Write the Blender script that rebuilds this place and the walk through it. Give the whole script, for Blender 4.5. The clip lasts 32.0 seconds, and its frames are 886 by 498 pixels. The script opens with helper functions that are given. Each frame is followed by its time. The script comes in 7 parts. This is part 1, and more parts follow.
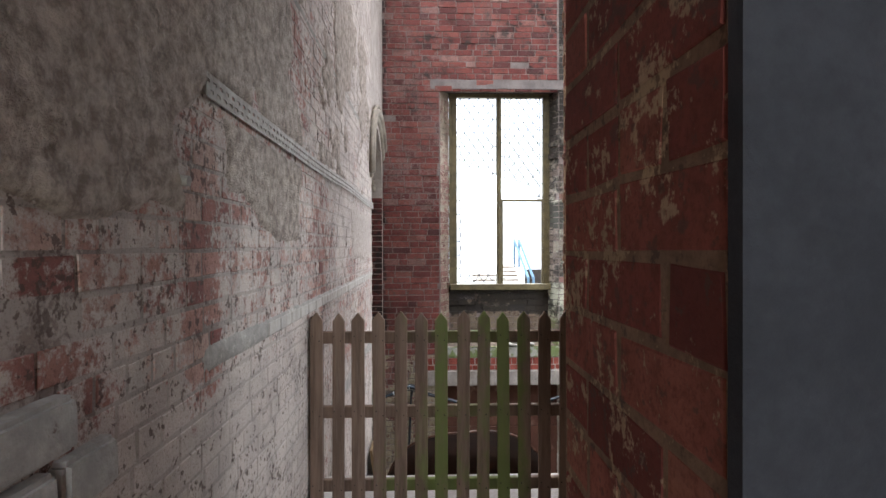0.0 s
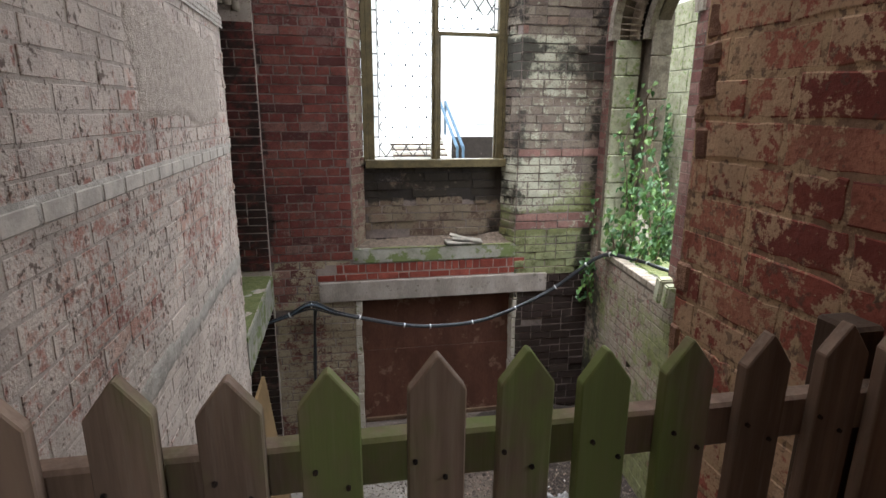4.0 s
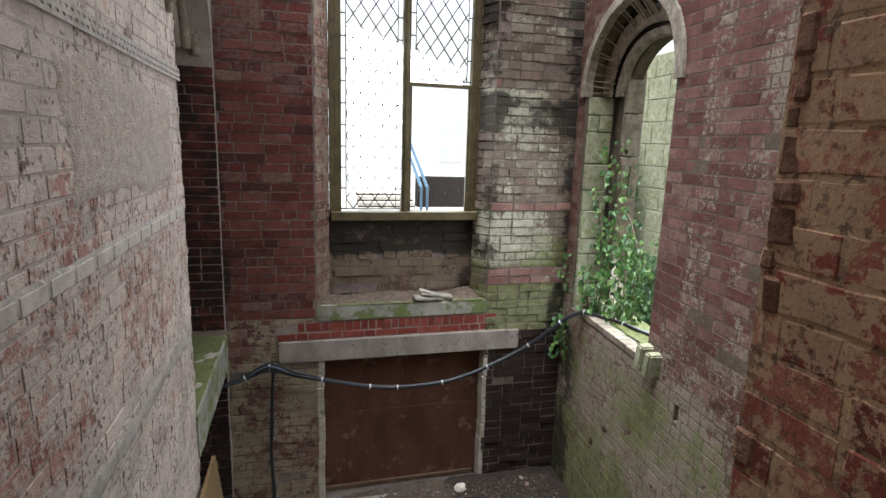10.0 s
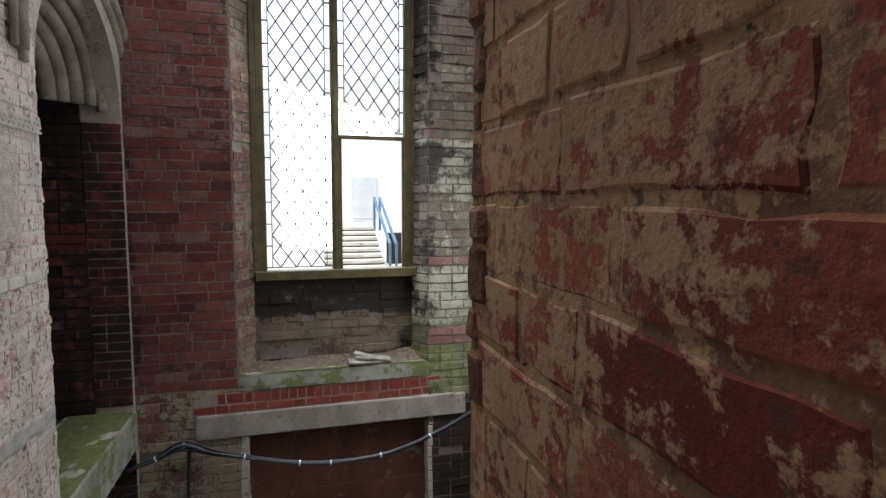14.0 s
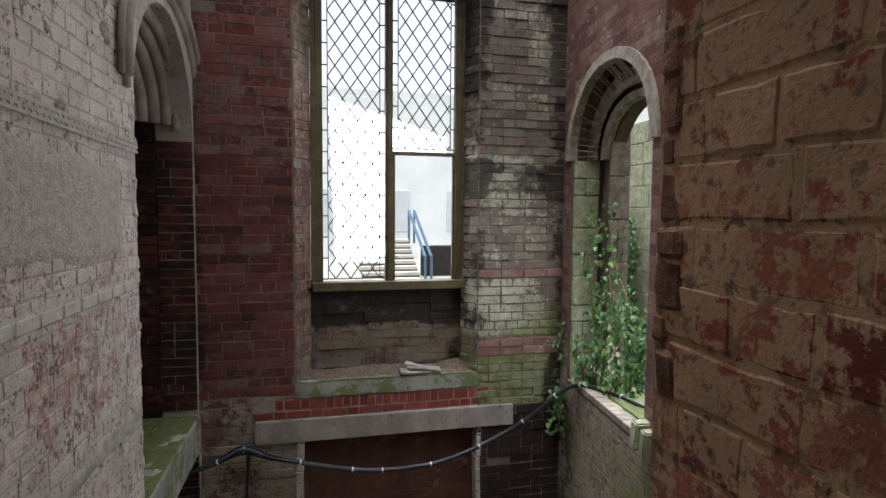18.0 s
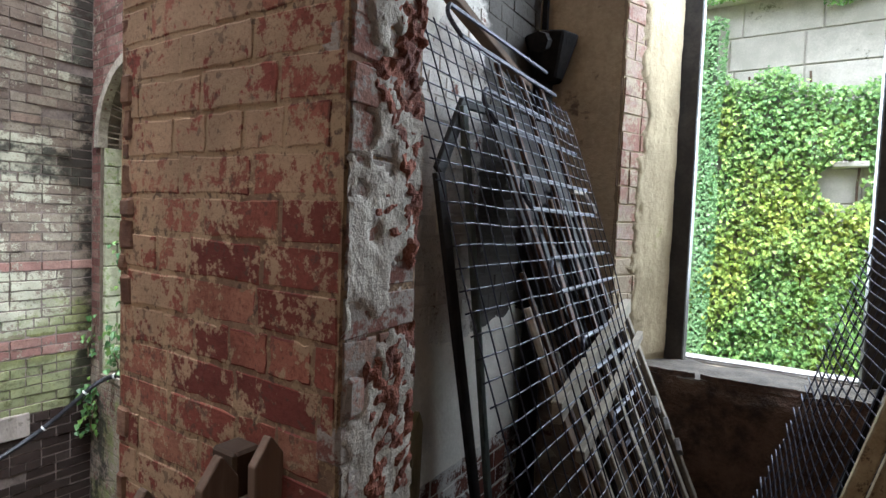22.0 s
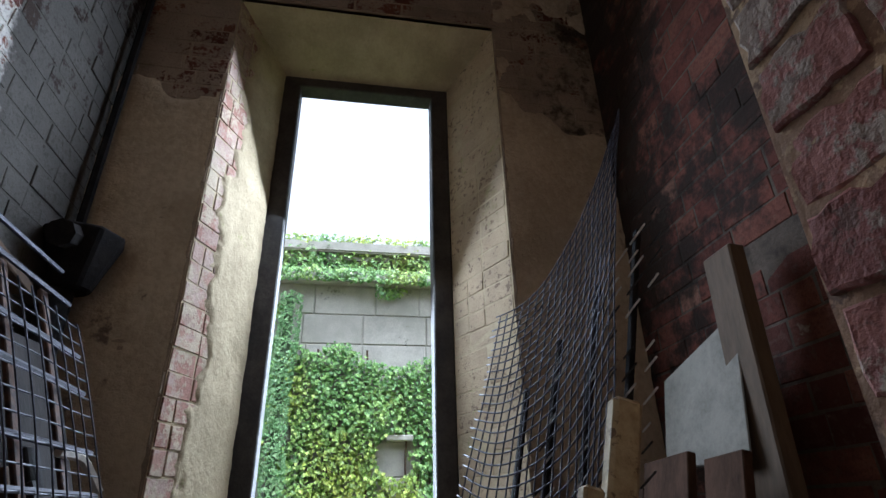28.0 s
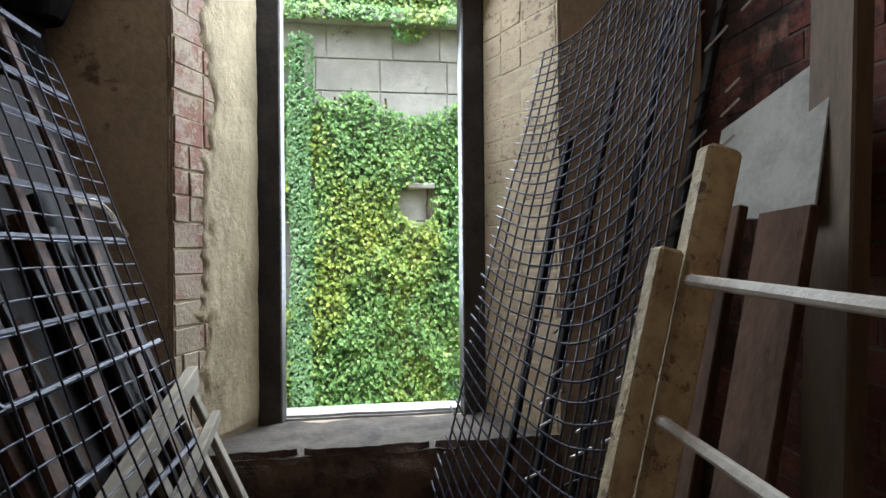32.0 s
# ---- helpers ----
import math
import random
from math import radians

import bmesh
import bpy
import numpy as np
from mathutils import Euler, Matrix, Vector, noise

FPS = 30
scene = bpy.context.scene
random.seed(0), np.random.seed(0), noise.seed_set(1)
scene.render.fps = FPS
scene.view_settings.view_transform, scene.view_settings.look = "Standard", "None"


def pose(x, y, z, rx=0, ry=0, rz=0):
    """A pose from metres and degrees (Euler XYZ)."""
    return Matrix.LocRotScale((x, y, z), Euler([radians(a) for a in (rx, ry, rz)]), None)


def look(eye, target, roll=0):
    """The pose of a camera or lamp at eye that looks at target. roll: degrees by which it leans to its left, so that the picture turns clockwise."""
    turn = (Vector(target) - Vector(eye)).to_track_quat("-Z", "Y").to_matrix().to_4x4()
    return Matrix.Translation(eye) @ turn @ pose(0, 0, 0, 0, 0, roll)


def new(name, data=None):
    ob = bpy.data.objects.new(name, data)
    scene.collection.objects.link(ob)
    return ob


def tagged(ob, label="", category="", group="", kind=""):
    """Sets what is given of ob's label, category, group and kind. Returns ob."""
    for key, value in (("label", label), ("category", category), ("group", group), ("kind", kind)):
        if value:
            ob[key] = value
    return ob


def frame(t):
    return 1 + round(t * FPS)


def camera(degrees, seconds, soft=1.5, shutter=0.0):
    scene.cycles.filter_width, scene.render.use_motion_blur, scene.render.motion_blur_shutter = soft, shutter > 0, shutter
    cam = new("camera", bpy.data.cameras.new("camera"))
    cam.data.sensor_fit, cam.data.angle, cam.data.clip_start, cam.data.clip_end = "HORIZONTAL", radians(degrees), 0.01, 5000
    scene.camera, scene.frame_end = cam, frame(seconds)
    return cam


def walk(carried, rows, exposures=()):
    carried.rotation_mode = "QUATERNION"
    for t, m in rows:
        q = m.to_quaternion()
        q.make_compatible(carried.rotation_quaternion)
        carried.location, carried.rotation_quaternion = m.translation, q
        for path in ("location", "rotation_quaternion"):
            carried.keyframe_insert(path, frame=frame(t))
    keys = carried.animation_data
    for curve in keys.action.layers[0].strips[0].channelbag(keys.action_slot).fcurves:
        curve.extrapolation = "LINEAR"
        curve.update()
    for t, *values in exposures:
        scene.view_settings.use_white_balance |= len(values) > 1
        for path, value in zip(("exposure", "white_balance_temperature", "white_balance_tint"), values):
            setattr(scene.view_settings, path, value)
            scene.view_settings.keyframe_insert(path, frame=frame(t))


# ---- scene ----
cam = camera(78.9, 32.0)
METRES, EYE, TILT, LEAN, TURN = 7.25, 1.56, 0.0, 0.0, -1.7
ROWS = [
    (0.0, 0.0, 0.0, 0.0, -0.0, -0.34, 0.14),
    (0.5, -0.0196, 0.0394, -0.0005, 0.47, -1.39, 0.25),
    (1.0, -0.0255, 0.0829, -0.0021, 0.69, -3.27, 0.46),
    (1.5, -0.0256, 0.1244, -0.0061, 0.8, -4.66, 0.73),
    (2.0, -0.0292, 0.1672, -0.0061, -0.68, -6.44, 0.6),
    (2.5, -0.0232, 0.2169, -0.0117, -3.01, -10.4, 0.48),
    (4.5, 0.0064, 0.3687, -0.0118, -10.69, -16.34, -0.9),
    (5.0, 0.0038, 0.3959, -0.0133, -12.26, -20.55, -1.49),
    (5.5, -0.001, 0.4099, -0.0161, -12.96, -25.57, -1.76),
    (6.0, -0.0037, 0.4139, -0.015, -12.97, -28.98, -1.89),
    (6.5, -0.0069, 0.4144, -0.0167, -12.75, -30.87, -2.07),
    (7.0, -0.0092, 0.4123, -0.0169, -12.28, -33.32, -2.38),
    (7.5, -0.0093, 0.4071, -0.0108, -11.87, -34.55, -2.64),
    (8.0, -0.0092, 0.4006, -0.0036, -11.68, -34.3, -2.7),
    (8.5, -0.0073, 0.393, 0.0046, -11.69, -31.14, -2.75),
    (9.0, -0.0073, 0.3866, 0.0114, -12.28, -23.79, -2.87),
    (9.5, -0.0064, 0.3823, 0.0149, -12.77, -16.36, -2.59),
    (10.0, -0.0041, 0.3822, 0.015, -13.03, -10.94, -1.81),
    (10.5, 0.0036, 0.382, 0.0138, -13.39, -8.29, -1.25),
    (11.0, 0.0226, 0.3773, 0.0134, -13.5, -6.83, -0.74),
    (11.5, 0.0403, 0.3754, 0.0128, -13.32, -6.1, -0.67),
    (12.0, 0.0476, 0.3834, 0.012, -13.42, -5.71, -0.7),
    (12.5, 0.0554, 0.3943, 0.0103, -14.19, -5.56, -0.61),
    (13.0, 0.0716, 0.4014, 0.0104, -14.43, -5.38, -0.32),
    (13.5, 0.0796, 0.406, 0.0099, -14.29, -5.16, -0.26),
    (14.0, 0.0836, 0.4079, 0.0098, -14.05, -4.96, -0.22),
    (14.5, 0.0846, 0.409, 0.0103, -13.76, -4.69, -0.15),
    (16.5, 0.0697, 0.4136, 0.0098, -11.93, -4.02, -0.29),
    (17.0, 0.0623, 0.4118, 0.0106, -11.61, -3.98, -0.31),
    (17.5, 0.0525, 0.4066, 0.0114, -11.32, -3.84, -0.36),
    (18.0, 0.0454, 0.3981, 0.0114, -11.37, -3.61, -0.42),
    (18.5, 0.0448, 0.3864, 0.0123, -12.33, -3.56, -0.48),
    (19.0, 0.0483, 0.3766, 0.0114, -12.35, -3.54, -0.49),
    (19.5, 0.0513, 0.3665, 0.0114, -12.23, -3.5, -0.54),
    (20.0, 0.0528, 0.3553, 0.0114, -13.29, -3.39, -0.72),
    (20.5, 0.0441, 0.3435, 0.0092, -20.56, -3.07, -1.4),
    (21.0, 0.0322, 0.332, 0.0076, -34.3, -2.76, -1.98),
    (21.5, 0.0266, 0.3183, 0.0065, -46.27, -2.63, -2.1),
    (22.0, 0.0231, 0.3111, 0.0054, -56.04, -2.86, -2.23),
    (22.5, 0.0252, 0.3064, 0.0025, -64.73, -3.25, -2.25),
    (23.0, 0.0309, 0.3086, -0.0005, -73.8, -4.01, -2.64),
    (23.5, 0.0384, 0.3149, -0.0026, -80.52, -4.95, -2.73),
    (24.0, 0.0571, 0.3202, -0.0039, -84.94, -5.72, -3.0),
    (24.5, 0.0799, 0.3223, 0.0009, -87.26, -5.63, -2.83),
    (25.0, 0.0971, 0.327, 0.0102, -88.67, 0.63, -3.01),
    (25.5, 0.1175, 0.3348, 0.019, -90.36, 16.01, -3.0),
    (27.5, 0.1243, 0.3257, 0.0154, -97.65, 38.39, 1.02),
    (28.0, 0.1026, 0.3196, 0.0047, -97.89, 26.08, 1.26),
    (28.5, 0.0842, 0.317, 0.0031, -97.64, 15.67, 1.27),
    (29.0, 0.0662, 0.3212, 0.0022, -97.63, 10.01, 1.13),
    (29.5, 0.0537, 0.3232, 0.0034, -97.51, 5.47, 1.08),
    (30.0, 0.0623, 0.3151, 0.0052, -97.31, 3.05, 1.01),
    (30.5, 0.0779, 0.3101, 0.0056, -97.11, 1.92, 0.78),
    (31.0, 0.0976, 0.3143, 0.0063, -96.76, 1.05, 0.57),
    (31.5, 0.116, 0.3194, 0.0083, -96.45, 0.58, 0.46),
    (32.0, 0.127, 0.3214, 0.0085, -96.17, 0.05, 0.47),
]
EXPOSURES = [(0.0, 2.35, 5700, 10), (1.2, 1.9, 5900, 10), (2.0, 1.65, 6000, 10), (2.5, 1.7, 6000, 10), (4.5, 1.8, 5900, 10), (7.0, 1.95, 5900, 10), (9.0, 1.85, 5900, 10), (10.0, 1.6, 5900, 10), (11.0, 1.25, 5900, 10), (12.0, 1.25, 5900, 10), (14.0, 1.35, 5900, 10), (18.0, 1.0, 5900, 10), (20.0, 1.05, 5900, 10), (21.0, 1.85, 5700, 8), (22.0, 2.35, 5600, 8), (23.0, 2.4, 5600, 8), (25.0, 2.1, 5600, 8), (28.0, 1.6, 5300, 10), (30.0, 1.88, 5600, 8), (32.0, 1.95, 5700, 8)]
walk(cam, [(t, pose(0, 0, EYE, TILT, LEAN, TURN) @ pose(METRES * x, METRES * y, METRES * z, 90 + pitch, roll, yaw)) for t, x, y, z, yaw, pitch, roll in ROWS], EXPOSURES)

# ---- world, sun, exposure ----
world = bpy.data.worlds.new("overcast_sky")
scene.world = world
world.use_nodes = True
wn = world.node_tree
sky = wn.nodes.new("ShaderNodeTexSky")
sky.sky_type, sky.sun_disc = "NISHITA", False
sky.sun_elevation, sky.sun_rotation = radians(77), radians(240)
sky.air_density, sky.dust_density, sky.ozone_density = 1.0, 4.0, 1.0
soft_sky = wn.nodes.new("ShaderNodeHueSaturation")
soft_sky.inputs["Saturation"].default_value = 0.06
wn.links.new(sky.outputs[0], soft_sky.inputs["Color"])
wn.links.new(soft_sky.outputs[0], wn.nodes["Background"].inputs["Color"])
wn.nodes["Background"].inputs["Strength"].default_value = 0.15
sun = new("sun", bpy.data.lights.new("sun", "SUN"))
sun.data.energy, sun.data.angle, sun.data.color = 1.35, radians(40), (1.0, 0.98, 0.95)
sun.matrix_world = look((-1.6, 4.0, 12), (0.8, 5.4, 0))


# ---- small tools ----
def solid(name, verts, faces, mat, parent=None, label="", smooth=False):
    me = bpy.data.meshes.new(name)
    me.from_pydata([tuple(v) for v in verts], [], [tuple(f) for f in faces])
    me.update()
    if smooth:
        me.polygons.foreach_set("use_smooth", [True] * len(me.polygons))
    ob = new(name, me)
    if mat:
        me.materials.append(mat)
    if parent:
        ob.parent = parent
    if label:
        ob["label"] = label
    return ob


def part(name, bm, mat, parent=None, label="", smooth=False):
    me = bpy.data.meshes.new(name)
    bmesh.ops.recalc_face_normals(bm, faces=bm.faces)
    if smooth:
        for f in bm.faces:
            f.smooth = True
    bm.to_mesh(me)
    bm.free()
    me.materials.append(mat)
    ob = new(name, me)
    if parent:
        ob.parent = parent
    if label:
        ob["label"] = label
    return ob


def empty(name, m=None):
    ob = new(name)
    ob.empty_display_size = 0.1
    if m is not None:
        ob.matrix_world = m
    return ob


def block(size, m=None, bevel=0.004, segments=1, wear=0.0, seed=0, cuts=0):
    """A bevelled, slightly worn block centred on m."""
    bm = bmesh.new()
    bmesh.ops.create_cube(bm, size=1)
    bmesh.ops.scale(bm, vec=size, verts=bm.verts)
    if cuts:
        bmesh.ops.subdivide_edges(bm, edges=bm.edges[:], cuts=cuts, use_grid_fill=True)
    if bevel:
        sharp = [e for e in bm.edges if len(e.link_faces) == 2 and e.calc_face_angle(0) > 0.5]
        bmesh.ops.bevel(bm, geom=sharp, offset=bevel, segments=segments, affect="EDGES", clamp_overlap=True)
    if wear:
        for v in bm.verts:
            v.co += noise.noise_vector(v.co * 9 + Vector((seed, 0, 0))) * wear
    if m is not None:
        bmesh.ops.transform(bm, matrix=m, verts=bm.verts)
    return bm


def add(bm, other):
    """Join one bmesh into another."""
    me = bpy.data.meshes.new("join")
    other.to_mesh(me)
    other.free()
    bm.from_mesh(me)
    bpy.data.meshes.remove(me)
    return bm


def tube(points, radius, sides=6, bm=None):
    """A round bar along points."""
    bm = bm or bmesh.new()
    points = [Vector(p) for p in points]
    rings, ref = [], None
    for i, p in enumerate(points):
        d = (points[min(i + 1, len(points) - 1)] - points[max(i - 1, 0)]).normalized()
        if ref is None:
            ref = d.orthogonal().normalized()
        a = (ref - d * ref.dot(d)).normalized()
        ref, b = a, d.cross(a)
        r = radius(i / max(1, len(points) - 1)) if callable(radius) else radius
        rings.append([bm.verts.new(p + (a * math.cos(6.2832 * k / sides) + b * math.sin(6.2832 * k / sides)) * r) for k in range(sides)])
    for r0, r1 in zip(rings, rings[1:]):
        for k in range(sides):
            bm.faces.new((r0[k], r0[(k + 1) % sides], r1[(k + 1) % sides], r1[k]))
    bm.faces.new(rings[0][::-1])
    bm.faces.new(rings[-1])
    return bm


def stick(a, b, w, t, up=(0, 0, 1), bevel=0.003):
    """A sawn bar from a to b, w wide and t thick; its width lies across up."""
    a, b, up = Vector(a), Vector(b), Vector(up)
    d = (b - a).normalized()
    s = d.cross(up).normalized()
    n = s.cross(d)
    m = Matrix((s, n, d)).transposed().to_4x4()
    m.translation = (a + b) / 2
    return block((w, t, (b - a).length), m, bevel)


# ---- materials ----
class Mat:
    def __init__(self, name, rough=0.9, metal=0.0, spec=0.3):
        self.m = bpy.data.materials.new(name)
        self.m.use_nodes = True
        self.t = self.m.node_tree
        self.b = self.t.nodes["Principled BSDF"]
        self.b.inputs["Roughness"].default_value = rough
        self.b.inputs["Metallic"].default_value = metal
        self.b.inputs["Specular IOR Level"].default_value = spec
        self.pos = self.node("ShaderNodeNewGeometry").outputs["Position"]

    def node(self, kind):
        return self.t.nodes.new(kind)

    def put(self, socket, value):
        if isinstance(value, bpy.types.NodeSocket):
            self.t.links.new(value, socket)
        elif isinstance(value, tuple) and len(value) == 3 and socket.type == "RGBA":
            socket.default_value = (*value, 1)
        else:
            socket.default_value = value

    def noise(self, scale, detail=4, rough=0.6, stretch=None, offset=0.0):
        n = self.node("ShaderNodeTexNoise")
        n.inputs["Scale"].default_value, n.inputs["Detail"].default_value, n.inputs["Roughness"].default_value = scale, detail, rough
        vec = self.pos
        if stretch or offset:
            mp = self.node("ShaderNodeMapping")
            mp.inputs["Scale"].default_value = stretch or (1, 1, 1)
            mp.inputs["Location"].default_value = (offset, offset * 0.7, offset * 1.3)
            self.put(mp.inputs[0], self.pos)
            vec = mp.outputs[0]
        self.put(n.inputs["Vector"], vec)
        return n.outputs[0]

    def math(self, op, a, b=0.0, clamp=False):
        n = self.node("ShaderNodeMath")
        n.operation, n.use_clamp = op, clamp
        self.put(n.inputs[0], a)
        self.put(n.inputs[1], b)
        return n.outputs[0]

    def span(self, v, a, b):
        n = self.node("ShaderNodeMapRange")
        n.interpolation_type = "SMOOTHSTEP"
        self.put(n.inputs[0], v)
        n.inputs[1].default_value, n.inputs[2].default_value = min(a, b), max(a, b)
        n.inputs[3].default_value, n.inputs[4].default_value = (0, 1) if a < b else (1, 0)
        return n.outputs[0]

    def axis(self, k):
        n = self.node("ShaderNodeSeparateXYZ")
        self.put(n.inputs[0], self.pos)
        return n.outputs["xyz".index(k)]

    def mix(self, f, a, b):
        n = self.node("ShaderNodeMix")
        n.data_type = "RGBA"
        self.put(n.inputs[0], f)
        self.put(n.inputs[6], a)
        self.put(n.inputs[7], b)
        return n.outputs[2]

    def ramp(self, f, *stops):
        n = self.node("ShaderNodeValToRGB")
        while len(n.color_ramp.elements) < len(stops):
            n.color_ramp.elements.new(0.5)
        for e, (p, c) in zip(n.color_ramp.elements, stops):
            e.position, e.color = p, (*c, 1)
        self.put(n.inputs[0], f)
        return n.outputs[0]

    def piece(self):
        """A random value for each loose piece, whether an object of its own or joined."""
        a = self.node("ShaderNodeObjectInfo").outputs["Random"]
        b = self.node("ShaderNodeNewGeometry").outputs["Random Per Island"]
        return self.math("FRACT", self.math("ADD", self.math("MULTIPLY", a, 7.31), b))

    def zones(self, base, zones):
        """base plus soft steps along the axes: (amount, (axis, from, to), ...)."""
        total = base
        for amount, *steps in zones:
            f = None
            for k, a, b in steps:
                s = self.span(self.axis(k), a, b)
                f = s if f is None else self.math("MULTIPLY", f, s)
            total = self.math("ADD", total, self.math("MULTIPLY", f, amount))
        return total

    def done(self, colour, bump=None, dist=0.004, strength=0.7):
        self.put(self.b.inputs["Base Color"], colour)
        if bump is not None:
            n = self.node("ShaderNodeBump")
            n.inputs["Distance"].default_value, n.inputs["Strength"].default_value = dist, strength
            self.put(n.inputs["Height"], bump)
            self.put(self.b.inputs["Normal"], n.outputs[0])
        return self.m


def masonry(name, ramp, wash=(0.6, 0.57, 0.52), wash_base=0.0, wash_zones=(), moss_zones=(), soot_dark_zones=(), moss_base=-0.6, soot_dark_base=-0.6, mortar=None, pale=(0.5, 0.4, 0.3), pale_amount=0.0, wash_worn=0.06, pale_at=0.475, pits=0.0, flake=0.0, wash_max=0.9, relief_depth=0.007):
    """Old brick: each brick its own tone, with limewash, moss, soot and darker zones in patches of their own."""
    k = Mat(name, 0.92, 0, 0.2)
    big, mid, fine = k.noise(1.3, 5, 0.65), k.noise(9, 5, 0.7, offset=3), k.noise(70, 3, 0.7)
    if mortar:
        c = k.mix(k.span(mid, 0.35, 0.65), mortar, tuple(x * 0.62 for x in mortar))
    else:
        c = k.ramp(k.piece(), *ramp)
        c = k.mix(k.math("MULTIPLY", k.span(mid, 0.4, 0.75), 0.55), c, tuple(x * 0.45 for x in ramp[0][1]))
        if pale_amount:
            c = k.mix(k.math("MULTIPLY", k.span(k.math("ADD", k.noise(15, 6, 0.72, offset=11), k.math("MULTIPLY", k.math("SUBTRACT", k.noise(2.3, 3, 0.5, offset=31), 0.5), 0.5)), pale_at, pale_at + 0.06), pale_amount), c, pale)
    c = k.mix(k.math("MULTIPLY", k.span(fine, 0.47, 0.68), 0.5), c, tuple(x * 0.5 for x in (mortar or ramp[1][1])))
    c = k.mix(k.math("MULTIPLY", k.span(k.noise(3.7, 6, 0.75, offset=21), 0.42, 0.66), 0.45), c, tuple(x * 0.4 for x in (mortar or ramp[1][1])))
    speck = k.math("MULTIPLY", k.math("SUBTRACT", mid, 0.5), 1.1)
    grit = k.math("MULTIPLY", k.math("SUBTRACT", fine, 0.5), 0.5)
    grit = k.math("ADD", grit, k.math("MULTIPLY", k.math("SUBTRACT", k.noise(26, 6, 0.75, offset=41), 0.5), flake)) if flake else grit
    w = k.zones(k.math("ADD", k.math("ADD", big, speck), k.math("ADD", grit, wash_base)), wash_zones)
    wash2 = k.mix(k.span(k.noise(4, 4, 0.6, offset=8), 0.35, 0.7), wash, tuple(x * 0.72 for x in wash))
    c = k.mix(k.math("MULTIPLY", k.span(w, 0.5 - wash_worn, 0.5 + wash_worn), wash_max), c, wash2)
    c = k.mix(k.math("MULTIPLY", k.span(k.noise(150, 3, 0.7, offset=71), 0.52, 0.68), 0.4), c, tuple(x * 0.4 for x in (mortar or ramp[1][1])))
    if pits:
        p = k.math("ADD", k.noise(38, 4, 0.65, offset=51), k.math("MULTIPLY", k.math("SUBTRACT", k.noise(5, 3, 0.6, offset=53), 0.5), 0.35))
        c = k.mix(k.math("MULTIPLY", k.span(p, 0.57, 0.64), pits), c, (0.1, 0.065, 0.05))
    mg = k.zones(k.math("ADD", k.math("ADD", k.noise(2.1, 5, 0.7, offset=5), k.math("MULTIPLY", speck, 0.6)), moss_base), moss_zones)
    c = k.mix(k.math("MULTIPLY", k.span(mg, 0.42, 0.66), 0.68), c, k.ramp(mid, (0.3, (0.045, 0.06, 0.012)), (0.7, (0.2, 0.22, 0.06))))
    st = k.zones(k.math("ADD", k.math("ADD", k.noise(2.7, 5, 0.7, offset=15), k.math("MULTIPLY", speck, 0.7)), soot_dark_base), soot_dark_zones)
    c = k.mix(k.math("MULTIPLY", k.span(st, 0.42, 0.62), 0.88), c, (0.018, 0.015, 0.012))
    return k.done(c, k.math("ADD", k.math("ADD", k.math("MULTIPLY", mid, 0.6), k.math("MULTIPLY", fine, 0.5)), k.math("MULTIPLY", k.noise(30, 5, 0.75, offset=61), 0.5)), relief_depth, 0.8)


RED = ((0.0, (0.10, 0.028, 0.02)), (0.3, (0.17, 0.05, 0.032)), (0.62, (0.24, 0.085, 0.055)), (0.85, (0.3, 0.14, 0.09)), (1.0, (0.36, 0.22, 0.15)))
BROWN = ((0.0, (0.17, 0.046, 0.037)), (0.35, (0.28, 0.078, 0.057)), (0.7, (0.37, 0.125, 0.085)), (1.0, (0.46, 0.22, 0.14)))
MUTED = ((0.0, (0.105, 0.042, 0.036)), (0.3, (0.165, 0.068, 0.056)), (0.65, (0.21, 0.1, 0.08)), (1.0, (0.27, 0.17, 0.135)))
PINK = ((0.0, (0.24, 0.095, 0.074)), (0.3, (0.36, 0.17, 0.13)), (0.65, (0.45, 0.25, 0.19)), (1.0, (0.52, 0.36, 0.28)))
LIME = (0.6, 0.52, 0.44)
RED_DARK = ((0.0, (0.07, 0.026, 0.02)), (0.28, (0.115, 0.04, 0.029)), (0.65, (0.15, 0.055, 0.039)), (0.92, (0.18, 0.078, 0.054)), (1.0, (0.23, 0.13, 0.095)))

left_zones = [(-0.3, ("y", 1.25, 1.05), ("z", 1.75, 1.55), ("y", 0.85, 0.95)), (-0.2, ("z", 0.4, 0.3), ("z", -0.04, 0.06), ("y", 3.3, 3.6)), (-0.06, ("y", 3.3, 3.8), ("z", 0.3, 0.5), ("z", 1.2, 1.1)), (-0.26, ("y", 1.45, 1.55), ("y", 1.78, 1.68), ("z", 2.0, 1.8)), (0.42, ("z", 1.25, 0.95), ("y", 4.4, 2.6)), (0.1, ("y", 1.7, 1.3)), (0.12, ("z", 2.3, 1.2), ("y", 3.5, 2.0)), (0.42, ("z", 0.0, -0.18)), (0.26, ("z", 0.7, 0.4), ("y", 3.0, 3.6)), (0.16, ("y", 3.2, 4.5)), (0.15, ("z", 1.5, 2.0), ("y", 2, 4))]
b_left = masonry("limewashed_brick_corridor", PINK, LIME, -0.02, left_zones, [(0.5, ("z", 0.5, -0.2), ("y", 1.5, 3.3), ("y", 4.2, 3.0))], [(0.42, ("y", 1.3, 1.05), ("z", 1.7, 1.5))], wash_worn=0.13, pits=0.85, flake=1.3, wash_max=0.84, relief_depth=0.011)
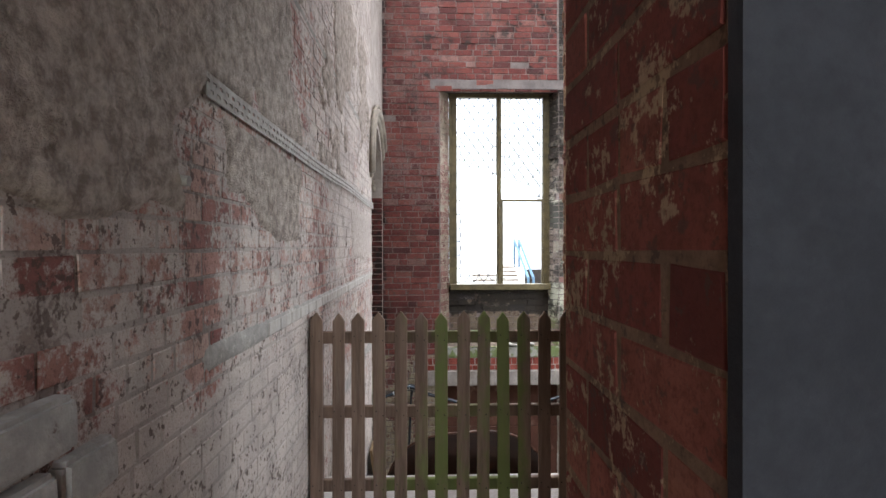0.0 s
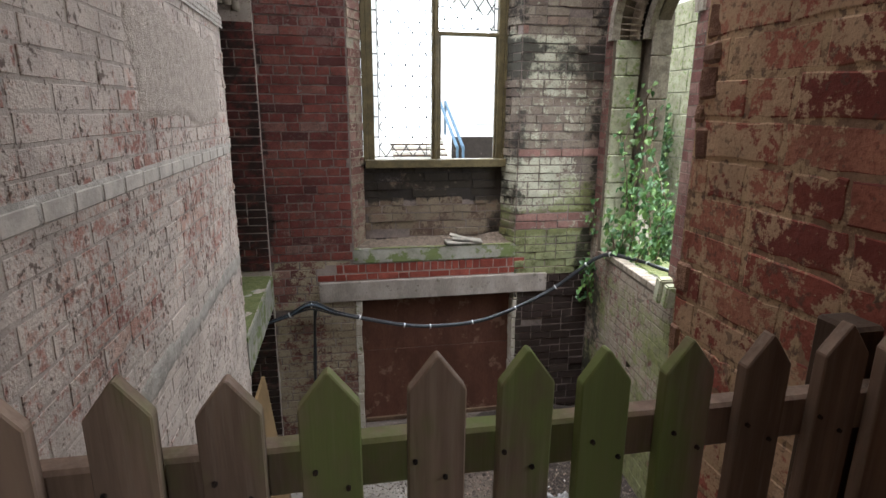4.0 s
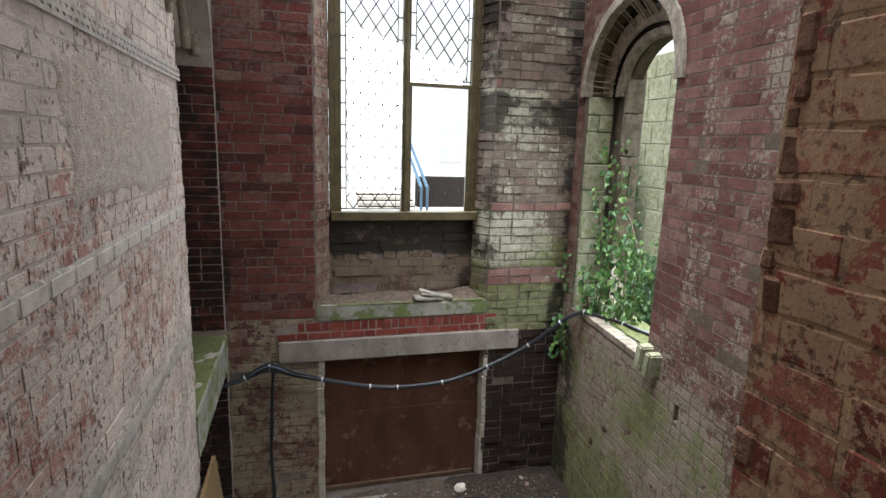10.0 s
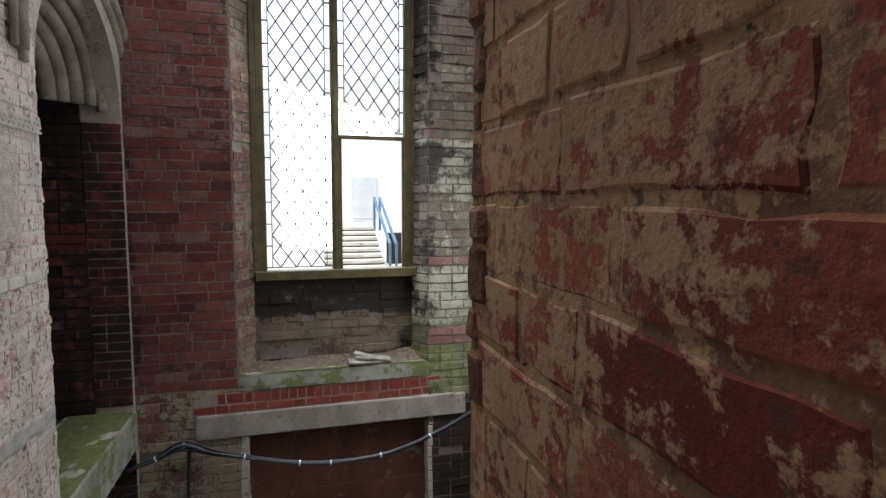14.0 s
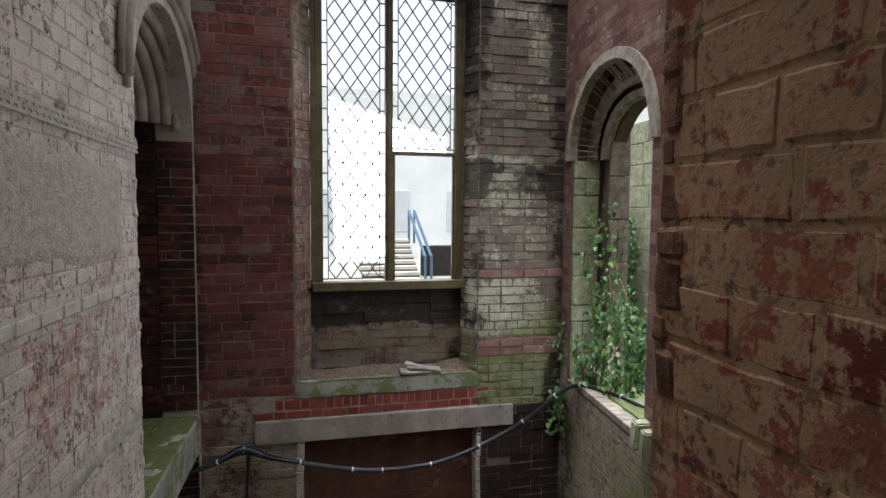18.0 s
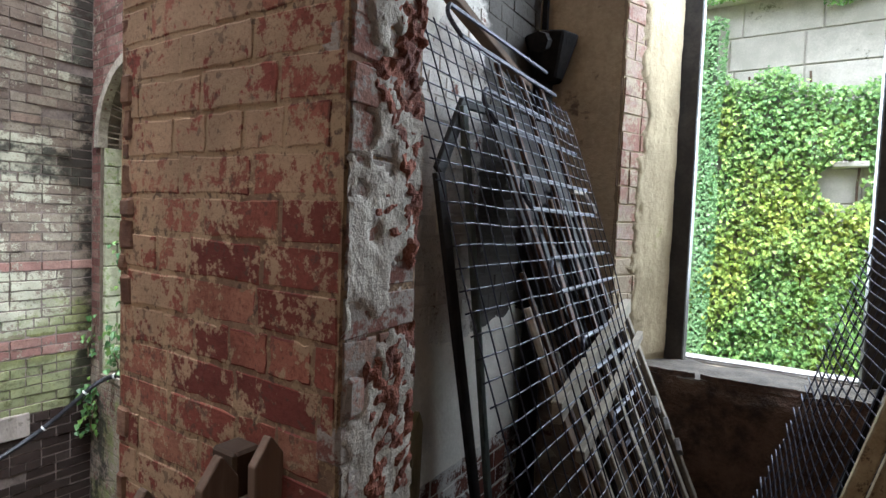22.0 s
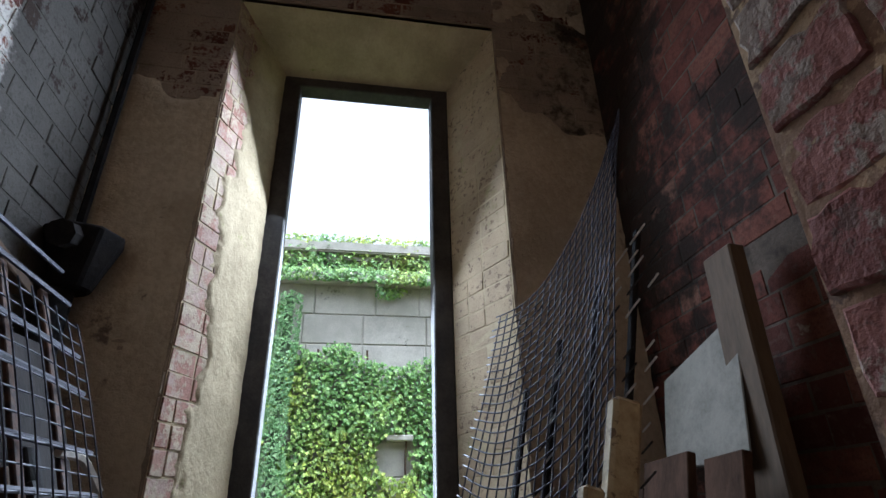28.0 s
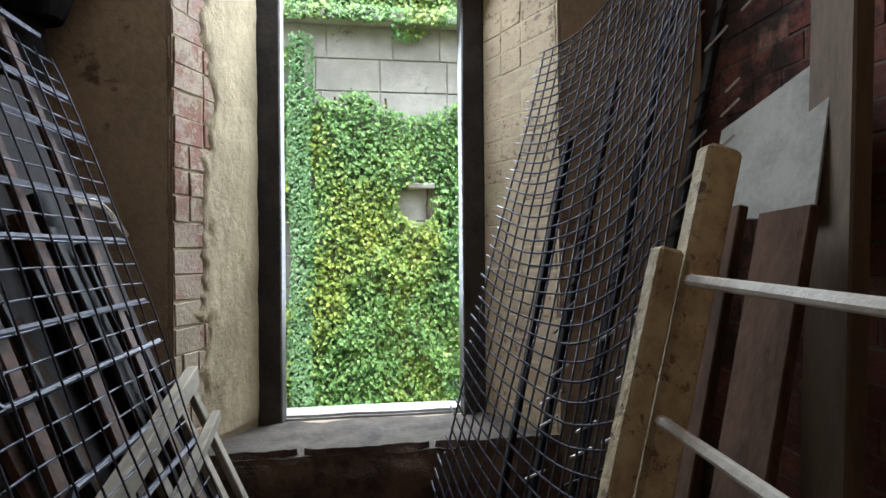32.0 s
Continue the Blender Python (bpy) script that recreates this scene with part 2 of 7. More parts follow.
m_left = masonry("limewashed_mortar_corridor", RED, (0.47, 0.395, 0.33), 0.05, left_zones, mortar=(0.3, 0.235, 0.195), wash_worn=0.1, pits=0.75, flake=0.9)
MAUVE = ((0.0, (0.06, 0.024, 0.022)), (0.2, (0.135, 0.036, 0.029)), (0.6, (0.185, 0.052, 0.039)), (0.9, (0.22, 0.075, 0.056)), (1.0, (0.26, 0.15, 0.12)))
GREYBRICK = ((0.0, (0.15, 0.11, 0.088)), (0.3, (0.2, 0.155, 0.12)), (0.65, (0.245, 0.2, 0.152)), (0.92, (0.29, 0.25, 0.19)), (1.0, (0.24, 0.13, 0.1)))
far_wash = [(0.16, ("z", 1.9, 2.3), ("x", 0.3, 0.2)), (-0.12, ("z", 1.0, 1.1), ("z", 2.0, 1.9)), (0.1, ("z", 0.6, 0.4), ("z", -0.2, 0.0)), (0.3, ("z", -0.62, -0.75), ("x", 0.3, 0.2))]
far_moss = [(0.35, ("z", 0.25, 0.05), ("x", 0, 0.4)), (0.22, ("z", -0.7, -0.9), ("x", 0.3, 0.1))]
far_soot = [(0.85, ("y", 8.25, 8.33), ("z", 0.4, 0.55)), (0.3, ("y", 8.25, 8.33), ("z", 0.3, 0.0)), (0.4, ("y", 8.2, 8.3), ("x", 1.7, 1.9)), (0.12, ("z", 2.4, 4.2)), (0.12, ("x", 0.0, -0.5), ("z", 0.6, 0.2)), (0.25, ("x", -0.55, -0.67)), (0.42, ("x", 2.0, 2.05))]
b_far = masonry("dark_red_brick", MAUVE, (0.23, 0.14, 0.118), -0.26, far_wash, far_moss, far_soot, pits=0.8, flake=1.1, wash_worn=0.12, wash_max=0.75, soot_dark_base=-0.24)
m_far = masonry("grey_old_mortar", RED, (0.33, 0.28, 0.24), -0.4, far_wash, far_moss, far_soot, mortar=(0.235, 0.185, 0.16))
side_wash = [(0.38, ("z", 1.05, 0.9), ("z", 0.3, 0.42), ("x", 2.85, 2.6)), (-0.35, ("z", 0.42, 0.36), ("z", 0.14, 0.2)), (0.22, ("z", 0.14, 0.1)), (0.3, ("z", 1.8, 1.9), ("z", 2.35, 2.2), ("x", 2.8, 2.5))]
side_moss = [(0.5, ("z", 0.95, 0.2), ("z", -0.9, -0.2)), (0.22, ("z", 0.2, 0.1)), (0.2, ("z", 1.4, 0.9), ("x", 2.2, 2.7))]
side_soot = [(0.42, ("x", 2.6, 2.95)), (0.5, ("x", 2.3, 2.9), ("z", 0.2, -0.6)), (0.4, ("z", -0.5, -0.9)), (0.36, ("z", 1.75, 1.9), ("z", 2.3, 2.1)), (0.25, ("z", 2.3, 3.2)), (0.28, ("x", 2.2, 2.03))]
b_side = masonry("grey_green_brick", GREYBRICK, (0.46, 0.44, 0.33), -0.14, side_wash, side_moss, side_soot, pits=0.55, flake=0.5, moss_base=-0.36, soot_dark_base=-0.34)
b_low = masonry("tan_limewashed_brick", MUTED, (0.36, 0.3, 0.205), 0.06, [(-0.3, ("x", 2.0, 2.2))], [(0.16, ("z", -1.6, -1.0))], [(1.05, ("x", 1.85, 2.15)), (0.2, ("z", -0.9, -0.6))], pits=0.5, flake=0.5, moss_base=-0.3)
b_pinkband = masonry("pink_patch_brick", ((0.0, (0.2, 0.1, 0.085)), (0.5, (0.27, 0.14, 0.115)), (1.0, (0.32, 0.2, 0.16))), (0.36, 0.33, 0.25), -0.1, moss_zones=[(0.2, ("x", 2.5, 2.9))], pits=0.4)
right_wash = [(0.2, ("z", 0.1, -0.2)), (-0.16, ("z", 0.3, 0.8)), (0.16, ("y", 5.6, 5.3), ("z", 0.1, 0.3)), (0.2, ("y", 5.7, 5.75), ("y", 6.0, 5.95), ("z", 0.5, 0.6)), (-0.08, ("z", -0.1, 0.2), ("z", 0.9, 0.6))]
right_moss = [(0.62, ("z", 0.1, -0.3), ("y", 4.4, 5.4)), (0.25, ("z", -1.0, -1.9)), (0.4, ("z", 1.6, 2.4))]
right_soot = [(0.7, ("y", 7.2, 8.0), ("z", 0.5, -0.4)), (0.2, ("z", 1.2, 2.4))]
b_right = masonry("pale_limewashed_brick", MUTED, (0.34, 0.295, 0.225), -0.05, right_wash, right_moss, right_soot, pits=0.75, flake=1.1, wash_worn=0.1, wash_max=0.85)
m_right = masonry("pale_limewashed_mortar", RED, (0.17, 0.14, 0.105), -0.25, right_wash, right_moss, right_soot, mortar=(0.17, 0.135, 0.1), pits=0.7, flake=0.9)
pier_zones = [(0.04, ("y", 3.2, 3.5)), (-0.06, ("y", 3.0, 2.7))]
b_pier = masonry("brown_smeared_brick", BROWN, (0.55, 0.38, 0.235), -0.04, pier_zones, [(0.3, ("z", 0.3, 0.0))], [], pits=0.6, flake=1.2, wash_worn=0.06, wash_max=0.9, relief_depth=0.0035)
m_pier = masonry("brown_mortar", BROWN, (0.55, 0.385, 0.23), 0.0, pier_zones, [(0.4, ("z", 0.6, 0.2))], [], mortar=(0.33, 0.205, 0.13), pits=0.8, flake=1.2, relief_depth=0.0035)
# Darker towards the ceiling, the south side and below the window.
room_dark = [(0.32, ("z", 2.0, 2.9)), (0.26, ("y", 1.9, 1.2)), (0.45, ("z", 1.12, 0.8), ("x", 2.6, 2.65))]
b_room = masonry("store_room_brick", RED_DARK, (0.33, 0.265, 0.2), 0.02, [(0.12, ("x", 1.6, 2.4))], [], room_dark)
m_room = masonry("store_room_mortar", RED, (0.31, 0.25, 0.185), 0.1, [], [], room_dark, mortar=(0.36, 0.28, 0.2))

# Darker upwards and towards the east end, in broken patches.
south_dark = [(0.25, ("z", 1.6, 2.4)), (0.2, ("x", 2.0, 2.6))]
b_south = masonry("dark_store_brick", RED_DARK, (0.2, 0.15, 0.11), -0.2, [], [], south_dark, soot_dark_base=-0.28, pits=0.4)
m_south = masonry("dark_store_mortar", RED, (0.2, 0.16, 0.12), -0.2, [], [], south_dark, mortar=(0.12, 0.095, 0.075), soot_dark_base=-0.28)
# Darkening past x 1.95 stands in for shade behind the leaning stack.
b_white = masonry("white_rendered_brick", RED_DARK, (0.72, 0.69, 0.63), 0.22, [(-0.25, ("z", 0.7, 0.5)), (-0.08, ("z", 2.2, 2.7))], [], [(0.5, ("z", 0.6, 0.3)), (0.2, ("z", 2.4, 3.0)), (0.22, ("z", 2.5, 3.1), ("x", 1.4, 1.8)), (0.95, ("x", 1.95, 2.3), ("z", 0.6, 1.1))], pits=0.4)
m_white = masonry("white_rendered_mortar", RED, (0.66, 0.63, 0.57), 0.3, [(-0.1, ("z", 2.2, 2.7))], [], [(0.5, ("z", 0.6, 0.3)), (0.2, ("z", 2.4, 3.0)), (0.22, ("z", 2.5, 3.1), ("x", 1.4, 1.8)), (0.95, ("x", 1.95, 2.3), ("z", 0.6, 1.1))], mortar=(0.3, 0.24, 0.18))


def plain(name, a, b, scale=6, rough=0.85, metal=0.0, dist=0.003, fine=60, spots=None, spot_at=0.62, stretch=None, spec=0.3):
    k = Mat(name, rough, metal, spec)
    n1, n2 = k.noise(scale, 5, 0.65, stretch), k.noise(fine, 4, 0.7, stretch)
    c = k.mix(k.span(k.math("ADD", k.math("MULTIPLY", n1, 0.7), k.math("MULTIPLY", n2, 0.3)), 0.36, 0.64), a, b)
    if spots:
        c = k.mix(k.math("MULTIPLY", k.span(k.noise(scale * 1.7, 5, 0.7, offset=4), spot_at, spot_at + 0.08), 0.85), c, spots)
    return k.done(c, k.math("ADD", k.math("MULTIPLY", n1, 0.5), n2), dist, 0.7)


# Light and dark grain in the colour stands in for shadows between pebbles.
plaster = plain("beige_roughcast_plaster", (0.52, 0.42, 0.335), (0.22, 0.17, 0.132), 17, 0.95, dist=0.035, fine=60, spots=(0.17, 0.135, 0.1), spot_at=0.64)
cement = plain("grey_cement", (0.4, 0.355, 0.3), (0.25, 0.22, 0.185), 9, 0.95, dist=0.008, fine=60, spots=(0.5, 0.44, 0.37), spot_at=0.56)
stone_moss = plain("mossy_grey_stone", (0.33, 0.31, 0.26), (0.2, 0.19, 0.15), 4, 0.95, spots=(0.11, 0.14, 0.03), spot_at=0.5)
concrete = plain("pale_concrete", (0.4, 0.35, 0.31), (0.28, 0.245, 0.21), 4, 0.95)
cream_stone = plain("carved_cream_stone", (0.33, 0.275, 0.21), (0.19, 0.155, 0.115), 6, 0.95, dist=0.006, spots=(0.1, 0.08, 0.06), spot_at=0.62)
brown_board = plain("brown_stained_plywood", (0.13, 0.055, 0.035), (0.075, 0.03, 0.018), 3, 0.7, dist=0.001, stretch=(1, 1, 0.35), spots=(0.2, 0.12, 0.085), spot_at=0.57)
dark_wood = plain("dark_weathered_timber", (0.12, 0.075, 0.045), (0.06, 0.036, 0.022), 5, 0.85, stretch=(1, 1, 0.15))
pale_wood = plain("pale_sawn_timber", (0.36, 0.24, 0.13), (0.24, 0.15, 0.08), 6, 0.75, stretch=(1, 1, 0.2))
frame_paint = plain("olive_brown_window_paint", (0.13, 0.1, 0.045), (0.07, 0.054, 0.026), 8, 0.5)
lead = plain("dull_lead", (0.08, 0.08, 0.085), (0.05, 0.05, 0.05), 20, 0.5, 0.6)
black_cable = plain("black_rubber", (0.012, 0.012, 0.014), (0.025, 0.025, 0.03), 30, 0.35, spec=0.5)
blue_steel = plain("dark_galvanised_wire", (0.06, 0.06, 0.08), (0.022, 0.022, 0.03), 40, 0.45, 0.5, 0.0006)
rust = plain("rusty_iron", (0.1, 0.05, 0.03), (0.03, 0.022, 0.02), 25, 0.7, 0.4)
white_paint = plain("chipped_white_paint", (0.62, 0.58, 0.5), (0.45, 0.4, 0.33), 15, 0.6, spots=(0.2, 0.13, 0.08), spot_at=0.66)


# ---- masonry tools ----
def arch_top(h, u):
    if not h[4]:
        return h[3]
    x = (2 * u - h[0] - h[2]) / (h[2] - h[0])
    return h[3] + h[4] * math.sqrt(max(0.0, 1 - x * x))


def hole_span(h, v):
    """The stretch of u that a hole (u0, v0, u1, v1, rise) takes at height v."""
    if v < h[1] or v > h[3] + h[4]:
        return None
    if v <= h[3]:
        return h[0], h[2]
    half, mid = (h[2] - h[0]) / 2, (h[0] + h[2]) / 2
    s = half * math.sqrt(max(0.0, 1 - ((v - h[3]) / h[4]) ** 2))
    return mid - s, mid + s


def wall(name, p0, u_dir, width, z0, z1, thick, mat, holes=(), label="", n_dir=None):
    """A wall with openings through it: its face stands on p0 and runs along u_dir, its body lies behind the face."""
    u_dir = Vector((*u_dir, 0)).normalized()
    n_dir = Vector((*n_dir, 0)).normalized() if n_dir else Vector((u_dir.y, -u_dir.x, 0))
    p0 = Vector((p0[0], p0[1], 0))
    cuts = {0.0, width}
    for h in holes:
        cuts |= {h[0], h[2]}
        if h[4]:
            cuts |= {h[0] + (h[2] - h[0]) * (1 - math.cos(math.pi * i / 20)) / 2 for i in range(21)}
    cuts = sorted(c for c in cuts if 0 <= c <= width)
    verts, faces = [], []

    def cell(a, b, lo_a, lo_b, hi_a, hi_b):
        i = len(verts)
        for d in (0, -thick):
            for u, z in ((a, lo_a), (b, lo_b), (b, hi_b), (a, hi_a)):
                q = p0 + u_dir * u + n_dir * d
                verts.append((q.x, q.y, z))
        faces.extend([(i, i + 1, i + 2, i + 3), (i + 7, i + 6, i + 5, i + 4), (i, i + 4, i + 5, i + 1), (i + 3, i + 2, i + 6, i + 7), (i, i + 3, i + 7, i + 4), (i + 1, i + 5, i + 6, i + 2)])

    for a, b in zip(cuts, cuts[1:]):
        if b - a < 1e-5:
            continue
        mid, lo = (a + b) / 2, (z0, z0)
        for h in sorted((h for h in holes if h[0] < mid < h[2]), key=lambda h: h[1]):
            if h[1] > lo[0] + 1e-4:
                cell(a, b, lo[0], lo[1], h[1], h[1])
            lo = (arch_top(h, a), arch_top(h, b))
        if lo[0] < z1:
            cell(a, b, lo[0], lo[1], z1, z1)
    ob = solid(name, verts, faces, mat)
    bm = bmesh.new()
    bm.from_mesh(ob.data)
    bmesh.ops.recalc_face_normals(bm, faces=bm.faces)
    bm.to_mesh(ob.data)
    bm.free()
    return tagged(ob, label, "wall", kind="structure")


BRICK_FACES = [(8, 9, 10, 11), (4, 5, 9, 8), (5, 6, 10, 9), (6, 7, 11, 10), (7, 4, 8, 11), (0, 1, 5, 4), (1, 2, 6, 5), (2, 3, 7, 6), (3, 0, 4, 7)]
variants = {}


def brick_points(w, h, proud, r):
    """Twelve corners of a worn brick face, w by h, standing proud of its bed."""
    ring = [(-w / 2, -h / 2), (w / 2, -h / 2), (w / 2, h / 2), (-w / 2, h / 2)]
    j = [(x + r.uniform(-0.003, 0.003), y + r.uniform(-0.003, 0.003)) for x, y in ring]
    e = [r.uniform(0.001, 0.0035) for _ in ring]
    low = [(x, y, -0.012) for x, y in j]
    mid = [(x, y, proud - k * 0.8) for (x, y), k in zip(j, e)]
    top = [(x - math.copysign(k, x), y - math.copysign(k, y), proud + r.uniform(-0.001, 0.001)) for (x, y), k in zip(j, e)]
    return low + mid + top


def fine_brick(w, h, proud, r):
    """A brick face with an uneven, chipped front, a crisp worn rim and its sides."""
    k = min(1.0, proud / 0.006)
    us, vs, sx = (-0.484, -0.33, -0.17, 0.0, 0.17, 0.33, 0.484), (-0.455, -0.22, 0.02, 0.24, 0.455), r.uniform(0, 90)
    nx, ny = len(us), len(vs)
    verts, faces = [], []
    for j, v in enumerate(vs):
        for i, u in enumerate(us):
            edge = i in (0, nx - 1) or j in (0, ny - 1)
            q = (u * 5 + sx, v * 3, sx)
            chip = 0.014 * max(0.0, noise.noise((u * 7 + sx, v * 4, 3.3)) - 0.25) * (1.0 if edge else 0.4)
            verts.append((u * w + 0.006 * noise.noise((v * 5 + sx, u * 9, 1)), v * h + 0.005 * noise.noise((u * 9 + sx, v, 7)), proud + k * (0.003 * noise.noise(q) + 0.0015 * noise.noise((u * 17 + sx, v * 9, 2)) - chip)))
    for j in range(ny - 1):
        for i in range(nx - 1):
            a = j * nx + i
            faces.append((a, a + 1, a + nx + 1, a + nx))
    front = len(faces)
    loop = list(range(nx)) + [j * nx - 1 for j in range(2, ny + 1)] + list(range(nx * ny - 2, nx * (ny - 1) - 1, -1)) + [j * nx for j in range(ny - 2, 0, -1)]
    n, rings = len(loop), []
    for grow, drop in ((1.0, 0.0), (1.0, None), (1.0, -0.012)):
        base = len(verts)
        for a in loop:
            x, y, z = verts[a]
            if drop is None:
                x, y, z = x + math.copysign(0.016 * w, x) * (abs(x) > 0.45 * w), y + math.copysign(0.045 * h, y) * (abs(y) > 0.42 * h), z - r.uniform(0.0006, 0.0018) - 0.001 * k
            elif drop:
                x, y, z = verts[rings[-1] + loop.index(a)][0], verts[rings[-1] + loop.index(a)][1], drop
            verts.append((x, y, z))
        rings.append(base)
    for a, b in zip(rings, rings[1:]):
        for k in range(n):
            faces.append((a + k, b + k, b + (k + 1) % n, a + (k + 1) % n))
    return verts, faces, front


def lay(parent, p0, u_dir, width, z0, z1, mat, seed, holes=(), near=None, course=0.0815, length=0.23, joint=0.011, proud=0.007, gone=0.012, spread=0.003, n_dir=None, keep=None, headers=5):
    """Lay courses of bricks on a wall's face; those within near = (u0, z0, u1, z1) are pieces of their own."""
    r = random.Random(seed)
    u_dir = Vector((*u_dir, 0)).normalized()
    n_dir = Vector((*n_dir, 0)).normalized() if n_dir else Vector((u_dir.y, -u_dir.x, 0))
    up = Vector((0, 0, 1))
    basis = Matrix((u_dir, up, n_dir)).transposed()
    p0 = Vector((p0[0], p0[1], 0))
    verts, faces, made = [], [], 0
    first, last = math.floor(z0 / course), math.ceil(z1 / course)
    for row in range(first, last):
        v0, v1 = max(z0, row * course), min(z1, (row + 1) * course)
        if v1 - v0 < 0.03:
            continue
        mid = (v0 + v1) / 2
        unit = length / 2 if row % headers == 0 else length
        u = -unit * r.choice((0.0, 0.0, 0.5) if width < 1 else (r.random(),))
        while u < width:
            size = unit if r.random() > 0.12 else (length / 2 if unit == length else length)
            if width - u - size < 0.07:
                size = width - u
            pieces = [(max(0.0, u), min(width, u + size))]
            u += size
            for h in holes:
                s = hole_span(h, mid)
                if s:
                    pieces = [q for a, b in pieces for q in ((a, min(b, s[0])), (max(a, s[1]), b)) if q[1] - q[0] > 0.001]
            for a, b in pieces:
                w, hgt = b - a - joint, v1 - v0 - joint
                if w < 0.025 or r.random() < gone:
                    continue
                c = p0 + u_dir * ((a + b) / 2) + up * mid
                if keep and not keep((a + b) / 2, mid):
                    continue
                out = max(proud * 0.35, proud + r.gauss(0, spread))
                whole = abs(w + joint - length) < 0.002 or abs(w + joint - length / 2) < 0.002
                if near and whole and made < 300 and near[0] < (a + b) / 2 < near[2] and near[1] < mid < near[3] and v1 - v0 > course - 0.001:
                    key = (round(w, 3), r.randrange(7), round(proud, 3), course)
                    if key not in variants:
                        me = bpy.data.meshes.new("brick")
                        pts, quads, front = fine_brick(w, hgt, proud, r)
                        me.from_pydata(pts, [], quads)
                        me.polygons.foreach_set("use_smooth", [q < front for q in range(len(quads))])
                        variants[key] = me
                    me = variants[key]
                    if mat.name not in me.materials:
                        me = me.copy()
                        me.materials.clear()
                        me.materials.append(mat)
                        variants[key] = me
                    ob = new("brick", me)
                    ob.parent = parent
                    m = basis.to_4x4() @ Matrix.Rotation(r.uniform(-0.012, 0.012), 4, "Z")
                    m.translation = c + n_dir * (out - proud)
                    ob.matrix_world = m
                    made += 1
                    continue
                i = len(verts)
                for x, y, z in brick_points(w, hgt, out, r):
                    q = c + u_dir * x + n_dir * z
                    verts.append((q.x, q.y, q.z + y))
                faces.extend(tuple(i + k for k in f) for f in BRICK_FACES)
    if verts:
        ob = solid("brick_courses", verts, faces, mat, parent)
        ob["kind"] = "stuff"
    return made


def relief(name, p0, u_dir, n_dir, width, height, step, depth, mat, parent=None, v_dir=(0, 0, 1), label="", cull=0.0006, lift=0.0, smooth=True):
    """A sheet of plaster, dirt or cement whose thickness over (u, v) is depth(u, v); it ends where that is nothing."""
    p0, u_dir, n_dir, v_dir = Vector(p0), Vector(u_dir).normalized(), Vector(n_dir).normalized(), Vector(v_dir).normalized()
    nu, nv = max(1, round(width / step)), max(1, round(height / step))
    hs = [[depth(i * width / nu, j * height / nv) for i in range(nu + 1)] for j in range(nv + 1)]
    index, verts, faces = {}, [], []

    def vert(i, j):
        if (i, j) not in index:
            index[i, j] = len(verts)
            ju = noise.noise((i * 0.7, j * 0.7, 3.1)) * step * 0.35
            verts.append(p0 + u_dir * (i * width / nu + ju) + v_dir * (j * height / nv) + n_dir * (hs[j][i] + lift if hs[j][i] > 0 else -0.006))
        return index[i, j]

    for j in range(nv):
        for i in range(nu):
            if max(hs[j][i], hs[j][i + 1], hs[j + 1][i], hs[j + 1][i + 1]) > cull:
                faces.append((vert(i, j), vert(i + 1, j), vert(i + 1, j + 1), vert(i, j + 1)))
    return solid(name, verts, faces, mat, parent, label, smooth=smooth)

# ---- the large structure ----
LX, FY, PX, TOP = -0.67, 8.155, 0.92, 6.2
FLOOR_LOW = -2.155

# outdoors: one sheet of ground, and the walls seen through the openings
lawn = plain("rough_grass", (0.09, 0.13, 0.03), (0.16, 0.17, 0.06), 2, 0.95)
bm = bmesh.new()
bmesh.ops.create_grid(bm, x_segments=2, y_segments=2, size=400)
ground = tagged(part("ground", bm, lawn), "grassy ground outside the ruin", "ground", kind="structure")
ground.location = (0, 0, -2.6)

left_holes = [(9.03, -0.22, 10.62, 2.3, 0.85), (9.03, FLOOR_LOW, 10.62, -0.56, 0), (2.2, 1.45, 3.36, 2.7, 0), (7.76, 0.36, 7.8, 0.44, 0), (7.09, 0.38, 7.13, 0.45, 0), (8.63, 0.33, 8.66, 0.4, 0), (8.35, 0.35, 8.38, 0.42, 0)]
wall_west = wall("wall_west", (LX, -2.5), (0, 1), 10.655, FLOOR_LOW - 0.1, TOP, 0.3, m_left, left_holes, "tall limewashed brick wall with broken plaster and an arched doorway")
wall_north = wall("wall_north", (LX - 0.62, FY), (1, 0), 4.7, FLOOR_LOW - 0.1, TOP, 0.23, m_far, [(1.49, 0.0, 3.30, 3.92, 0), (1.54, FLOOR_LOW, 3.31, -0.56, 0)], "dark red brick end wall with a tall window recess")
wall_north_back = wall("wall_north_outer", (LX - 0.62, FY + 0.234), (1, 0), 4.7, FLOOR_LOW - 0.1, TOP, 0.2, m_far, [(1.63, 0.93, 3.19, 3.90, 0)], "sooty brick back of the window recess")
RU = Vector((-0.102, -1, 0)).normalized()
RP = Vector((2.95, FY, 0))
wall_east = wall("wall_east", RP.xy, RU.xy, 4.6, FLOOR_LOW - 0.1, 4.3, 0.5, m_right, [(0.21, -0.05, 1.82, 2.2, 0.8), (1.97, FLOOR_LOW, 2.82, -1.36, 0.03), (2.26, -0.3, 2.31, -0.16, 0), (1.2, -1.0, 1.3, -0.92, 0), (0.95, -1.3, 1.02, -1.2, 0)], "mossy limewashed brick side wall with an arched window opening")
wall("wall_east_inner_arch", (RP + Vector((1, -0.102, 0)).normalized() * 0.33).xy, RU.xy, 2.3, -0.1, 4.2, 0.13, m_right, [(0.44, -0.05, 1.68, 2.2, 0.47)], "inner arch of the broken window")
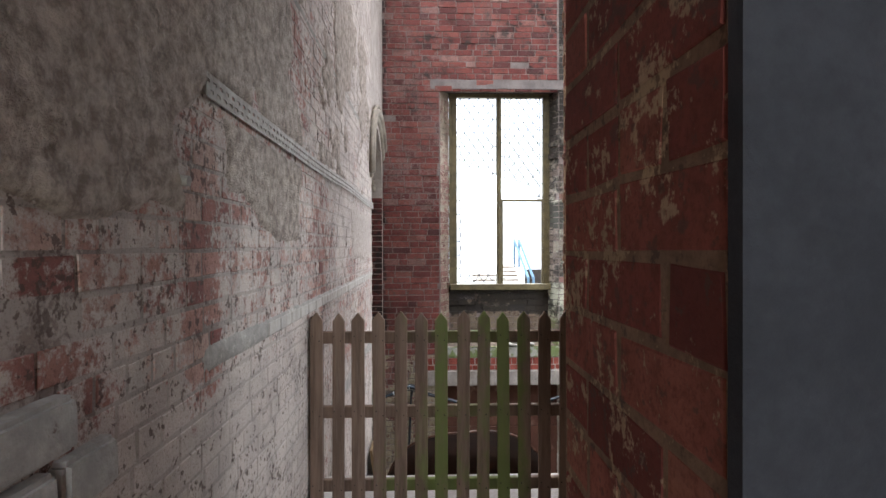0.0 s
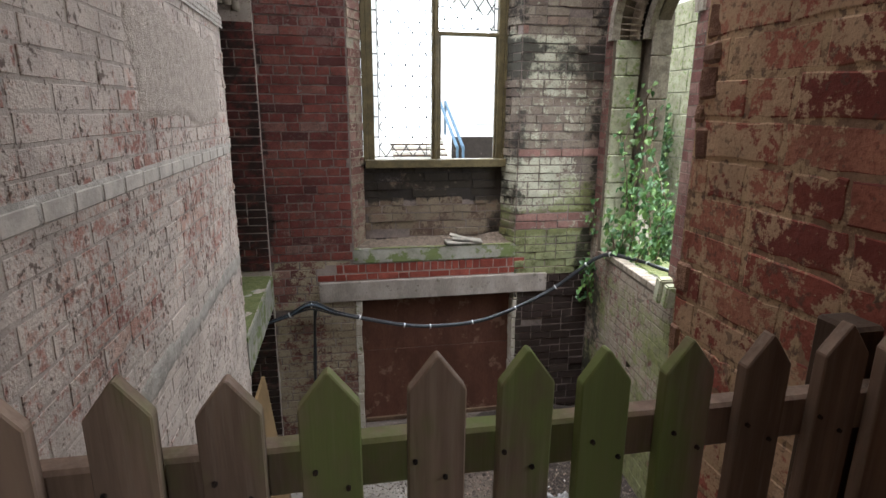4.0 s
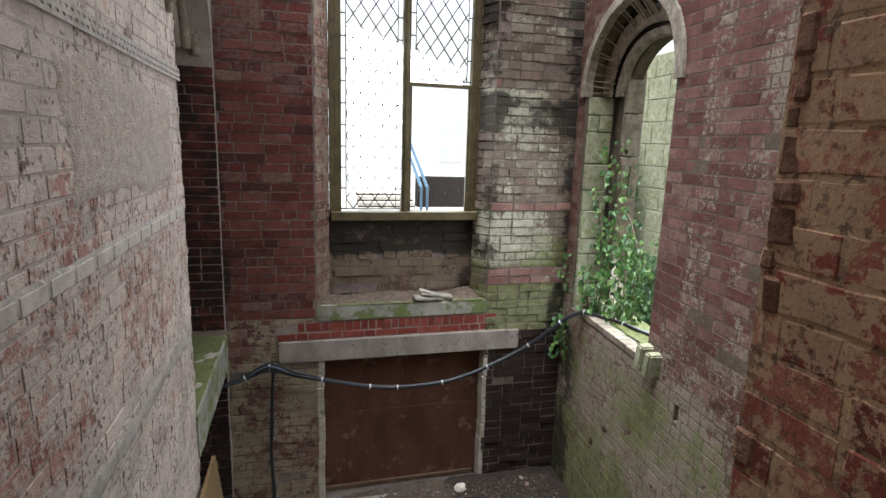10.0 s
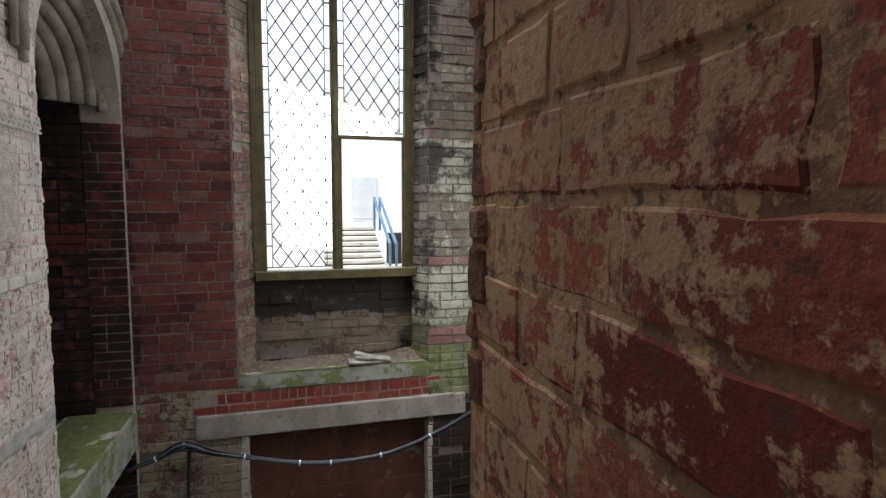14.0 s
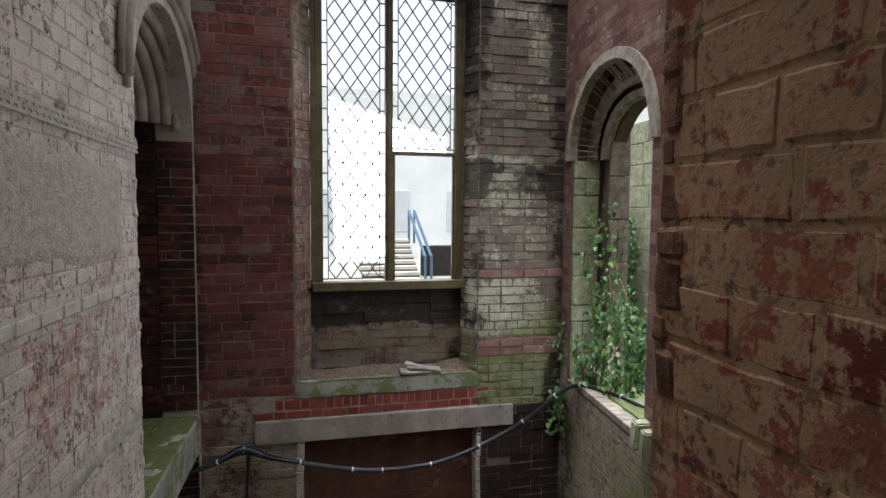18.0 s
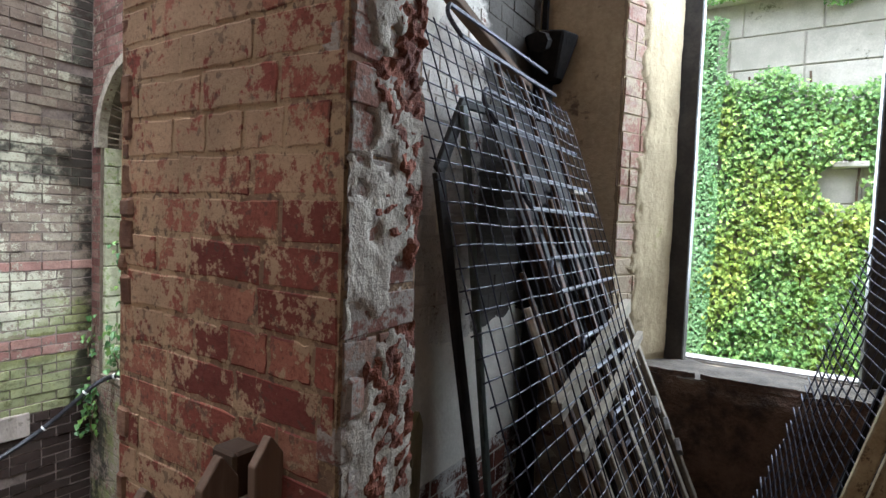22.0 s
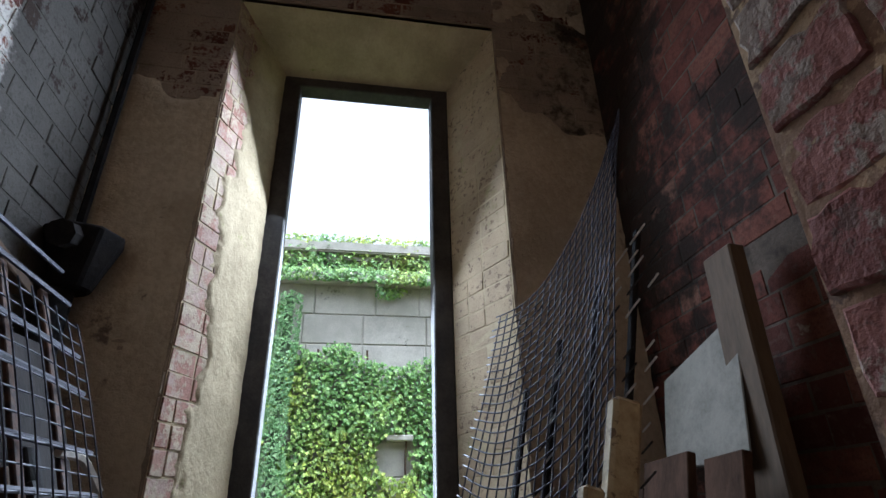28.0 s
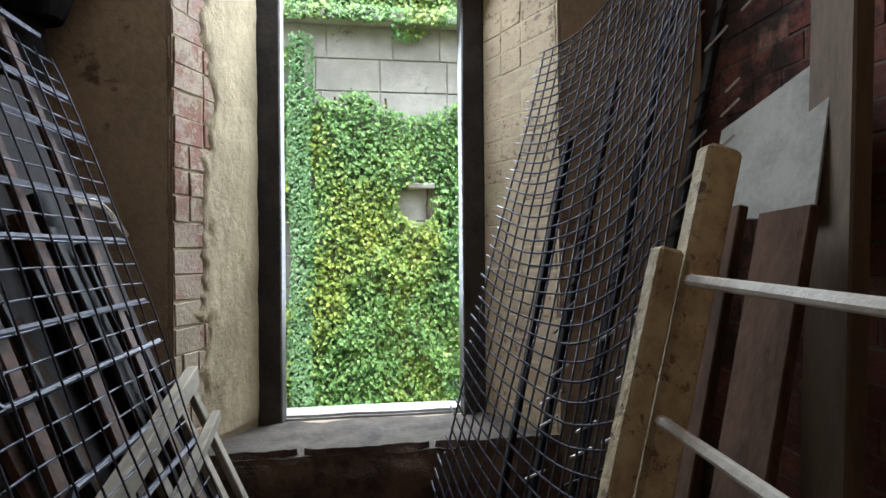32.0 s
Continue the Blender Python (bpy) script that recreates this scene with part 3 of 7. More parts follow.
wall_store = wall("wall_corridor_east", (PX, 3.6), (0, -1), 6.1, 0.0, 4.7, 0.22, m_pier, [(0.715, -0.05, 1.66, 2.33, 0)], "worn brown brick wall with a doorway broken through")
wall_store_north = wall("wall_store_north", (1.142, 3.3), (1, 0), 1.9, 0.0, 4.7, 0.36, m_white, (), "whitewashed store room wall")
wall_store_east = wall("wall_store_east", (2.72, 3.3), (0, -1), 3.3, 0.0, 4.7, 0.45, m_room, [(0.41, 0.95, 1.63, 3.8, 0)], "plastered store room wall with a deep splayed window")
wall_store_south = wall("wall_store_south", (2.72, 1.15), (-1, 0), 1.58, 0.0, 4.7, 0.3, m_south, (), "dark brick store room wall")
wall("wall_south_low", (2.6, 3.658), (-1, 0), 3.4, FLOOR_LOW - 0.1, -0.03, 0.4, m_right, (), "brick retaining wall under the upper floor")
wall("wall_corridor_end", (2.8, -2.5), (-1, 0), 3.6, -0.1, 4.7, 0.3, m_left, [(2.0, 0.0, 3.35, 3.2, 0)], "plain corridor end wall with a tall open doorway")
# Unseen wall added over the corridor ceiling's edge, closing off low sky.
wall("wall_south_high", (2.7, 3.302), (-1, 0), 3.5, 4.7, TOP, 0.3, m_left, (), "unseen brick wall added above the corridor ceiling's edge")
jamb = wall("wall_jamb", (0.213, 0.82), (0, -1), 0.45, 0.0, 4.7, 0.7, m_pier, (), "brick stub wall beside the corridor")


def slab(name, x0, y0, z0, x1, y1, z1, mat, label, category, bevel=0.0, wear=0.0, cuts=0, kind="structure", parent=None):
    m = Matrix.Translation(((x0 + x1) / 2, (y0 + y1) / 2, (z0 + z1) / 2))
    ob = part(name, block((x1 - x0, y1 - y0, z1 - z0), m, bevel, 2, wear, 0, cuts), mat, parent)
    return tagged(ob, label, category, kind=kind)


slab("floor_upper", LX - 0.5, -2.6, -0.25, 3.1, 3.66, 0.0, concrete, "dusty concrete floor of the upper level", "floor")
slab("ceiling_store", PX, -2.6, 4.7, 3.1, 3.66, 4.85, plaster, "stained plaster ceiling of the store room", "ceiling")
# Unseen corridor ceiling; its north edge is set to limit sky light.
slab("ceiling_corridor", LX - 0.6, -2.6, 4.72, PX, 3.3, 4.86, plaster, "unseen plaster ceiling added over the corridor", "ceiling")
# Unseen slabs added behind the walls, so holes let no daylight through.
slab("wall_west_outer", -1.45, -2.6, -2.3, LX - 0.304, 6.3, TOP, m_far, "unseen backing that blocks light through the long wall", "wall")
slab("wall_east_outer", 3.36, 3.6, -2.6, 3.46, 6.3, 4.0, m_right, "unseen backing that blocks light through the side wall", "wall")
slab("wall_east_outer_low", 3.36, 6.3, -2.6, 3.46, 8.4, -0.1, m_right, "unseen backing that blocks light through the side wall", "wall")
slab("floor_lower", LX - 0.6, 3.2, FLOOR_LOW - 0.2, 3.5, FY + 0.5, FLOOR_LOW, concrete, "mossy concrete basement floor strewn with debris", "floor")
# Closed box beyond the doorway; its near-black colour stands in for shade.
dark_inner = plain("shade_black_inner", (0.035, 0.028, 0.024), (0.018, 0.015, 0.013), 4, 0.95)
slab("wall_far_west", -3.0, 5.0, FLOOR_LOW, -2.8, 9.5, TOP, dark_inner, "plain wall beyond the arched doorway, coloured near black for shade", "wall")
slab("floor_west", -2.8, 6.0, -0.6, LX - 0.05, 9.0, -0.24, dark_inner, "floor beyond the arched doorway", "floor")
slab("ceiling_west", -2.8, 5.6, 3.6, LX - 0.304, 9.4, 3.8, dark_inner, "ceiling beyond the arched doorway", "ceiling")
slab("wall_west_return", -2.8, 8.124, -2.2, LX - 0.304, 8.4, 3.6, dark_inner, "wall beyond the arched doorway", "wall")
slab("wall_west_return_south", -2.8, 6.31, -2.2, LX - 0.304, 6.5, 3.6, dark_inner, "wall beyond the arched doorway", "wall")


def prism(name, pts, z0, z1, mat, parent=None, label=""):
    """An upright prism over plan points."""
    n = len(pts)
    verts = [(x, y, z0) for x, y in pts] + [(x, y, z1) for x, y in pts]
    bm = bmesh.new()
    vs = [bm.verts.new(v) for v in verts]
    bm.faces.new(vs[:n]), bm.faces.new(vs[n:])
    for i in range(n):
        bm.faces.new((vs[i], vs[(i + 1) % n], vs[n + (i + 1) % n], vs[n + i]))
    return part(name, bm, mat, parent, label)


# splayed reveals
reveal_plaster = plain("cream_reveal_plaster", (0.44, 0.36, 0.23), (0.31, 0.25, 0.155), 4, 0.93, dist=0.006, spots=(0.22, 0.24, 0.07), spot_at=0.63)
prism("reveal", [(0.2, FY), (0.34, FY + 0.234), (0.2, FY + 0.234)], 0.0, 3.92, plain("stained_reveal_plaster", (0.27, 0.225, 0.16), (0.15, 0.125, 0.09), 5, 0.93, dist=0.006, spots=(0.12, 0.13, 0.045), spot_at=0.56), wall_north)
prism("reveal", [(2.01, FY), (2.01, FY + 0.234), (1.9, FY + 0.234)], 0.0, 3.92, m_far, wall_north)
prism("reveal", [(2.72, 2.89), (3.1, 2.72), (3.17, 2.72), (3.17, 2.89)], 0.95, 3.8, reveal_plaster, wall_store_east)
prism("reveal", [(2.72, 1.67), (3.17, 1.67), (3.17, 1.84), (3.1, 1.84)], 0.95, 3.8, reveal_plaster, wall_store_east)

# ---- bricks of the walls ----
b_jamb = masonry("broken_red_brick", ((0.0, (0.24, 0.12, 0.09)), (0.5, (0.34, 0.185, 0.14)), (1.0, (0.4, 0.27, 0.21))), (0.47, 0.39, 0.28), -0.03, pale=(0.46, 0.4, 0.34), pale_amount=0.5)
lay(wall_west, (LX, -2.5), (0, 1), 9.03, FLOOR_LOW, 4.6, b_left, 1, left_holes, (4.3, 0.55, 6.3, 1.75), proud=0.0022, spread=0.0012, gone=0.004)
far_holes = [(0.86, -0.142, 2.70, 3.92, 0), (0.46, -0.334, 2.82, -0.142, 0), (0.49, -0.56, 3.08, -0.334, 0), (0.92, FLOOR_LOW, 2.69, -0.56, 0)]
for mat, keep in ((b_far, lambda u, z: z > -0.05), (b_low, lambda u, z: z <= -0.05)):
    lay(wall_north, (LX, FY), (1, 0), 2.66, FLOOR_LOW, TOP, mat, 2, far_holes, (0.0, 0.2, 0.87, 2.6), gone=0.012, spread=0.004, course=0.0905, length=0.27, joint=0.012, proud=0.005, keep=keep)
pink_rows = lambda z: 0.16 < z < 0.4 or 1.0 < z < 1.1
for mat, seed, keep in ((b_side, 14, lambda u, z: not pink_rows(z) and z > -0.33), (b_low, 14, lambda u, z: z <= -0.33), (b_pinkband, 14, lambda u, z: pink_rows(z))):
    lay(wall_north, (2.01, FY), (1, 0), 0.94, FLOOR_LOW, TOP, mat, seed, [(-0.01, -0.56, 0.4, -0.334, 0), (-0.01, FLOOR_LOW, 0.01, -0.56, 0)], (0.0, 0.0, 0.94, 2.6), gone=0.025, spread=0.006, course=0.0905, length=0.25, joint=0.012, keep=keep)
lay(wall_north, (1.9, FY + 0.234), (0.11, -0.234), 0.2586, 0.03, 3.9, b_side, 15, gone=0.02, spread=0.005, course=0.0905, length=0.25, joint=0.012)
# Soot above z 0.42; the foot and both ends are darker too.
recess_dark = [(0.5, ("z", 0.42, 0.6)), (0.3, ("z", 0.16, 0.08)), (0.3, ("x", 1.5, 1.85)), (0.25, ("x", 0.7, 0.4))]
b_recess = masonry("sooty_tan_brick", ((0.0, (0.07, 0.04, 0.03)), (0.5, (0.13, 0.085, 0.06)), (1.0, (0.19, 0.13, 0.09))), (0.2, 0.155, 0.105), 0.05, [], [(0.3, ("z", 0.7, 0.85))], recess_dark, moss_base=-0.42, soot_dark_base=-0.3, pits=0.6, flake=0.8)
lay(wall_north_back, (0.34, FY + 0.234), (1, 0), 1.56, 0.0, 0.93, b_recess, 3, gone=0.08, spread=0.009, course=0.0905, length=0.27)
b_splay = masonry("brown_stained_brick", ((0.0, (0.11, 0.045, 0.036)), (0.5, (0.18, 0.085, 0.065)), (1.0, (0.24, 0.14, 0.105))), (0.3, 0.235, 0.165), 0.02, [], [(0.4, ("z", 0.45, 0.1))], [(0.25, ("z", 2.4, 3.4))], moss_base=-0.5, pits=0.6, flake=0.9)
lay(wall_north, (0.2, FY), (0.14, 0.234), 0.2727, 0.03, 3.9, b_splay, 16, gone=0.02, spread=0.004, course=0.0905, length=0.26, joint=0.01)
lay(wall_east, RP.xy, RU.xy, 4.5, FLOOR_LOW, 4.3, b_right, 4, [(0.21, -0.05, 1.82, 2.2, 0.8), (1.97, FLOOR_LOW, 2.82, -1.36, 0.03), (2.26, -0.3, 2.31, -0.16, 0), (1.2, -1.0, 1.3, -0.92, 0), (0.95, -1.3, 1.02, -1.2, 0)], (1.8, -0.5, 2.9, 1.2), gone=0.014, spread=0.0007, proud=0.0013, joint=0.009, course=0.085, length=0.25)
lay(wall_store, (PX, 3.6), (0, -1), 6.04, 0.0, 4.6, b_pier, 5, [(0.715, -0.05, 1.66, 2.33, 0)], (0.0, 0.2, 0.7, 2.6), length=0.235, course=0.086, joint=0.01, gone=0.004, spread=0.0008, proud=0.0018)
b_pale = masonry("pale_faced_brick", PINK, (0.5, 0.45, 0.39), 0.02, pits=0.6, flake=0.8)
lay(wall_store, (1.138, 2.885), (-1, 0), 0.214, 0.0, 2.33, b_pale, 6, n_dir=(0, -1), gone=0.03, spread=0.002, proud=0.005)
b_jamb_dark = masonry("purple_brown_brick", ((0.0, (0.17, 0.066, 0.055)), (0.5, (0.27, 0.11, 0.09)), (1.0, (0.34, 0.16, 0.13))), (0.36, 0.29, 0.23), -0.07, pits=0.7, flake=0.9)
lay(wall_store, (1.138, 1.94), (-1, 0), 0.214, 0.0, 2.33, b_jamb_dark, 7, near=(0, 0, 1, 3), gone=0.0, spread=0.004, proud=0.005, joint=0.013, course=0.075, length=0.214)
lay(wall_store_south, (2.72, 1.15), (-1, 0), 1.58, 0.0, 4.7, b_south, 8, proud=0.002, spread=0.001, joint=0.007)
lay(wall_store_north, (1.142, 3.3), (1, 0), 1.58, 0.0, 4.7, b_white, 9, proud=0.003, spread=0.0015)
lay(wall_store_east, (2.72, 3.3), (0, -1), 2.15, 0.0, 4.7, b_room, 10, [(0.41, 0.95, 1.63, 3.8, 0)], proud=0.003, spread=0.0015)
lay(wall_west, (LX - 0.3, 8.116), (1, 0), 0.3, FLOOR_LOW, 2.3, b_far, 12, [(0, -0.56, 1, -0.2, 0)], gone=0.01)
lay(bpy.data.objects['wall_west_return'], (-1.7, 8.116), (1, 0), 0.73, -0.22, 3.2, b_far, 16, gone=0.01, course=0.0905, length=0.27)
lay(wall_west, (LX, 6.536), (-1, 0), 0.3, FLOOR_LOW, 2.3, b_left, 13, [(0, -0.56, 1, -0.2, 0)])
lay(jamb, (0.213, 0.82), (0, -1), 0.45, 0.0, 4.6, b_pier, 11, proud=0.0015, spread=0.0006)


def ragged(parent, x, y, z0, z1, dx, dy, mat, seed, size=0.075):
    """Broken brick ends along an upright edge, facing (dx, dy)."""
    r, z = random.Random(seed), z0
    while z < z1:
        hgt = 0.0815 * r.choice((1, 1, 1, 0.6))
        s = size * r.uniform(0.6, 1.25)
        m = pose(x + dx * r.uniform(-0.012, 0.008) - dx * s / 2, y + dy * r.uniform(-0.014, 0.01) - dy * s / 2, z + hgt / 2, r.uniform(-4, 4), r.uniform(-4, 4), r.uniform(-10, 10))
        part("broken_brick", block((s, s, hgt * 0.94), m, 0.008, 1, 0.007, r.uniform(0, 50), 1), mat, parent)
        z += hgt


worn_end = plain("worn_brick_end", (0.25, 0.14, 0.085), (0.13, 0.062, 0.042), 9, 0.96, dist=0.012, fine=45, spots=(0.15, 0.155, 0.06), spot_at=0.6)
ragged(wall_store, PX - 0.002, 3.6, 0.0, 3.2, -1, 1, worn_end, 51, 0.05)
torn_mat = plain("torn_red_brick", (0.36, 0.135, 0.085), (0.15, 0.058, 0.042), 16, 0.97, dist=0.02, fine=60, spots=(0.42, 0.36, 0.29), spot_at=0.62)
ragged(wall_store, PX + 0.004, 2.881, 0.0, 2.33, -1, -1, b_pale, 52, 0.06)
ragged(wall_store, PX - 0.004, 1.944, 0.0, 2.33, -1, 1, b_jamb_dark, 53, 0.035)
ragged(wall_store, 1.144, 2.881, 0.0, 2.33, 1, -1, torn_mat, 55, 0.06)
ragged(wall_west, LX + 0.003, 6.533, -2.1, 2.3, 1, 1, b_left, 54, 0.06)
slab("jamb_render", 0.21, 0.352, 0.0, 0.95, 0.37, 4.7, plain("dark_grey_render", (0.05, 0.05, 0.056), (0.03, 0.03, 0.034), 3, 0.8), "dark grey rendered face of the stub wall", "wall", parent=None)

# ---- far window ----
cement_dark = plain("stained_grey_cement", (0.2, 0.165, 0.145), (0.12, 0.1, 0.088), 5, 0.95)
def window_far():
    w = empty("window_1", Matrix.Translation((1.14, FY + 0.24, 0.93)))
    y = FY + 0.25
    inv = w.matrix_world.inverted()
    x0, x1, xm, z0, z1, zt = 0.46, 1.82, 1.124, 0.94, 3.89, 2.27

    def p(name, bm, mat, label=""):
        bmesh.ops.transform(bm, matrix=inv, verts=bm.verts)
        return part(name, bm, mat, w, label)

    def bar(a, b, wd, th):
        return stick(a, b, wd, th, (0, 1, 0), 0.006)

    for x in (x0 - 0.03, x1 + 0.03):
        p("window_frame", bar((x, y, z0), (x, y, z1), 0.07, 0.09), frame_paint)
        p("outer_moulding", bar((x + (0.06 if x > 1 else -0.06), y - 0.02, z0), (x + (0.06 if x > 1 else -0.06), y - 0.02, z1), 0.05, 0.06), frame_paint)
    p("mullion", bar((xm, y, z0), (xm, y, z1), 0.075, 0.1), frame_paint)
    p("mullion_moulding", bar((xm, y - 0.055, z0), (xm, y - 0.055, z1), 0.03, 0.03), frame_paint)
    p("window_head", bar((x0 - 0.1, y, z1 + 0.02), (x1 + 0.1, y, z1 + 0.02), 0.09, 0.09), frame_paint)
    p("window_sill", bar((x0 - 0.1, y - 0.03, z0 - 0.02), (x1 + 0.1, y - 0.03, z0 - 0.02), 0.09, 0.15), frame_paint)
    p("transom", bar((xm, y, zt), (x1, y, zt), 0.04, 0.05), frame_paint)
    for x in (xm + 0.05, x1 - 0.012):
        p("casement_stile", bar((x, y, z0), (x, y, zt), 0.03, 0.04), frame_paint)
    glass = Mat("clear_glass", 0.02)
    glass.b.inputs["Transmission Weight"].default_value = 1.0
    glass.b.inputs["Base Color"].default_value = (1, 1, 1, 1)
    glass.b.inputs["IOR"].default_value = 1.05
    for a, b, lo, hi in ((x0, xm - 0.04, z0, z1), (xm + 0.04, x1, zt, z1)):
        bm, pitch_x, pitch_z = bmesh.new(), 0.148, 0.212
        u0, u1, v0, v1 = a + 0.055, b - 0.05, lo + 0.05, hi - 0.02
        for s in (1, -1):
            for i in range(-30, 40):
                # a lead at c along the sill, rising to one side, clipped to the light
                c = u0 + (i + 0.5) * pitch_x
                pts = []
                for x in (u0, u1):
                    z = v0 + s * (x - c) * pitch_z / pitch_x
                    if v0 <= z <= v1:
                        pts.append((x, z))
                for z in (v0, v1):
                    x = c + s * (z - v0) * pitch_x / pitch_z
                    if u0 < x < u1:
                        pts.append((x, z))
                if len(pts) >= 2:
                    add(bm, stick((pts[0][0], y + 0.003 * s, pts[0][1]), (pts[1][0], y + 0.003 * s, pts[1][1]), 0.0115, 0.008, (0, 1, 0), 0))
        for x in (u0, u1):
            add(bm, stick((x, y, v0), (x, y, v1), 0.009, 0.008, (0, 1, 0), 0))
        add(bm, stick((a, y, v0), (b, y, v0), 0.009, 0.008, (0, 1, 0), 0))
        z = v0
        while z < v1:
            for x, d in ((a, u0), (b, u1)):
                add(bm, stick((x, y - 0.006, z), (d, y - 0.006, z), 0.012, 0.01, (0, 1, 0), 0))
            z += pitch_z
        u0, u1, v0 = a, b, lo
        p("lead_lattice", bm, lead, "diamond lead lattice")
        pane = p("pane", stick(((u0 + u1) / 2, y + 0.006, v0), ((u0 + u1) / 2, y + 0.006, v1), u1 - u0, 0.003, (0, 1, 0), 0), glass.m)
        pane.visible_shadow = False
    return tagged(w, "tall leaded window in a worn painted frame, one casement open", "window", kind="structure")


window_far()

sill = slab("window_sill_stone", 0.19, FY - 0.014, -0.14, 2.03, FY + 0.23, 0.02, stone_moss, "mossy stone sill below the tall window", "sill", 0.012, 0.004, 6)
lintel = slab("lintel_concrete", -0.18, FY - 0.035, -0.56, 2.41, FY + 0.1, -0.336, plain("stained_lintel_concrete", (0.34, 0.29, 0.25), (0.22, 0.185, 0.155), 5, 0.95, dist=0.008, spots=(0.12, 0.1, 0.075), spot_at=0.6, stretch=(1, 1, 0.5)), "rough concrete lintel over the boarded opening", "lintel", 0.008, 0.003, 8)
slab("window_lintel", 0.05, FY - 0.012, 3.925, 2.2, FY + 0.2, 4.08, cement_dark, "concrete lintel over the tall window", "lintel", 0.008, 0.003, 6)
band = slab("brick_band", -0.2, FY - 0.002, -0.334, 2.14, FY + 0.15, -0.142, plain("pale_band_mortar", (0.3, 0.24, 0.205), (0.2, 0.16, 0.135), 8, 0.95), "band of new red brick below the sill", "wall")
b_band = masonry("new_red_brick", ((0.0, (0.2, 0.045, 0.03)), (0.5, (0.26, 0.06, 0.04)), (1.0, (0.3, 0.085, 0.06))), wash_base=-0.5)
lay(band, (-0.2, FY - 0.002), (1, 0), 2.34, -0.334, -0.252, b_band, 21, proud=0.003, length=0.23, course=0.082, headers=99, gone=0, near=(0, -1, 3, 0))
lay(band, (0.0, FY - 0.002), (1, 0), 2.14, -0.248, -0.142, b_band, 22, proud=0.003, length=0.16, course=0.1242, headers=1, gone=0, near=(0, -1, 3, 0))
slab("threshold_slab", LX - 0.55, 6.5, -0.56, LX + 0.012, FY - 0.004, -0.22, stone_moss, "thick mossy stone threshold slab in the arched doorway", "slab", 0.012, 0.004, 6)
board_panel = empty("boarded_opening", Matrix.Translation((1.13, FY + 0.14, FLOOR_LOW)))
part("plywood_sheet", block((1.78, 0.02, 0.88), Matrix.Translation((0, 0, 0.48)), 0.003), brown_board, board_panel)
part("plywood_sheet", block((1.78, 0.02, 0.72), Matrix.Translation((0, 0.004, 1.286)), 0.003), brown_board, board_panel)
part("bottom_batten", block((1.7, 0.04, 0.05), Matrix.Translation((0, -0.02, 0.03)), 0.004), dark_wood, board_panel)
tagged(board_panel, "brown stained plywood sheets closing the opening", "board")
jamb_lime = plain("flaking_limewash", (0.5, 0.46, 0.38), (0.34, 0.29, 0.23), 6, 0.95, spots=(0.14, 0.15, 0.06), spot_at=0.6)
for x, w in ((0.232, 0.07), (2.035, 0.05), (LX - 0.02, 0.05)):
    z = FLOOR_LOW
    i = 0
    while z < -0.6:
        hgt = 0.16 + 0.07 * math.sin(i * 2.3 + x)
        part("quoin", block((w, 0.16, hgt - 0.008), Matrix.Translation((x + 0.006 * math.sin(i * 5.1), FY + 0.065, z + hgt / 2)), 0.006, 1, 0.004, i), jamb_lime, wall_north)
        z += hgt
        i += 1
moss = plain("bright_moss", (0.085, 0.1, 0.03), (0.16, 0.165, 0.065), 18, 0.98, dist=0.008, fine=140)
for p0, u, w, hgt, sd in (((LX - 0.5, 6.52, -0.22), (1, 0, 0), 0.5, 1.6, 3), ((0.2, FY - 0.012, 0.02), (1, 0, 0), 1.8, 0.05, 5)):
    tagged(relief("moss", p0, u, (0, 0, 1), w, hgt, 0.025, lambda a, b: max(0.0, 0.012 * (noise.noise((a * 4 + sd, b * 4, sd)) + 0.5 * noise.noise((a * 13, b * 13, sd)) + 0.35)), moss, None, (0, 1, 0)), "green moss growing on the stone", "moss", kind="stuff")

# ---- fence ----
k = Mat("mossy_fence_timber", 0.85, 0, 0.25)
grain = k.noise(14, 5, 0.7, (1, 1, 0.08))
c = k.mix(k.span(grain, 0.35, 0.65), (0.24, 0.158, 0.11), (0.14, 0.092, 0.064))
c = k.mix(k.math("MULTIPLY", k.span(k.noise(90, 3, 0.7, (1, 1, 0.05)), 0.5, 0.7), 0.4), c, (0.26, 0.19, 0.14))
green = k.zones(k.math("ADD", k.math("MULTIPLY", k.piece(), 0.35), k.noise(3.5, 5, 0.7, (1, 1, 0.5), 2)), [(0.25, ("x", -0.3, 0.1), ("x", 0.75, 0.4)), (-0.3, ("x", 0.4, 0.75)), (-0.2, ("x", -0.3, -0.6))])
c = k.mix(k.math("MULTIPLY", k.span(green, 0.72, 1.0), 0.7), c, k.ramp(grain, (0.3, (0.085, 0.13, 0.02)), (0.7, (0.17, 0.23, 0.045))))
fence_wood = k.done(c, grain, 0.004, 0.6)
FENCE_Y = 3.035


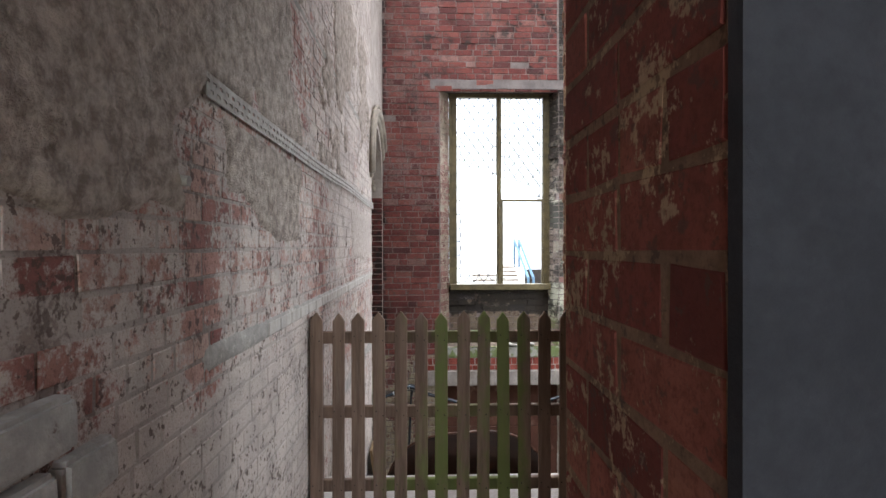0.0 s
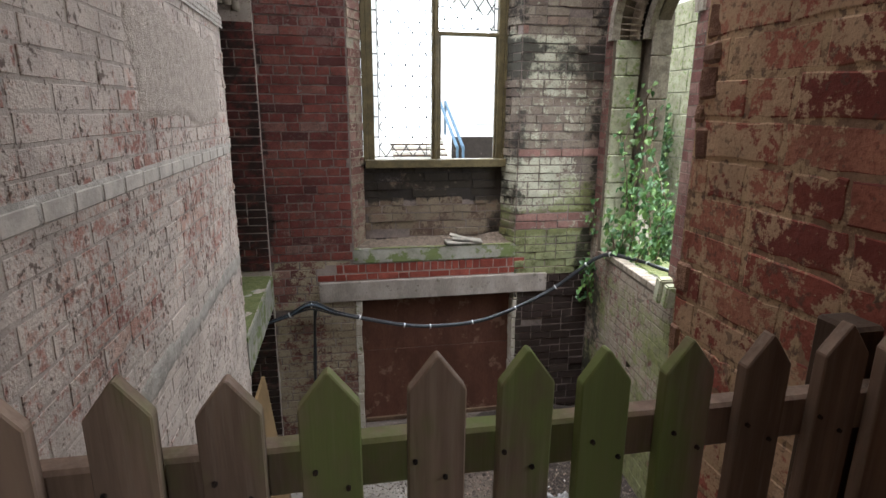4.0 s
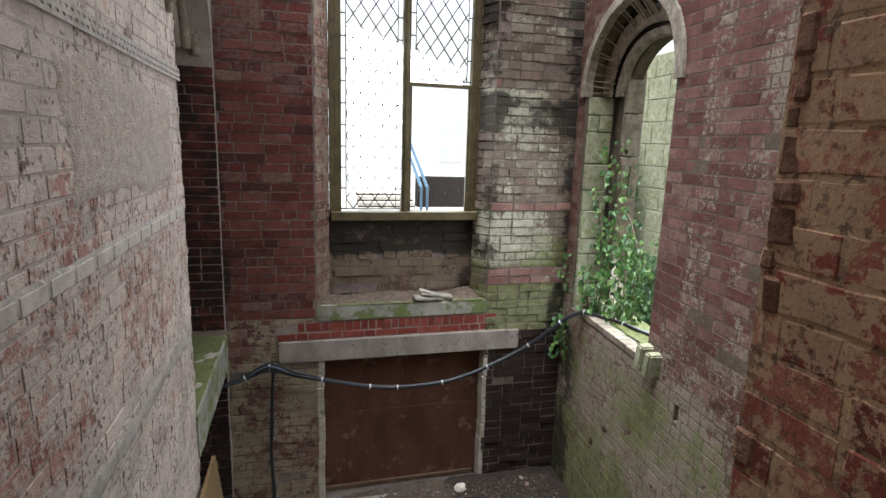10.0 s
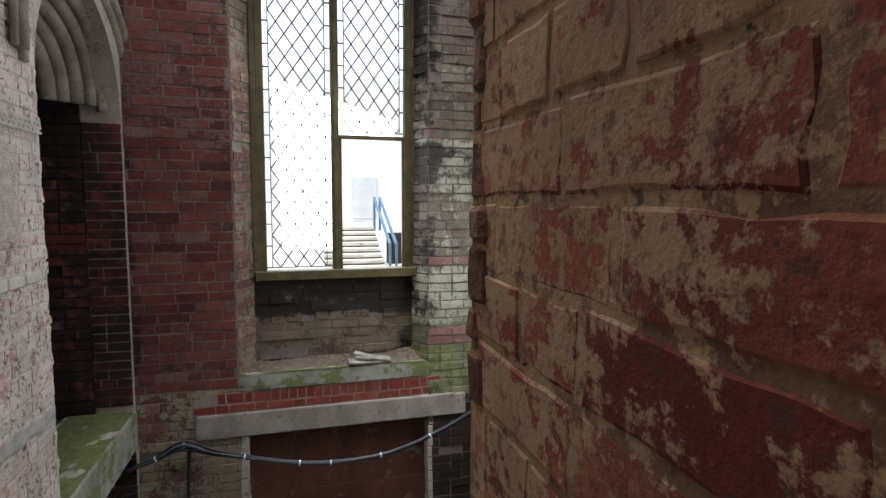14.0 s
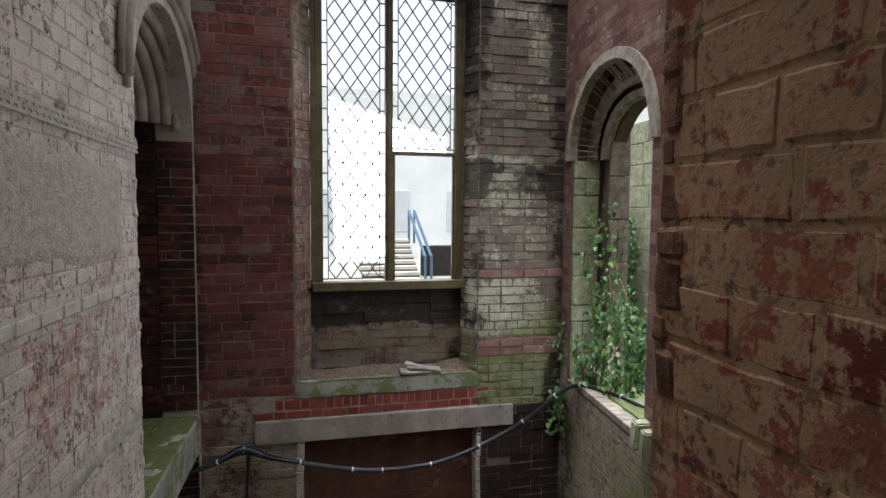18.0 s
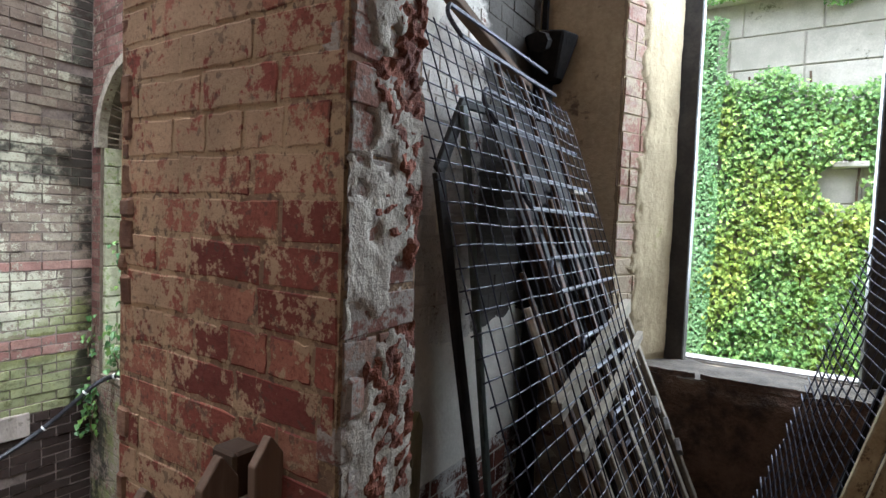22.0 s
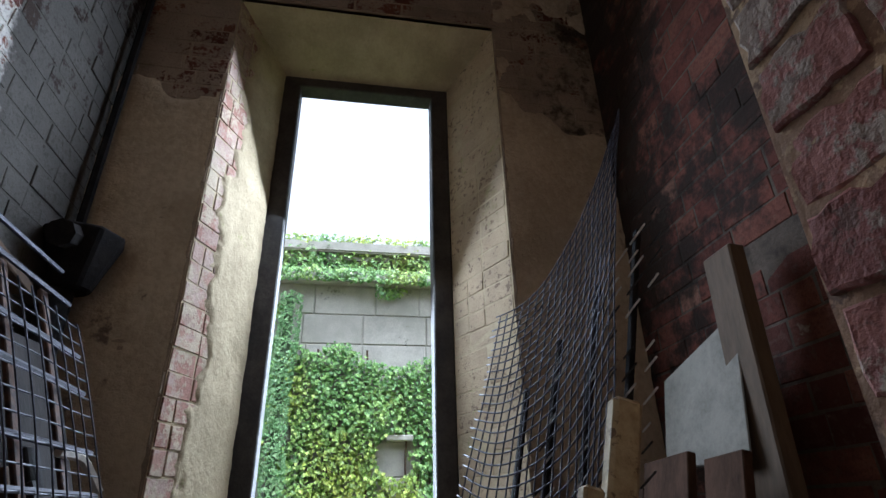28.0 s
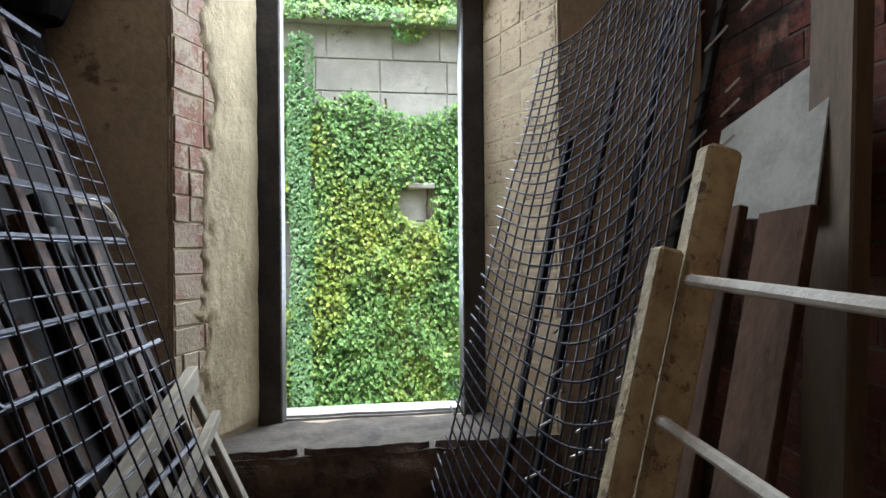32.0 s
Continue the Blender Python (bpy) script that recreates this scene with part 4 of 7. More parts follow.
def picket(x, z_top, w=0.078, lean=0.0):
    bm = bmesh.new()
    y0, y1, z0 = -0.02, 0.0, 0.06
    prof = [(-w / 2, z0), (w / 2, z0), (w / 2, z_top - 0.045), (0.002, z_top), (-0.002, z_top), (-w / 2, z_top - 0.045)]
    a = [bm.verts.new((px, y0, pz)) for px, pz in prof]
    b = [bm.verts.new((px, y1, pz)) for px, pz in prof]
    bm.faces.new(a), bm.faces.new(b[::-1])
    for i in range(6):
        bm.faces.new((a[i], b[i], b[(i + 1) % 6], a[(i + 1) % 6]))
    bmesh.ops.bevel(bm, geom=bm.edges[:], offset=0.002, segments=1, affect="EDGES")
    bmesh.ops.transform(bm, matrix=pose(x, FENCE_Y, 0, 0, lean, 0), verts=bm.verts)
    return bm


fence = empty("picket_fence")
fr = random.Random(3)
nail = plain("rusty_nail", (0.02, 0.014, 0.012), (0.05, 0.03, 0.02), 60, 0.7, 0.5)
for i in range(14):
    x = -0.618 + i * 0.1163 + fr.uniform(-0.004, 0.004)
    pk = part("picket", picket(x, 1.19 + fr.uniform(-0.006, 0.006), 0.07 + fr.uniform(-0.003, 0.003), fr.uniform(-0.5, 0.5)), fence_wood, fence)
    for z in (1.045, 0.625, 0.21):
        for dx, dz in ((-0.02, 0.012), (0.018, -0.014)):
            bm = bmesh.new()
            bmesh.ops.create_cone(bm, cap_ends=True, segments=6, radius1=0.004, radius2=0.003, depth=0.006, matrix=pose(x + dx, FENCE_Y - 0.021, z + dz, 90))
            part("nail", bm, nail, pk)
for z in (1.045, 0.625, 0.21):
    part("rail", block((1.56, 0.034, 0.067), Matrix.Translation((0.128, FENCE_Y + 0.018, z)), 0.005), fence_wood, fence)
for x in (-0.632, 0.885):
    part("post", block((0.062, 0.07, 1.16), Matrix.Translation((x, FENCE_Y + 0.071, 0.58)), 0.006), dark_wood, fence)
for z in (1.045, 0.625):
    part("bracket", block((0.05, 0.004, 0.034), Matrix.Translation((0.908, FENCE_Y - 0.006, z)), 0.001), plain("bright_zinc_bracket", (0.4, 0.39, 0.37), (0.28, 0.27, 0.25), 30, 0.5, 0.4), fence, "small zinc bracket")
tagged(fence, "weathered wooden picket fence with green algae on its pickets", "fence")

# ---- light in the openings ----
def opening_light(name, eye, target, w, h, power, colour=(0.93, 0.97, 1.0)):
    ob = new(name, bpy.data.lights.new(name, "AREA"))
    ob.data.shape, ob.data.size, ob.data.size_y, ob.data.energy, ob.data.color = "RECTANGLE", w, h, power, colour
    ob.matrix_world = look(eye, target)
    return ob


opening_light("doorway_daylight", (0.12, -2.55, 1.7), (0.12, 0, 1.5), 1.3, 3.0, 8.0)
opening_light("store_window_daylight", (3.3, 2.28, 2.4), (1.1, 2.8, 1.0), 0.7, 2.6, 19)
opening_light("far_window_daylight", (1.14, 8.5, 2.4), (0.6, 4.0, 0.6), 1.2, 2.8, 16)
opening_light("arch_window_daylight", (3.3, 7.0, 1.1), (0, 6.0, 0.1), 1.1, 2.0, 22)

# ---- long wall: plaster, bands, strip ----
def broken(u, v, seed, scale=2.2):
    q = Vector((u * scale, v * scale, seed))
    return noise.noise(q) + 0.55 * noise.noise(q * 2.7) + 0.3 * noise.noise(q * 7.1)


def step01(x, a, b):
    t = min(1.0, max(0.0, (x - a) / (b - a)))
    return t * t * (3 - 2 * t)


def plaster_low(u, v):
    """Roughcast left on the wall near the doorway; u from y = 0.75, v from z = 1.3."""
    y, z = 0.75 + u, 1.3 + v
    edge = 1.68 + 0.14 * broken(u, v, 1.0, 1.3)
    inside = min(z - edge, 1.42 + 0.12 * broken(v, u, 4.0, 1.6) - y + 0.25 * step01(z, 1.85, 2.05))
    if z > 2.06:
        inside = max(inside, (z - 2.08) + 0.03 * broken(u, v, 2, 3))
    t = step01(inside, 0.0, 0.035)
    return 0.018 * t * (1 + 0.3 * broken(u, v, 9.0, 9) + 0.32 * broken(u, v, 19.0, 42)) if t > 0 else 0


def plaster_mid(u, v):
    """A second sheet below the metal strip, ragged along its lower edge."""
    y, z = 1.78 + u, 1.3 + v
    low = 1.73 - 0.14 * step01(y, 1.85, 2.6) + 0.05 * broken(u, v, 31, 2)
    inside = min(z - low, y - 1.8 - 0.05 * broken(v, u, 33, 3), 1.99 - z, 2.85 - y + 0.12 * broken(v, u, 35, 2.2))
    t = step01(inside, 0.0, 0.03)
    return 0.012 * t * (1 + 0.3 * broken(u, v, 39.0, 9) + 0.36 * broken(u, v, 49.0, 42)) if t > 0 else 0


def plaster_high(u, v):
    y, z = 2.0 + u, 2.06 + v
    inside = min(z - 2.075 - 0.05 * broken(u, v, 51, 1.5), 6.2 - y - 0.25 * abs(broken(v, u, 53, 1.2)), -0.05 - broken(u, v, 55, 1.1))
    t = step01(inside, 0.0, 0.04)
    return 0.013 * t * (1 + 0.3 * broken(u, v, 59.0, 8) + 0.32 * broken(u, v, 69.0, 34)) if t > 0 else 0


def smooth_patch(u, v):
    """Thin smooth render beyond the fence."""
    y, z = 4.5 + u, 1.1 + v
    inside = min(z - 1.42 - 0.06 * broken(u, v, 71, 2), 1.92 + 0.06 * broken(u, v, 72, 2) - z, y - 4.72 - 0.12 * broken(v, u, 73, 2), 6.28 - y + 0.05 * broken(v, u, 74, 2))
    t = step01(inside, 0.0, 0.03)
    return 0.011 * t * (1 + 0.2 * broken(u, v, 79.0, 9)) if t > 0 else 0


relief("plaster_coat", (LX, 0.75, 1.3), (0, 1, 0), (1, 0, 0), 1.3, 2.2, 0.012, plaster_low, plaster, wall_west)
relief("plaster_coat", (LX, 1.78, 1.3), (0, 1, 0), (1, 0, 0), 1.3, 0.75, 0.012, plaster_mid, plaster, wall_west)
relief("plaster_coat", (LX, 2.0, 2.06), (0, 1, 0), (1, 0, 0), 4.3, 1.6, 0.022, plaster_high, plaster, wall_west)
relief("plaster_coat", (LX, 4.5, 1.1), (0, 1, 0), (1, 0, 0), 2.0, 0.95, 0.03, smooth_patch, plain("lime_render", (0.5, 0.415, 0.345), (0.36, 0.29, 0.235), 24, 0.95, dist=0.02, fine=70, spots=(0.2, 0.15, 0.115), spot_at=0.585), wall_west)


def cement_band(u, v):
    t = min(step01(v, 0.0, 0.012), step01(0.1 - v, 0.0, 0.012), step01(u + 0.05 * broken(u, v, 81, 6), 0.0, 0.05))
    return 0.009 * t * (1 + 0.25 * broken(u, v, 83, 12)) if t > 0 else 0


relief("cement_band", (LX, 1.62, 1.165), (0, 1, 0), (1, 0, 0), 4.88, 0.105, 0.026, cement_band, cement, wall_west)
relief("cement_band", (LX, 3.7, 0.335), (0, 1, 0), (1, 0, 0), 2.82, 0.15, 0.02, lambda u, v: (lambda t: 0.007 * t * (1 + 0.35 * broken(u, v, 86, 14)) if t > 0 else 0)(min(step01(v + 0.03 * broken(u, v, 84, 4), 0.02, 0.04), step01(0.13 + 0.03 * broken(u, v, 85, 4) - v, 0.0, 0.02))), cement, wall_west)
relief("cement_band", (LX, 2.3, 2.78), (0, 1, 0), (1, 0, 0), 4.2, 0.06, 0.03, lambda u, v: 0.012 * min(step01(v, 0, 0.015), step01(0.06 - v, 0, 0.015)), cement, wall_west)
for i in range(22):
    # pale cut stones set in the band
    y = 2.35 + i * 0.19
    part("band_stone", block((0.016, 0.176 + 0.006 * math.sin(i * 2.1), 0.062), Matrix.Translation((LX + 0.004, y, 1.212)), 0.006, 1, 0.002, i), plain("pale_band_stone", (0.5, 0.44, 0.37), (0.36, 0.31, 0.26), 9) if i == 0 else bpy.data.materials["pale_band_stone"], wall_west)

white_block = plain("whitewashed_block", (0.5, 0.46, 0.4), (0.33, 0.3, 0.26), 7, 0.95, dist=0.01, fine=45, spots=(0.16, 0.11, 0.085), spot_at=0.62)
qr = random.Random(8)
for row in range(9):
    z, y = 0.3 + row * 0.118, 0.62
    while y < 0.9 + 0.08 * (row % 2):
        w = qr.uniform(0.15, 0.24)
        part("quoin_block", block((0.05, w - 0.018, 0.1), pose(LX + 0.012 + qr.uniform(-0.004, 0.006), y + w / 2, z, 0, 0, qr.uniform(-2, 2)), 0.01, 2, 0.006, qr.uniform(0, 60), 3), white_block, wall_west)
        y += w

galv = plain("dull_galvanised_steel", (0.32, 0.31, 0.3), (0.2, 0.19, 0.18), 20, 0.55, 0.35, spots=(0.12, 0.07, 0.04), spot_at=0.64)


def perforated_strip():
    """A bent steel strip with two rows of slots, nailed along the wall."""
    verts, faces, y0, y1, z0, w = [], [], 1.62, 6.5, 2.005, 0.075
    n = 190

    def row(z, out):
        base = len(verts)
        for i in range(n + 1):
            y = y0 + (y1 - y0) * i / n
            verts.append((LX + 0.02 + out + 0.004 * math.sin(y * 3.1), y, z + 0.006 * math.sin(y * 1.7)))
        return base

    rows = [row(z0 + w * f, 0.004 * (1 - f)) for f in (0, 0.2, 0.36, 0.6, 0.76, 1)]
    for j in range(5):
        for i in range(n):
            if j in (1, 3) and (i + j // 2) % 2:
                continue
            a, b = rows[j] + i, rows[j + 1] + i
            faces.append((a, a + 1, b + 1, b))
    ob = solid("perforated_strip", verts, faces, plain("limewashed_steel_strip", (0.42, 0.37, 0.31), (0.26, 0.22, 0.18), 14, 0.8, spots=(0.12, 0.08, 0.055), spot_at=0.62))
    m = ob.modifiers.new("thickness", "SOLIDIFY")
    m.thickness = 0.003
    return tagged(ob, "slotted galvanised steel strip running along the wall", "metal strip")


perforated_strip()
stub = tagged(part("pipe_stub", tube([(LX - 0.02, 1.46, 1.74), (LX + 0.035, 1.46, 1.735)], 0.015, 12), cement), "short grey pipe stub in the plastered wall", "pipe")

# ---- arched doorway mouldings ----
def arch_points(y0, y1, zs, rise, grow, x, n=24, leg=0.0):
    """Points of a pointed arch in the plane of the long wall."""
    mid, half = (y0 + y1) / 2, (y1 - y0) / 2 + grow
    pts = []
    for i in range(n + 1):
        a = math.pi * i / n
        s = math.sin(a)
        pts.append((x, mid - half * math.cos(a), zs + (rise + grow) * (s ** 0.8)))
    if leg:
        pts = [(x, pts[0][1], zs - leg)] + pts + [(x, pts[-1][1], zs - leg)]
    return pts


doorway = empty("doorway_arch", Matrix.Translation((LX, 7.33, 2.3)))
for grow, x, r, leg in ((0.02, LX - 0.14, 0.05, 0.05), (0.09, LX - 0.06, 0.045, 0.12), (0.16, LX + 0.0, 0.04, 0.05), (0.235, LX + 0.03, 0.045, 0.0), (0.13, LX - 0.02, 0.02, 0.1), (0.2, LX + 0.025, 0.016, 0.0), (-0.02, LX - 0.22, 0.055, 0.0), (-0.08, LX - 0.3, 0.06, 0.0), (-0.14, LX - 0.38, 0.06, 0.0), (-0.2, LX - 0.46, 0.07, 0.0), (0.3, LX + 0.035, 0.02, 0.0)):
    bm = tube(arch_points(6.53, 8.12, 2.42, 0.68, grow, x, leg=leg), r, 8)
    bmesh.ops.transform(bm, matrix=doorway.matrix_world.inverted(), verts=bm.verts)
    part("arch_moulding", bm, cream_stone, doorway, smooth=True)
tagged(doorway, "weathered cream stone moulded arch over the dark doorway", "arch", kind="structure")

# ---- sill dirt, slate and cables ----
soil = plain("dark_leafy_soil", (0.07, 0.05, 0.035), (0.16, 0.12, 0.09), 25, 0.97, dist=0.01, fine=120)
dirt = relief("sill_debris", (0.21, FY + 0.0, 0.02), (1, 0, 0), (0, 0, 1), 1.79, 0.232, 0.018,
              lambda u, v: max(0.0, 0.006 + 0.13 * step01(v, 0.0, 0.3) * (0.7 + 0.5 * noise.noise((u * 2, v * 3, 1))) + 0.012 * broken(u, v, 5, 14) - 0.012) * (1 if 0.02 < u < 1.78 else 0), soil, None, (0, 1, 0))
tagged(dirt, "dark leaf litter heaped on the window sill", "debris", kind="stuff")
slate_mat = plain("grey_slate", (0.3, 0.27, 0.22), (0.17, 0.155, 0.13), 12, 0.8)
slates = empty("broken_slates", Matrix.Translation((1.42, FY + 0.05, 0.05)))
for i, (dx, dz, s) in enumerate(((0, 0, 1.0), (0.04, 0.03, 0.85), (-0.03, 0.055, 0.6))):
    part("slate", block((0.42 * s, 0.13 * s, 0.03), pose(dx, 0, dz, 4, 3 + 5 * i, 6 - 9 * i), 0.008, 1, 0.006, i, 2), slate_mat, slates)
tagged(slates, "small pile of broken pale slates lying on the sill", "slate")

cables = empty("cable_bundle", Matrix.Translation((0.5, 8.05, -0.8)))
run = [(-0.75, 8.03, -0.74), (-0.5, 8.04, -0.66), (-0.27, 8.05, -0.57), (-0.01, 8.05, -0.67), (0.49, 8.05, -0.81), (0.8, 8.04, -0.87), (1.1, 8.02, -0.885), (1.5, 8.0, -0.86), (1.82, 7.97, -0.77), (2.15, 7.93, -0.62), (2.42, 7.87, -0.45), (2.62, 7.76, -0.24), (2.76, 7.66, -0.08), (2.88, 7.56, -0.01), (3.02, 7.3, 0.0), (3.1, 6.95, 0.0), (3.2, 6.6, 0.0)]


def smooth_run(pts, n=4):
    out = []
    P = [Vector(p) for p in pts]
    for i in range(len(P) - 1):
        a, b, c, d = P[max(0, i - 1)], P[i], P[i + 1], P[min(len(P) - 1, i + 2)]
        for k in range(n):
            t = k / n
            out.append(0.5 * ((2 * b) + (c - a) * t + (2 * a - 5 * b + 4 * c - d) * t * t + (3 * b - a - 3 * c + d) * t ** 3))
    return out + [P[-1]]


blue_cable = plain("blue_grey_rubber", (0.1, 0.14, 0.18), (0.06, 0.08, 0.1), 30, 0.4, spec=0.5)
inv = cables.matrix_world.inverted()
for i in range(9):
    ph, rad = i * 0.7, 0.014 if i else 0.0
    spread = lambda t: 0.011 + 0.05 * max(0, t - 0.78) * 4
    pts = smooth_run(run)
    n = len(pts)
    off = []
    for j, q in enumerate(pts):
        t = j / n
        s = spread(t) * 1.25
        lump = 0.03 * math.exp(-((t - 0.13) / 0.05) ** 2)
        off.append(q + Vector((0, math.cos(ph + 5 * t) * (s + lump * 0.5), math.sin(ph + 5 * t) * (s if t < 0.8 else 0.012) + lump * math.sin(ph * 3) + 0.018)))
    bm = tube(off, 0.0085 if i % 3 else 0.0105, 6)
    bmesh.ops.transform(bm, matrix=inv, verts=bm.verts)
    part("cable", bm, blue_cable if i == 4 else black_cable, cables, smooth=True)
tie_white = plain("white_cable_tie", (0.7, 0.7, 0.68), (0.6, 0.6, 0.58), 10, 0.5)
pts = smooth_run(run)
for j in (4, 8, 14, 19, 23, 28, 34, 40, 46, 52, 58):
    q, d = pts[j], (pts[j + 1] - pts[j - 1]).normalized()
    bm = tube([q + Vector((0, 0, 0.018)) - d * 0.007, q + Vector((0, 0, 0.018)) + d * 0.007], 0.027, 10)
    bmesh.ops.transform(bm, matrix=inv, verts=bm.verts)
    part("cable_tie", bm, tie_white, cables)
for k in range(2):
    bm = tube(smooth_run([(-0.24 + 0.02 * k, 8.06, -0.6), (-0.25, 8.1, -0.8), (-0.27 + 0.01 * k, 8.11, -1.2), (-0.28, 8.11, -1.6), (-0.27 + 0.015 * k, 8.1, -2.0), (-0.32, 7.98, -2.12), (-0.5, 7.7, -2.14), (-0.6, 7.5, -2.14)]), 0.014, 6)
    bmesh.ops.transform(bm, matrix=inv, verts=bm.verts)
    part("hanging_cable", bm, black_cable, cables, smooth=True)
tagged(cables, "bundle of black cables tied with white clips, sagging across the wall", "cable")

# ---- right hand arched window ----
def on_east(u, z, out=0.0):
    q = RP + RU * u + Vector((-1, 0.102, 0)).normalized() * out
    return Vector((q.x, q.y, z))


arch = empty("window_arch_frame", Matrix.Translation(on_east(1.15, 2.0)))
ainv = arch.matrix_world.inverted()
old_wood = plain("bleached_old_timber", (0.3, 0.24, 0.18), (0.15, 0.11, 0.08), 9, 0.9, stretch=(1, 1, 1))


def arch_band(profile, a0=0.0, a1=math.pi, n=22, mid=1.015, zs=2.2):
    """A moulded band round the arch: profile is a loop of (half width, rise, depth)."""
    bm, rings = bmesh.new(), []
    for i in range(n + 1):
        a = a0 + (a1 - a0) * i / n
        rings.append([bm.verts.new(ainv @ (on_east(mid - h * math.cos(a), zs + r * math.sin(a) ** 0.9, d) + noise.noise_vector(Vector((a * 5, h * 9, d * 9))) * 0.006)) for h, r, d in profile])
    k = len(profile)
    for p, q in zip(rings, rings[1:]):
        for c in range(k):
            bm.faces.new((p[c], p[(c + 1) % k], q[(c + 1) % k], q[c]))
    bm.faces.new(rings[0])
    bm.faces.new(rings[-1])
    return bm


lime_rib = plain("chipped_lime_rib", (0.34, 0.295, 0.23), (0.16, 0.13, 0.1), 12, 0.95, dist=0.01, fine=60, spots=(0.12, 0.1, 0.08), spot_at=0.62)
part("outer_rib", arch_band([(0.91, 0.85, 0.0), (0.91, 0.85, 0.025), (0.8, 0.76, 0.03), (0.79, 0.75, -0.05), (0.82, 0.79, -0.05)]), lime_rib, arch, "pale chipped outer rib")
part("inner_rib", arch_band([(0.66, 0.53, -0.24), (0.57, 0.47, -0.26), (0.57, 0.46, -0.32), (0.68, 0.56, -0.32)]), lime_rib, arch, "pale chipped inner rib")
part("inner_fascia", arch_band([(0.8, 0.7, -0.16), (0.7, 0.585, -0.2), (0.69, 0.57, -0.22), (0.82, 0.72, -0.2)]), old_wood, arch, "splintered timber fascia")
# Near-black band put in for the shaded void behind the laths.
part("dark_lining", arch_band([(0.92, 0.9, -0.1), (0.72, 0.62, -0.27), (0.75, 0.66, -0.29), (0.96, 0.94, -0.12)]), dark_inner, arch, "near-black lining standing for the void behind the laths")
ar = random.Random(61)
for i in range(44):
    a = math.pi * (i + 0.5 + ar.uniform(-0.25, 0.25)) / 44
    if ar.random() < 0.16:
        continue
    b = a + ar.gauss(0, 0.02)
    p = on_east(1.015 - 0.81 * math.cos(a), 2.2 + 0.77 * math.sin(a) ** 0.9, -0.045)
    q = on_east(1.015 - 0.69 * math.cos(b), 2.2 + 0.58 * math.sin(b) ** 0.9, -0.235)
    bm = stick(p, q, ar.uniform(0.014, 0.03), 0.012, on_east(1.0, 2.2) - on_east(1.0, 2.2, 0.3) + Vector((0, 0, -0.6)), 0.002)
    bmesh.ops.transform(bm, matrix=ainv, verts=bm.verts)
    part("lath", bm, old_wood, arch)
tagged(arch, "pale plastered arch over the broken window with bare splintered laths", "window frame", kind="structure")
jamb_stone = plain("mossy_dressed_stone", (0.4, 0.39, 0.27), (0.25, 0.24, 0.16), 9, 0.95, dist=0.006, spots=(0.17, 0.21, 0.07), spot_at=0.52)
jambs = empty("window_jamb", Matrix.Translation(on_east(0.5, 0)))
jinv = jambs.matrix_world.inverted()


def jamb_block(name, u, z, depth, w, d, h, mat, seed, label="", turn=0.0):
    m = Matrix((RU, Vector((0.995, -0.1, 0)), Vector((0, 0, 1)))).transposed().to_4x4() @ Matrix.Rotation(turn, 4, "Z")
    m.translation = on_east(u, z, -depth)
    bm = block((w, d, h), m, 0.009, 1, 0.004, seed, 2)
    bmesh.ops.transform(bm, matrix=jinv, verts=bm.verts)
    return part(name, bm, mat, jambs, label)


z, i = -0.04, 0
while z < 2.18:
    hgt = (0.27, 0.33, 0.17, 0.3, 0.22)[i % 5]
    hgt = min(hgt, 2.2 - z)
    if i % 3 == 1:
        jamb_block("jamb_stone", 0.215, z + hgt / 2, 0.085, 0.07, 0.11, hgt - 0.008, jamb_stone, i)
        jamb_block("jamb_stone", 0.22, z + hgt / 2, 0.215, 0.08, 0.14, hgt - 0.008, jamb_stone, i + 30)
    else:
        jamb_block("jamb_stone", 0.218, z + hgt / 2, 0.155, 0.075 + 0.01 * (i % 2), 0.255, hgt - 0.008, jamb_stone, i)
    z += hgt
    i += 1
for k in range(6):
    jamb_block("inner_frame_stone", 0.455, 0.14 + 0.42 * k, 0.4, 0.05, 0.2, 0.41, lime_rib, 60 + k, "pale lit stone of the inner frame")
    jamb_block("inner_frame_stone", 1.665, 0.14 + 0.42 * k, 0.4, 0.05, 0.2, 0.41, jamb_stone, 70 + k)
jamb_block("frame_base", 0.47, 0.035, 0.28, 0.36, 0.22, 0.16, jamb_stone, 80, "mossy rounded base block")
tagged(jambs, "green stained stone jamb and frame of the arched window", "window jamb", kind="structure")
ledge = empty("window_ledge", Matrix.Translation(on_east(1.15, -0.05)))
linv = ledge.matrix_world.inverted()
m = Matrix((RU, Vector((0.995, -0.1, 0)), Vector((0, 0, 1)))).transposed().to_4x4()
m.translation = on_east(1.15, -0.035, -0.3)
part("ledge_slab", (lambda b: (bmesh.ops.transform(b, matrix=linv, verts=b.verts), b)[1])(block((1.3, 0.42, 0.05), m, 0.01, 1, 0.004, 2, 4)), stone_moss, ledge)
for i in range(12):
    m.translation = on_east(0.555 + i * 0.108, -0.03, -0.045)
    part("coping_brick", (lambda b: (bmesh.ops.transform(b, matrix=linv, verts=b.verts), b)[1])(block((0.1, 0.11, 0.06), m, 0.005, 1, 0.002, i)), cream_stone, ledge)
mossy = relief("moss_cover", linv @ on_east(0.55, -0.008, -0.14), RU, (0, 0, 1), 1.1, 0.34, 0.02, lambda a, b: max(0.0, 0.016 * (noise.noise((a * 4, b * 4, 2.0)) + 0.5 * noise.noise((a * 15, b * 15, 6.0)) + 0.75)), moss, ledge, Vector((0.995, -0.1, 0)))
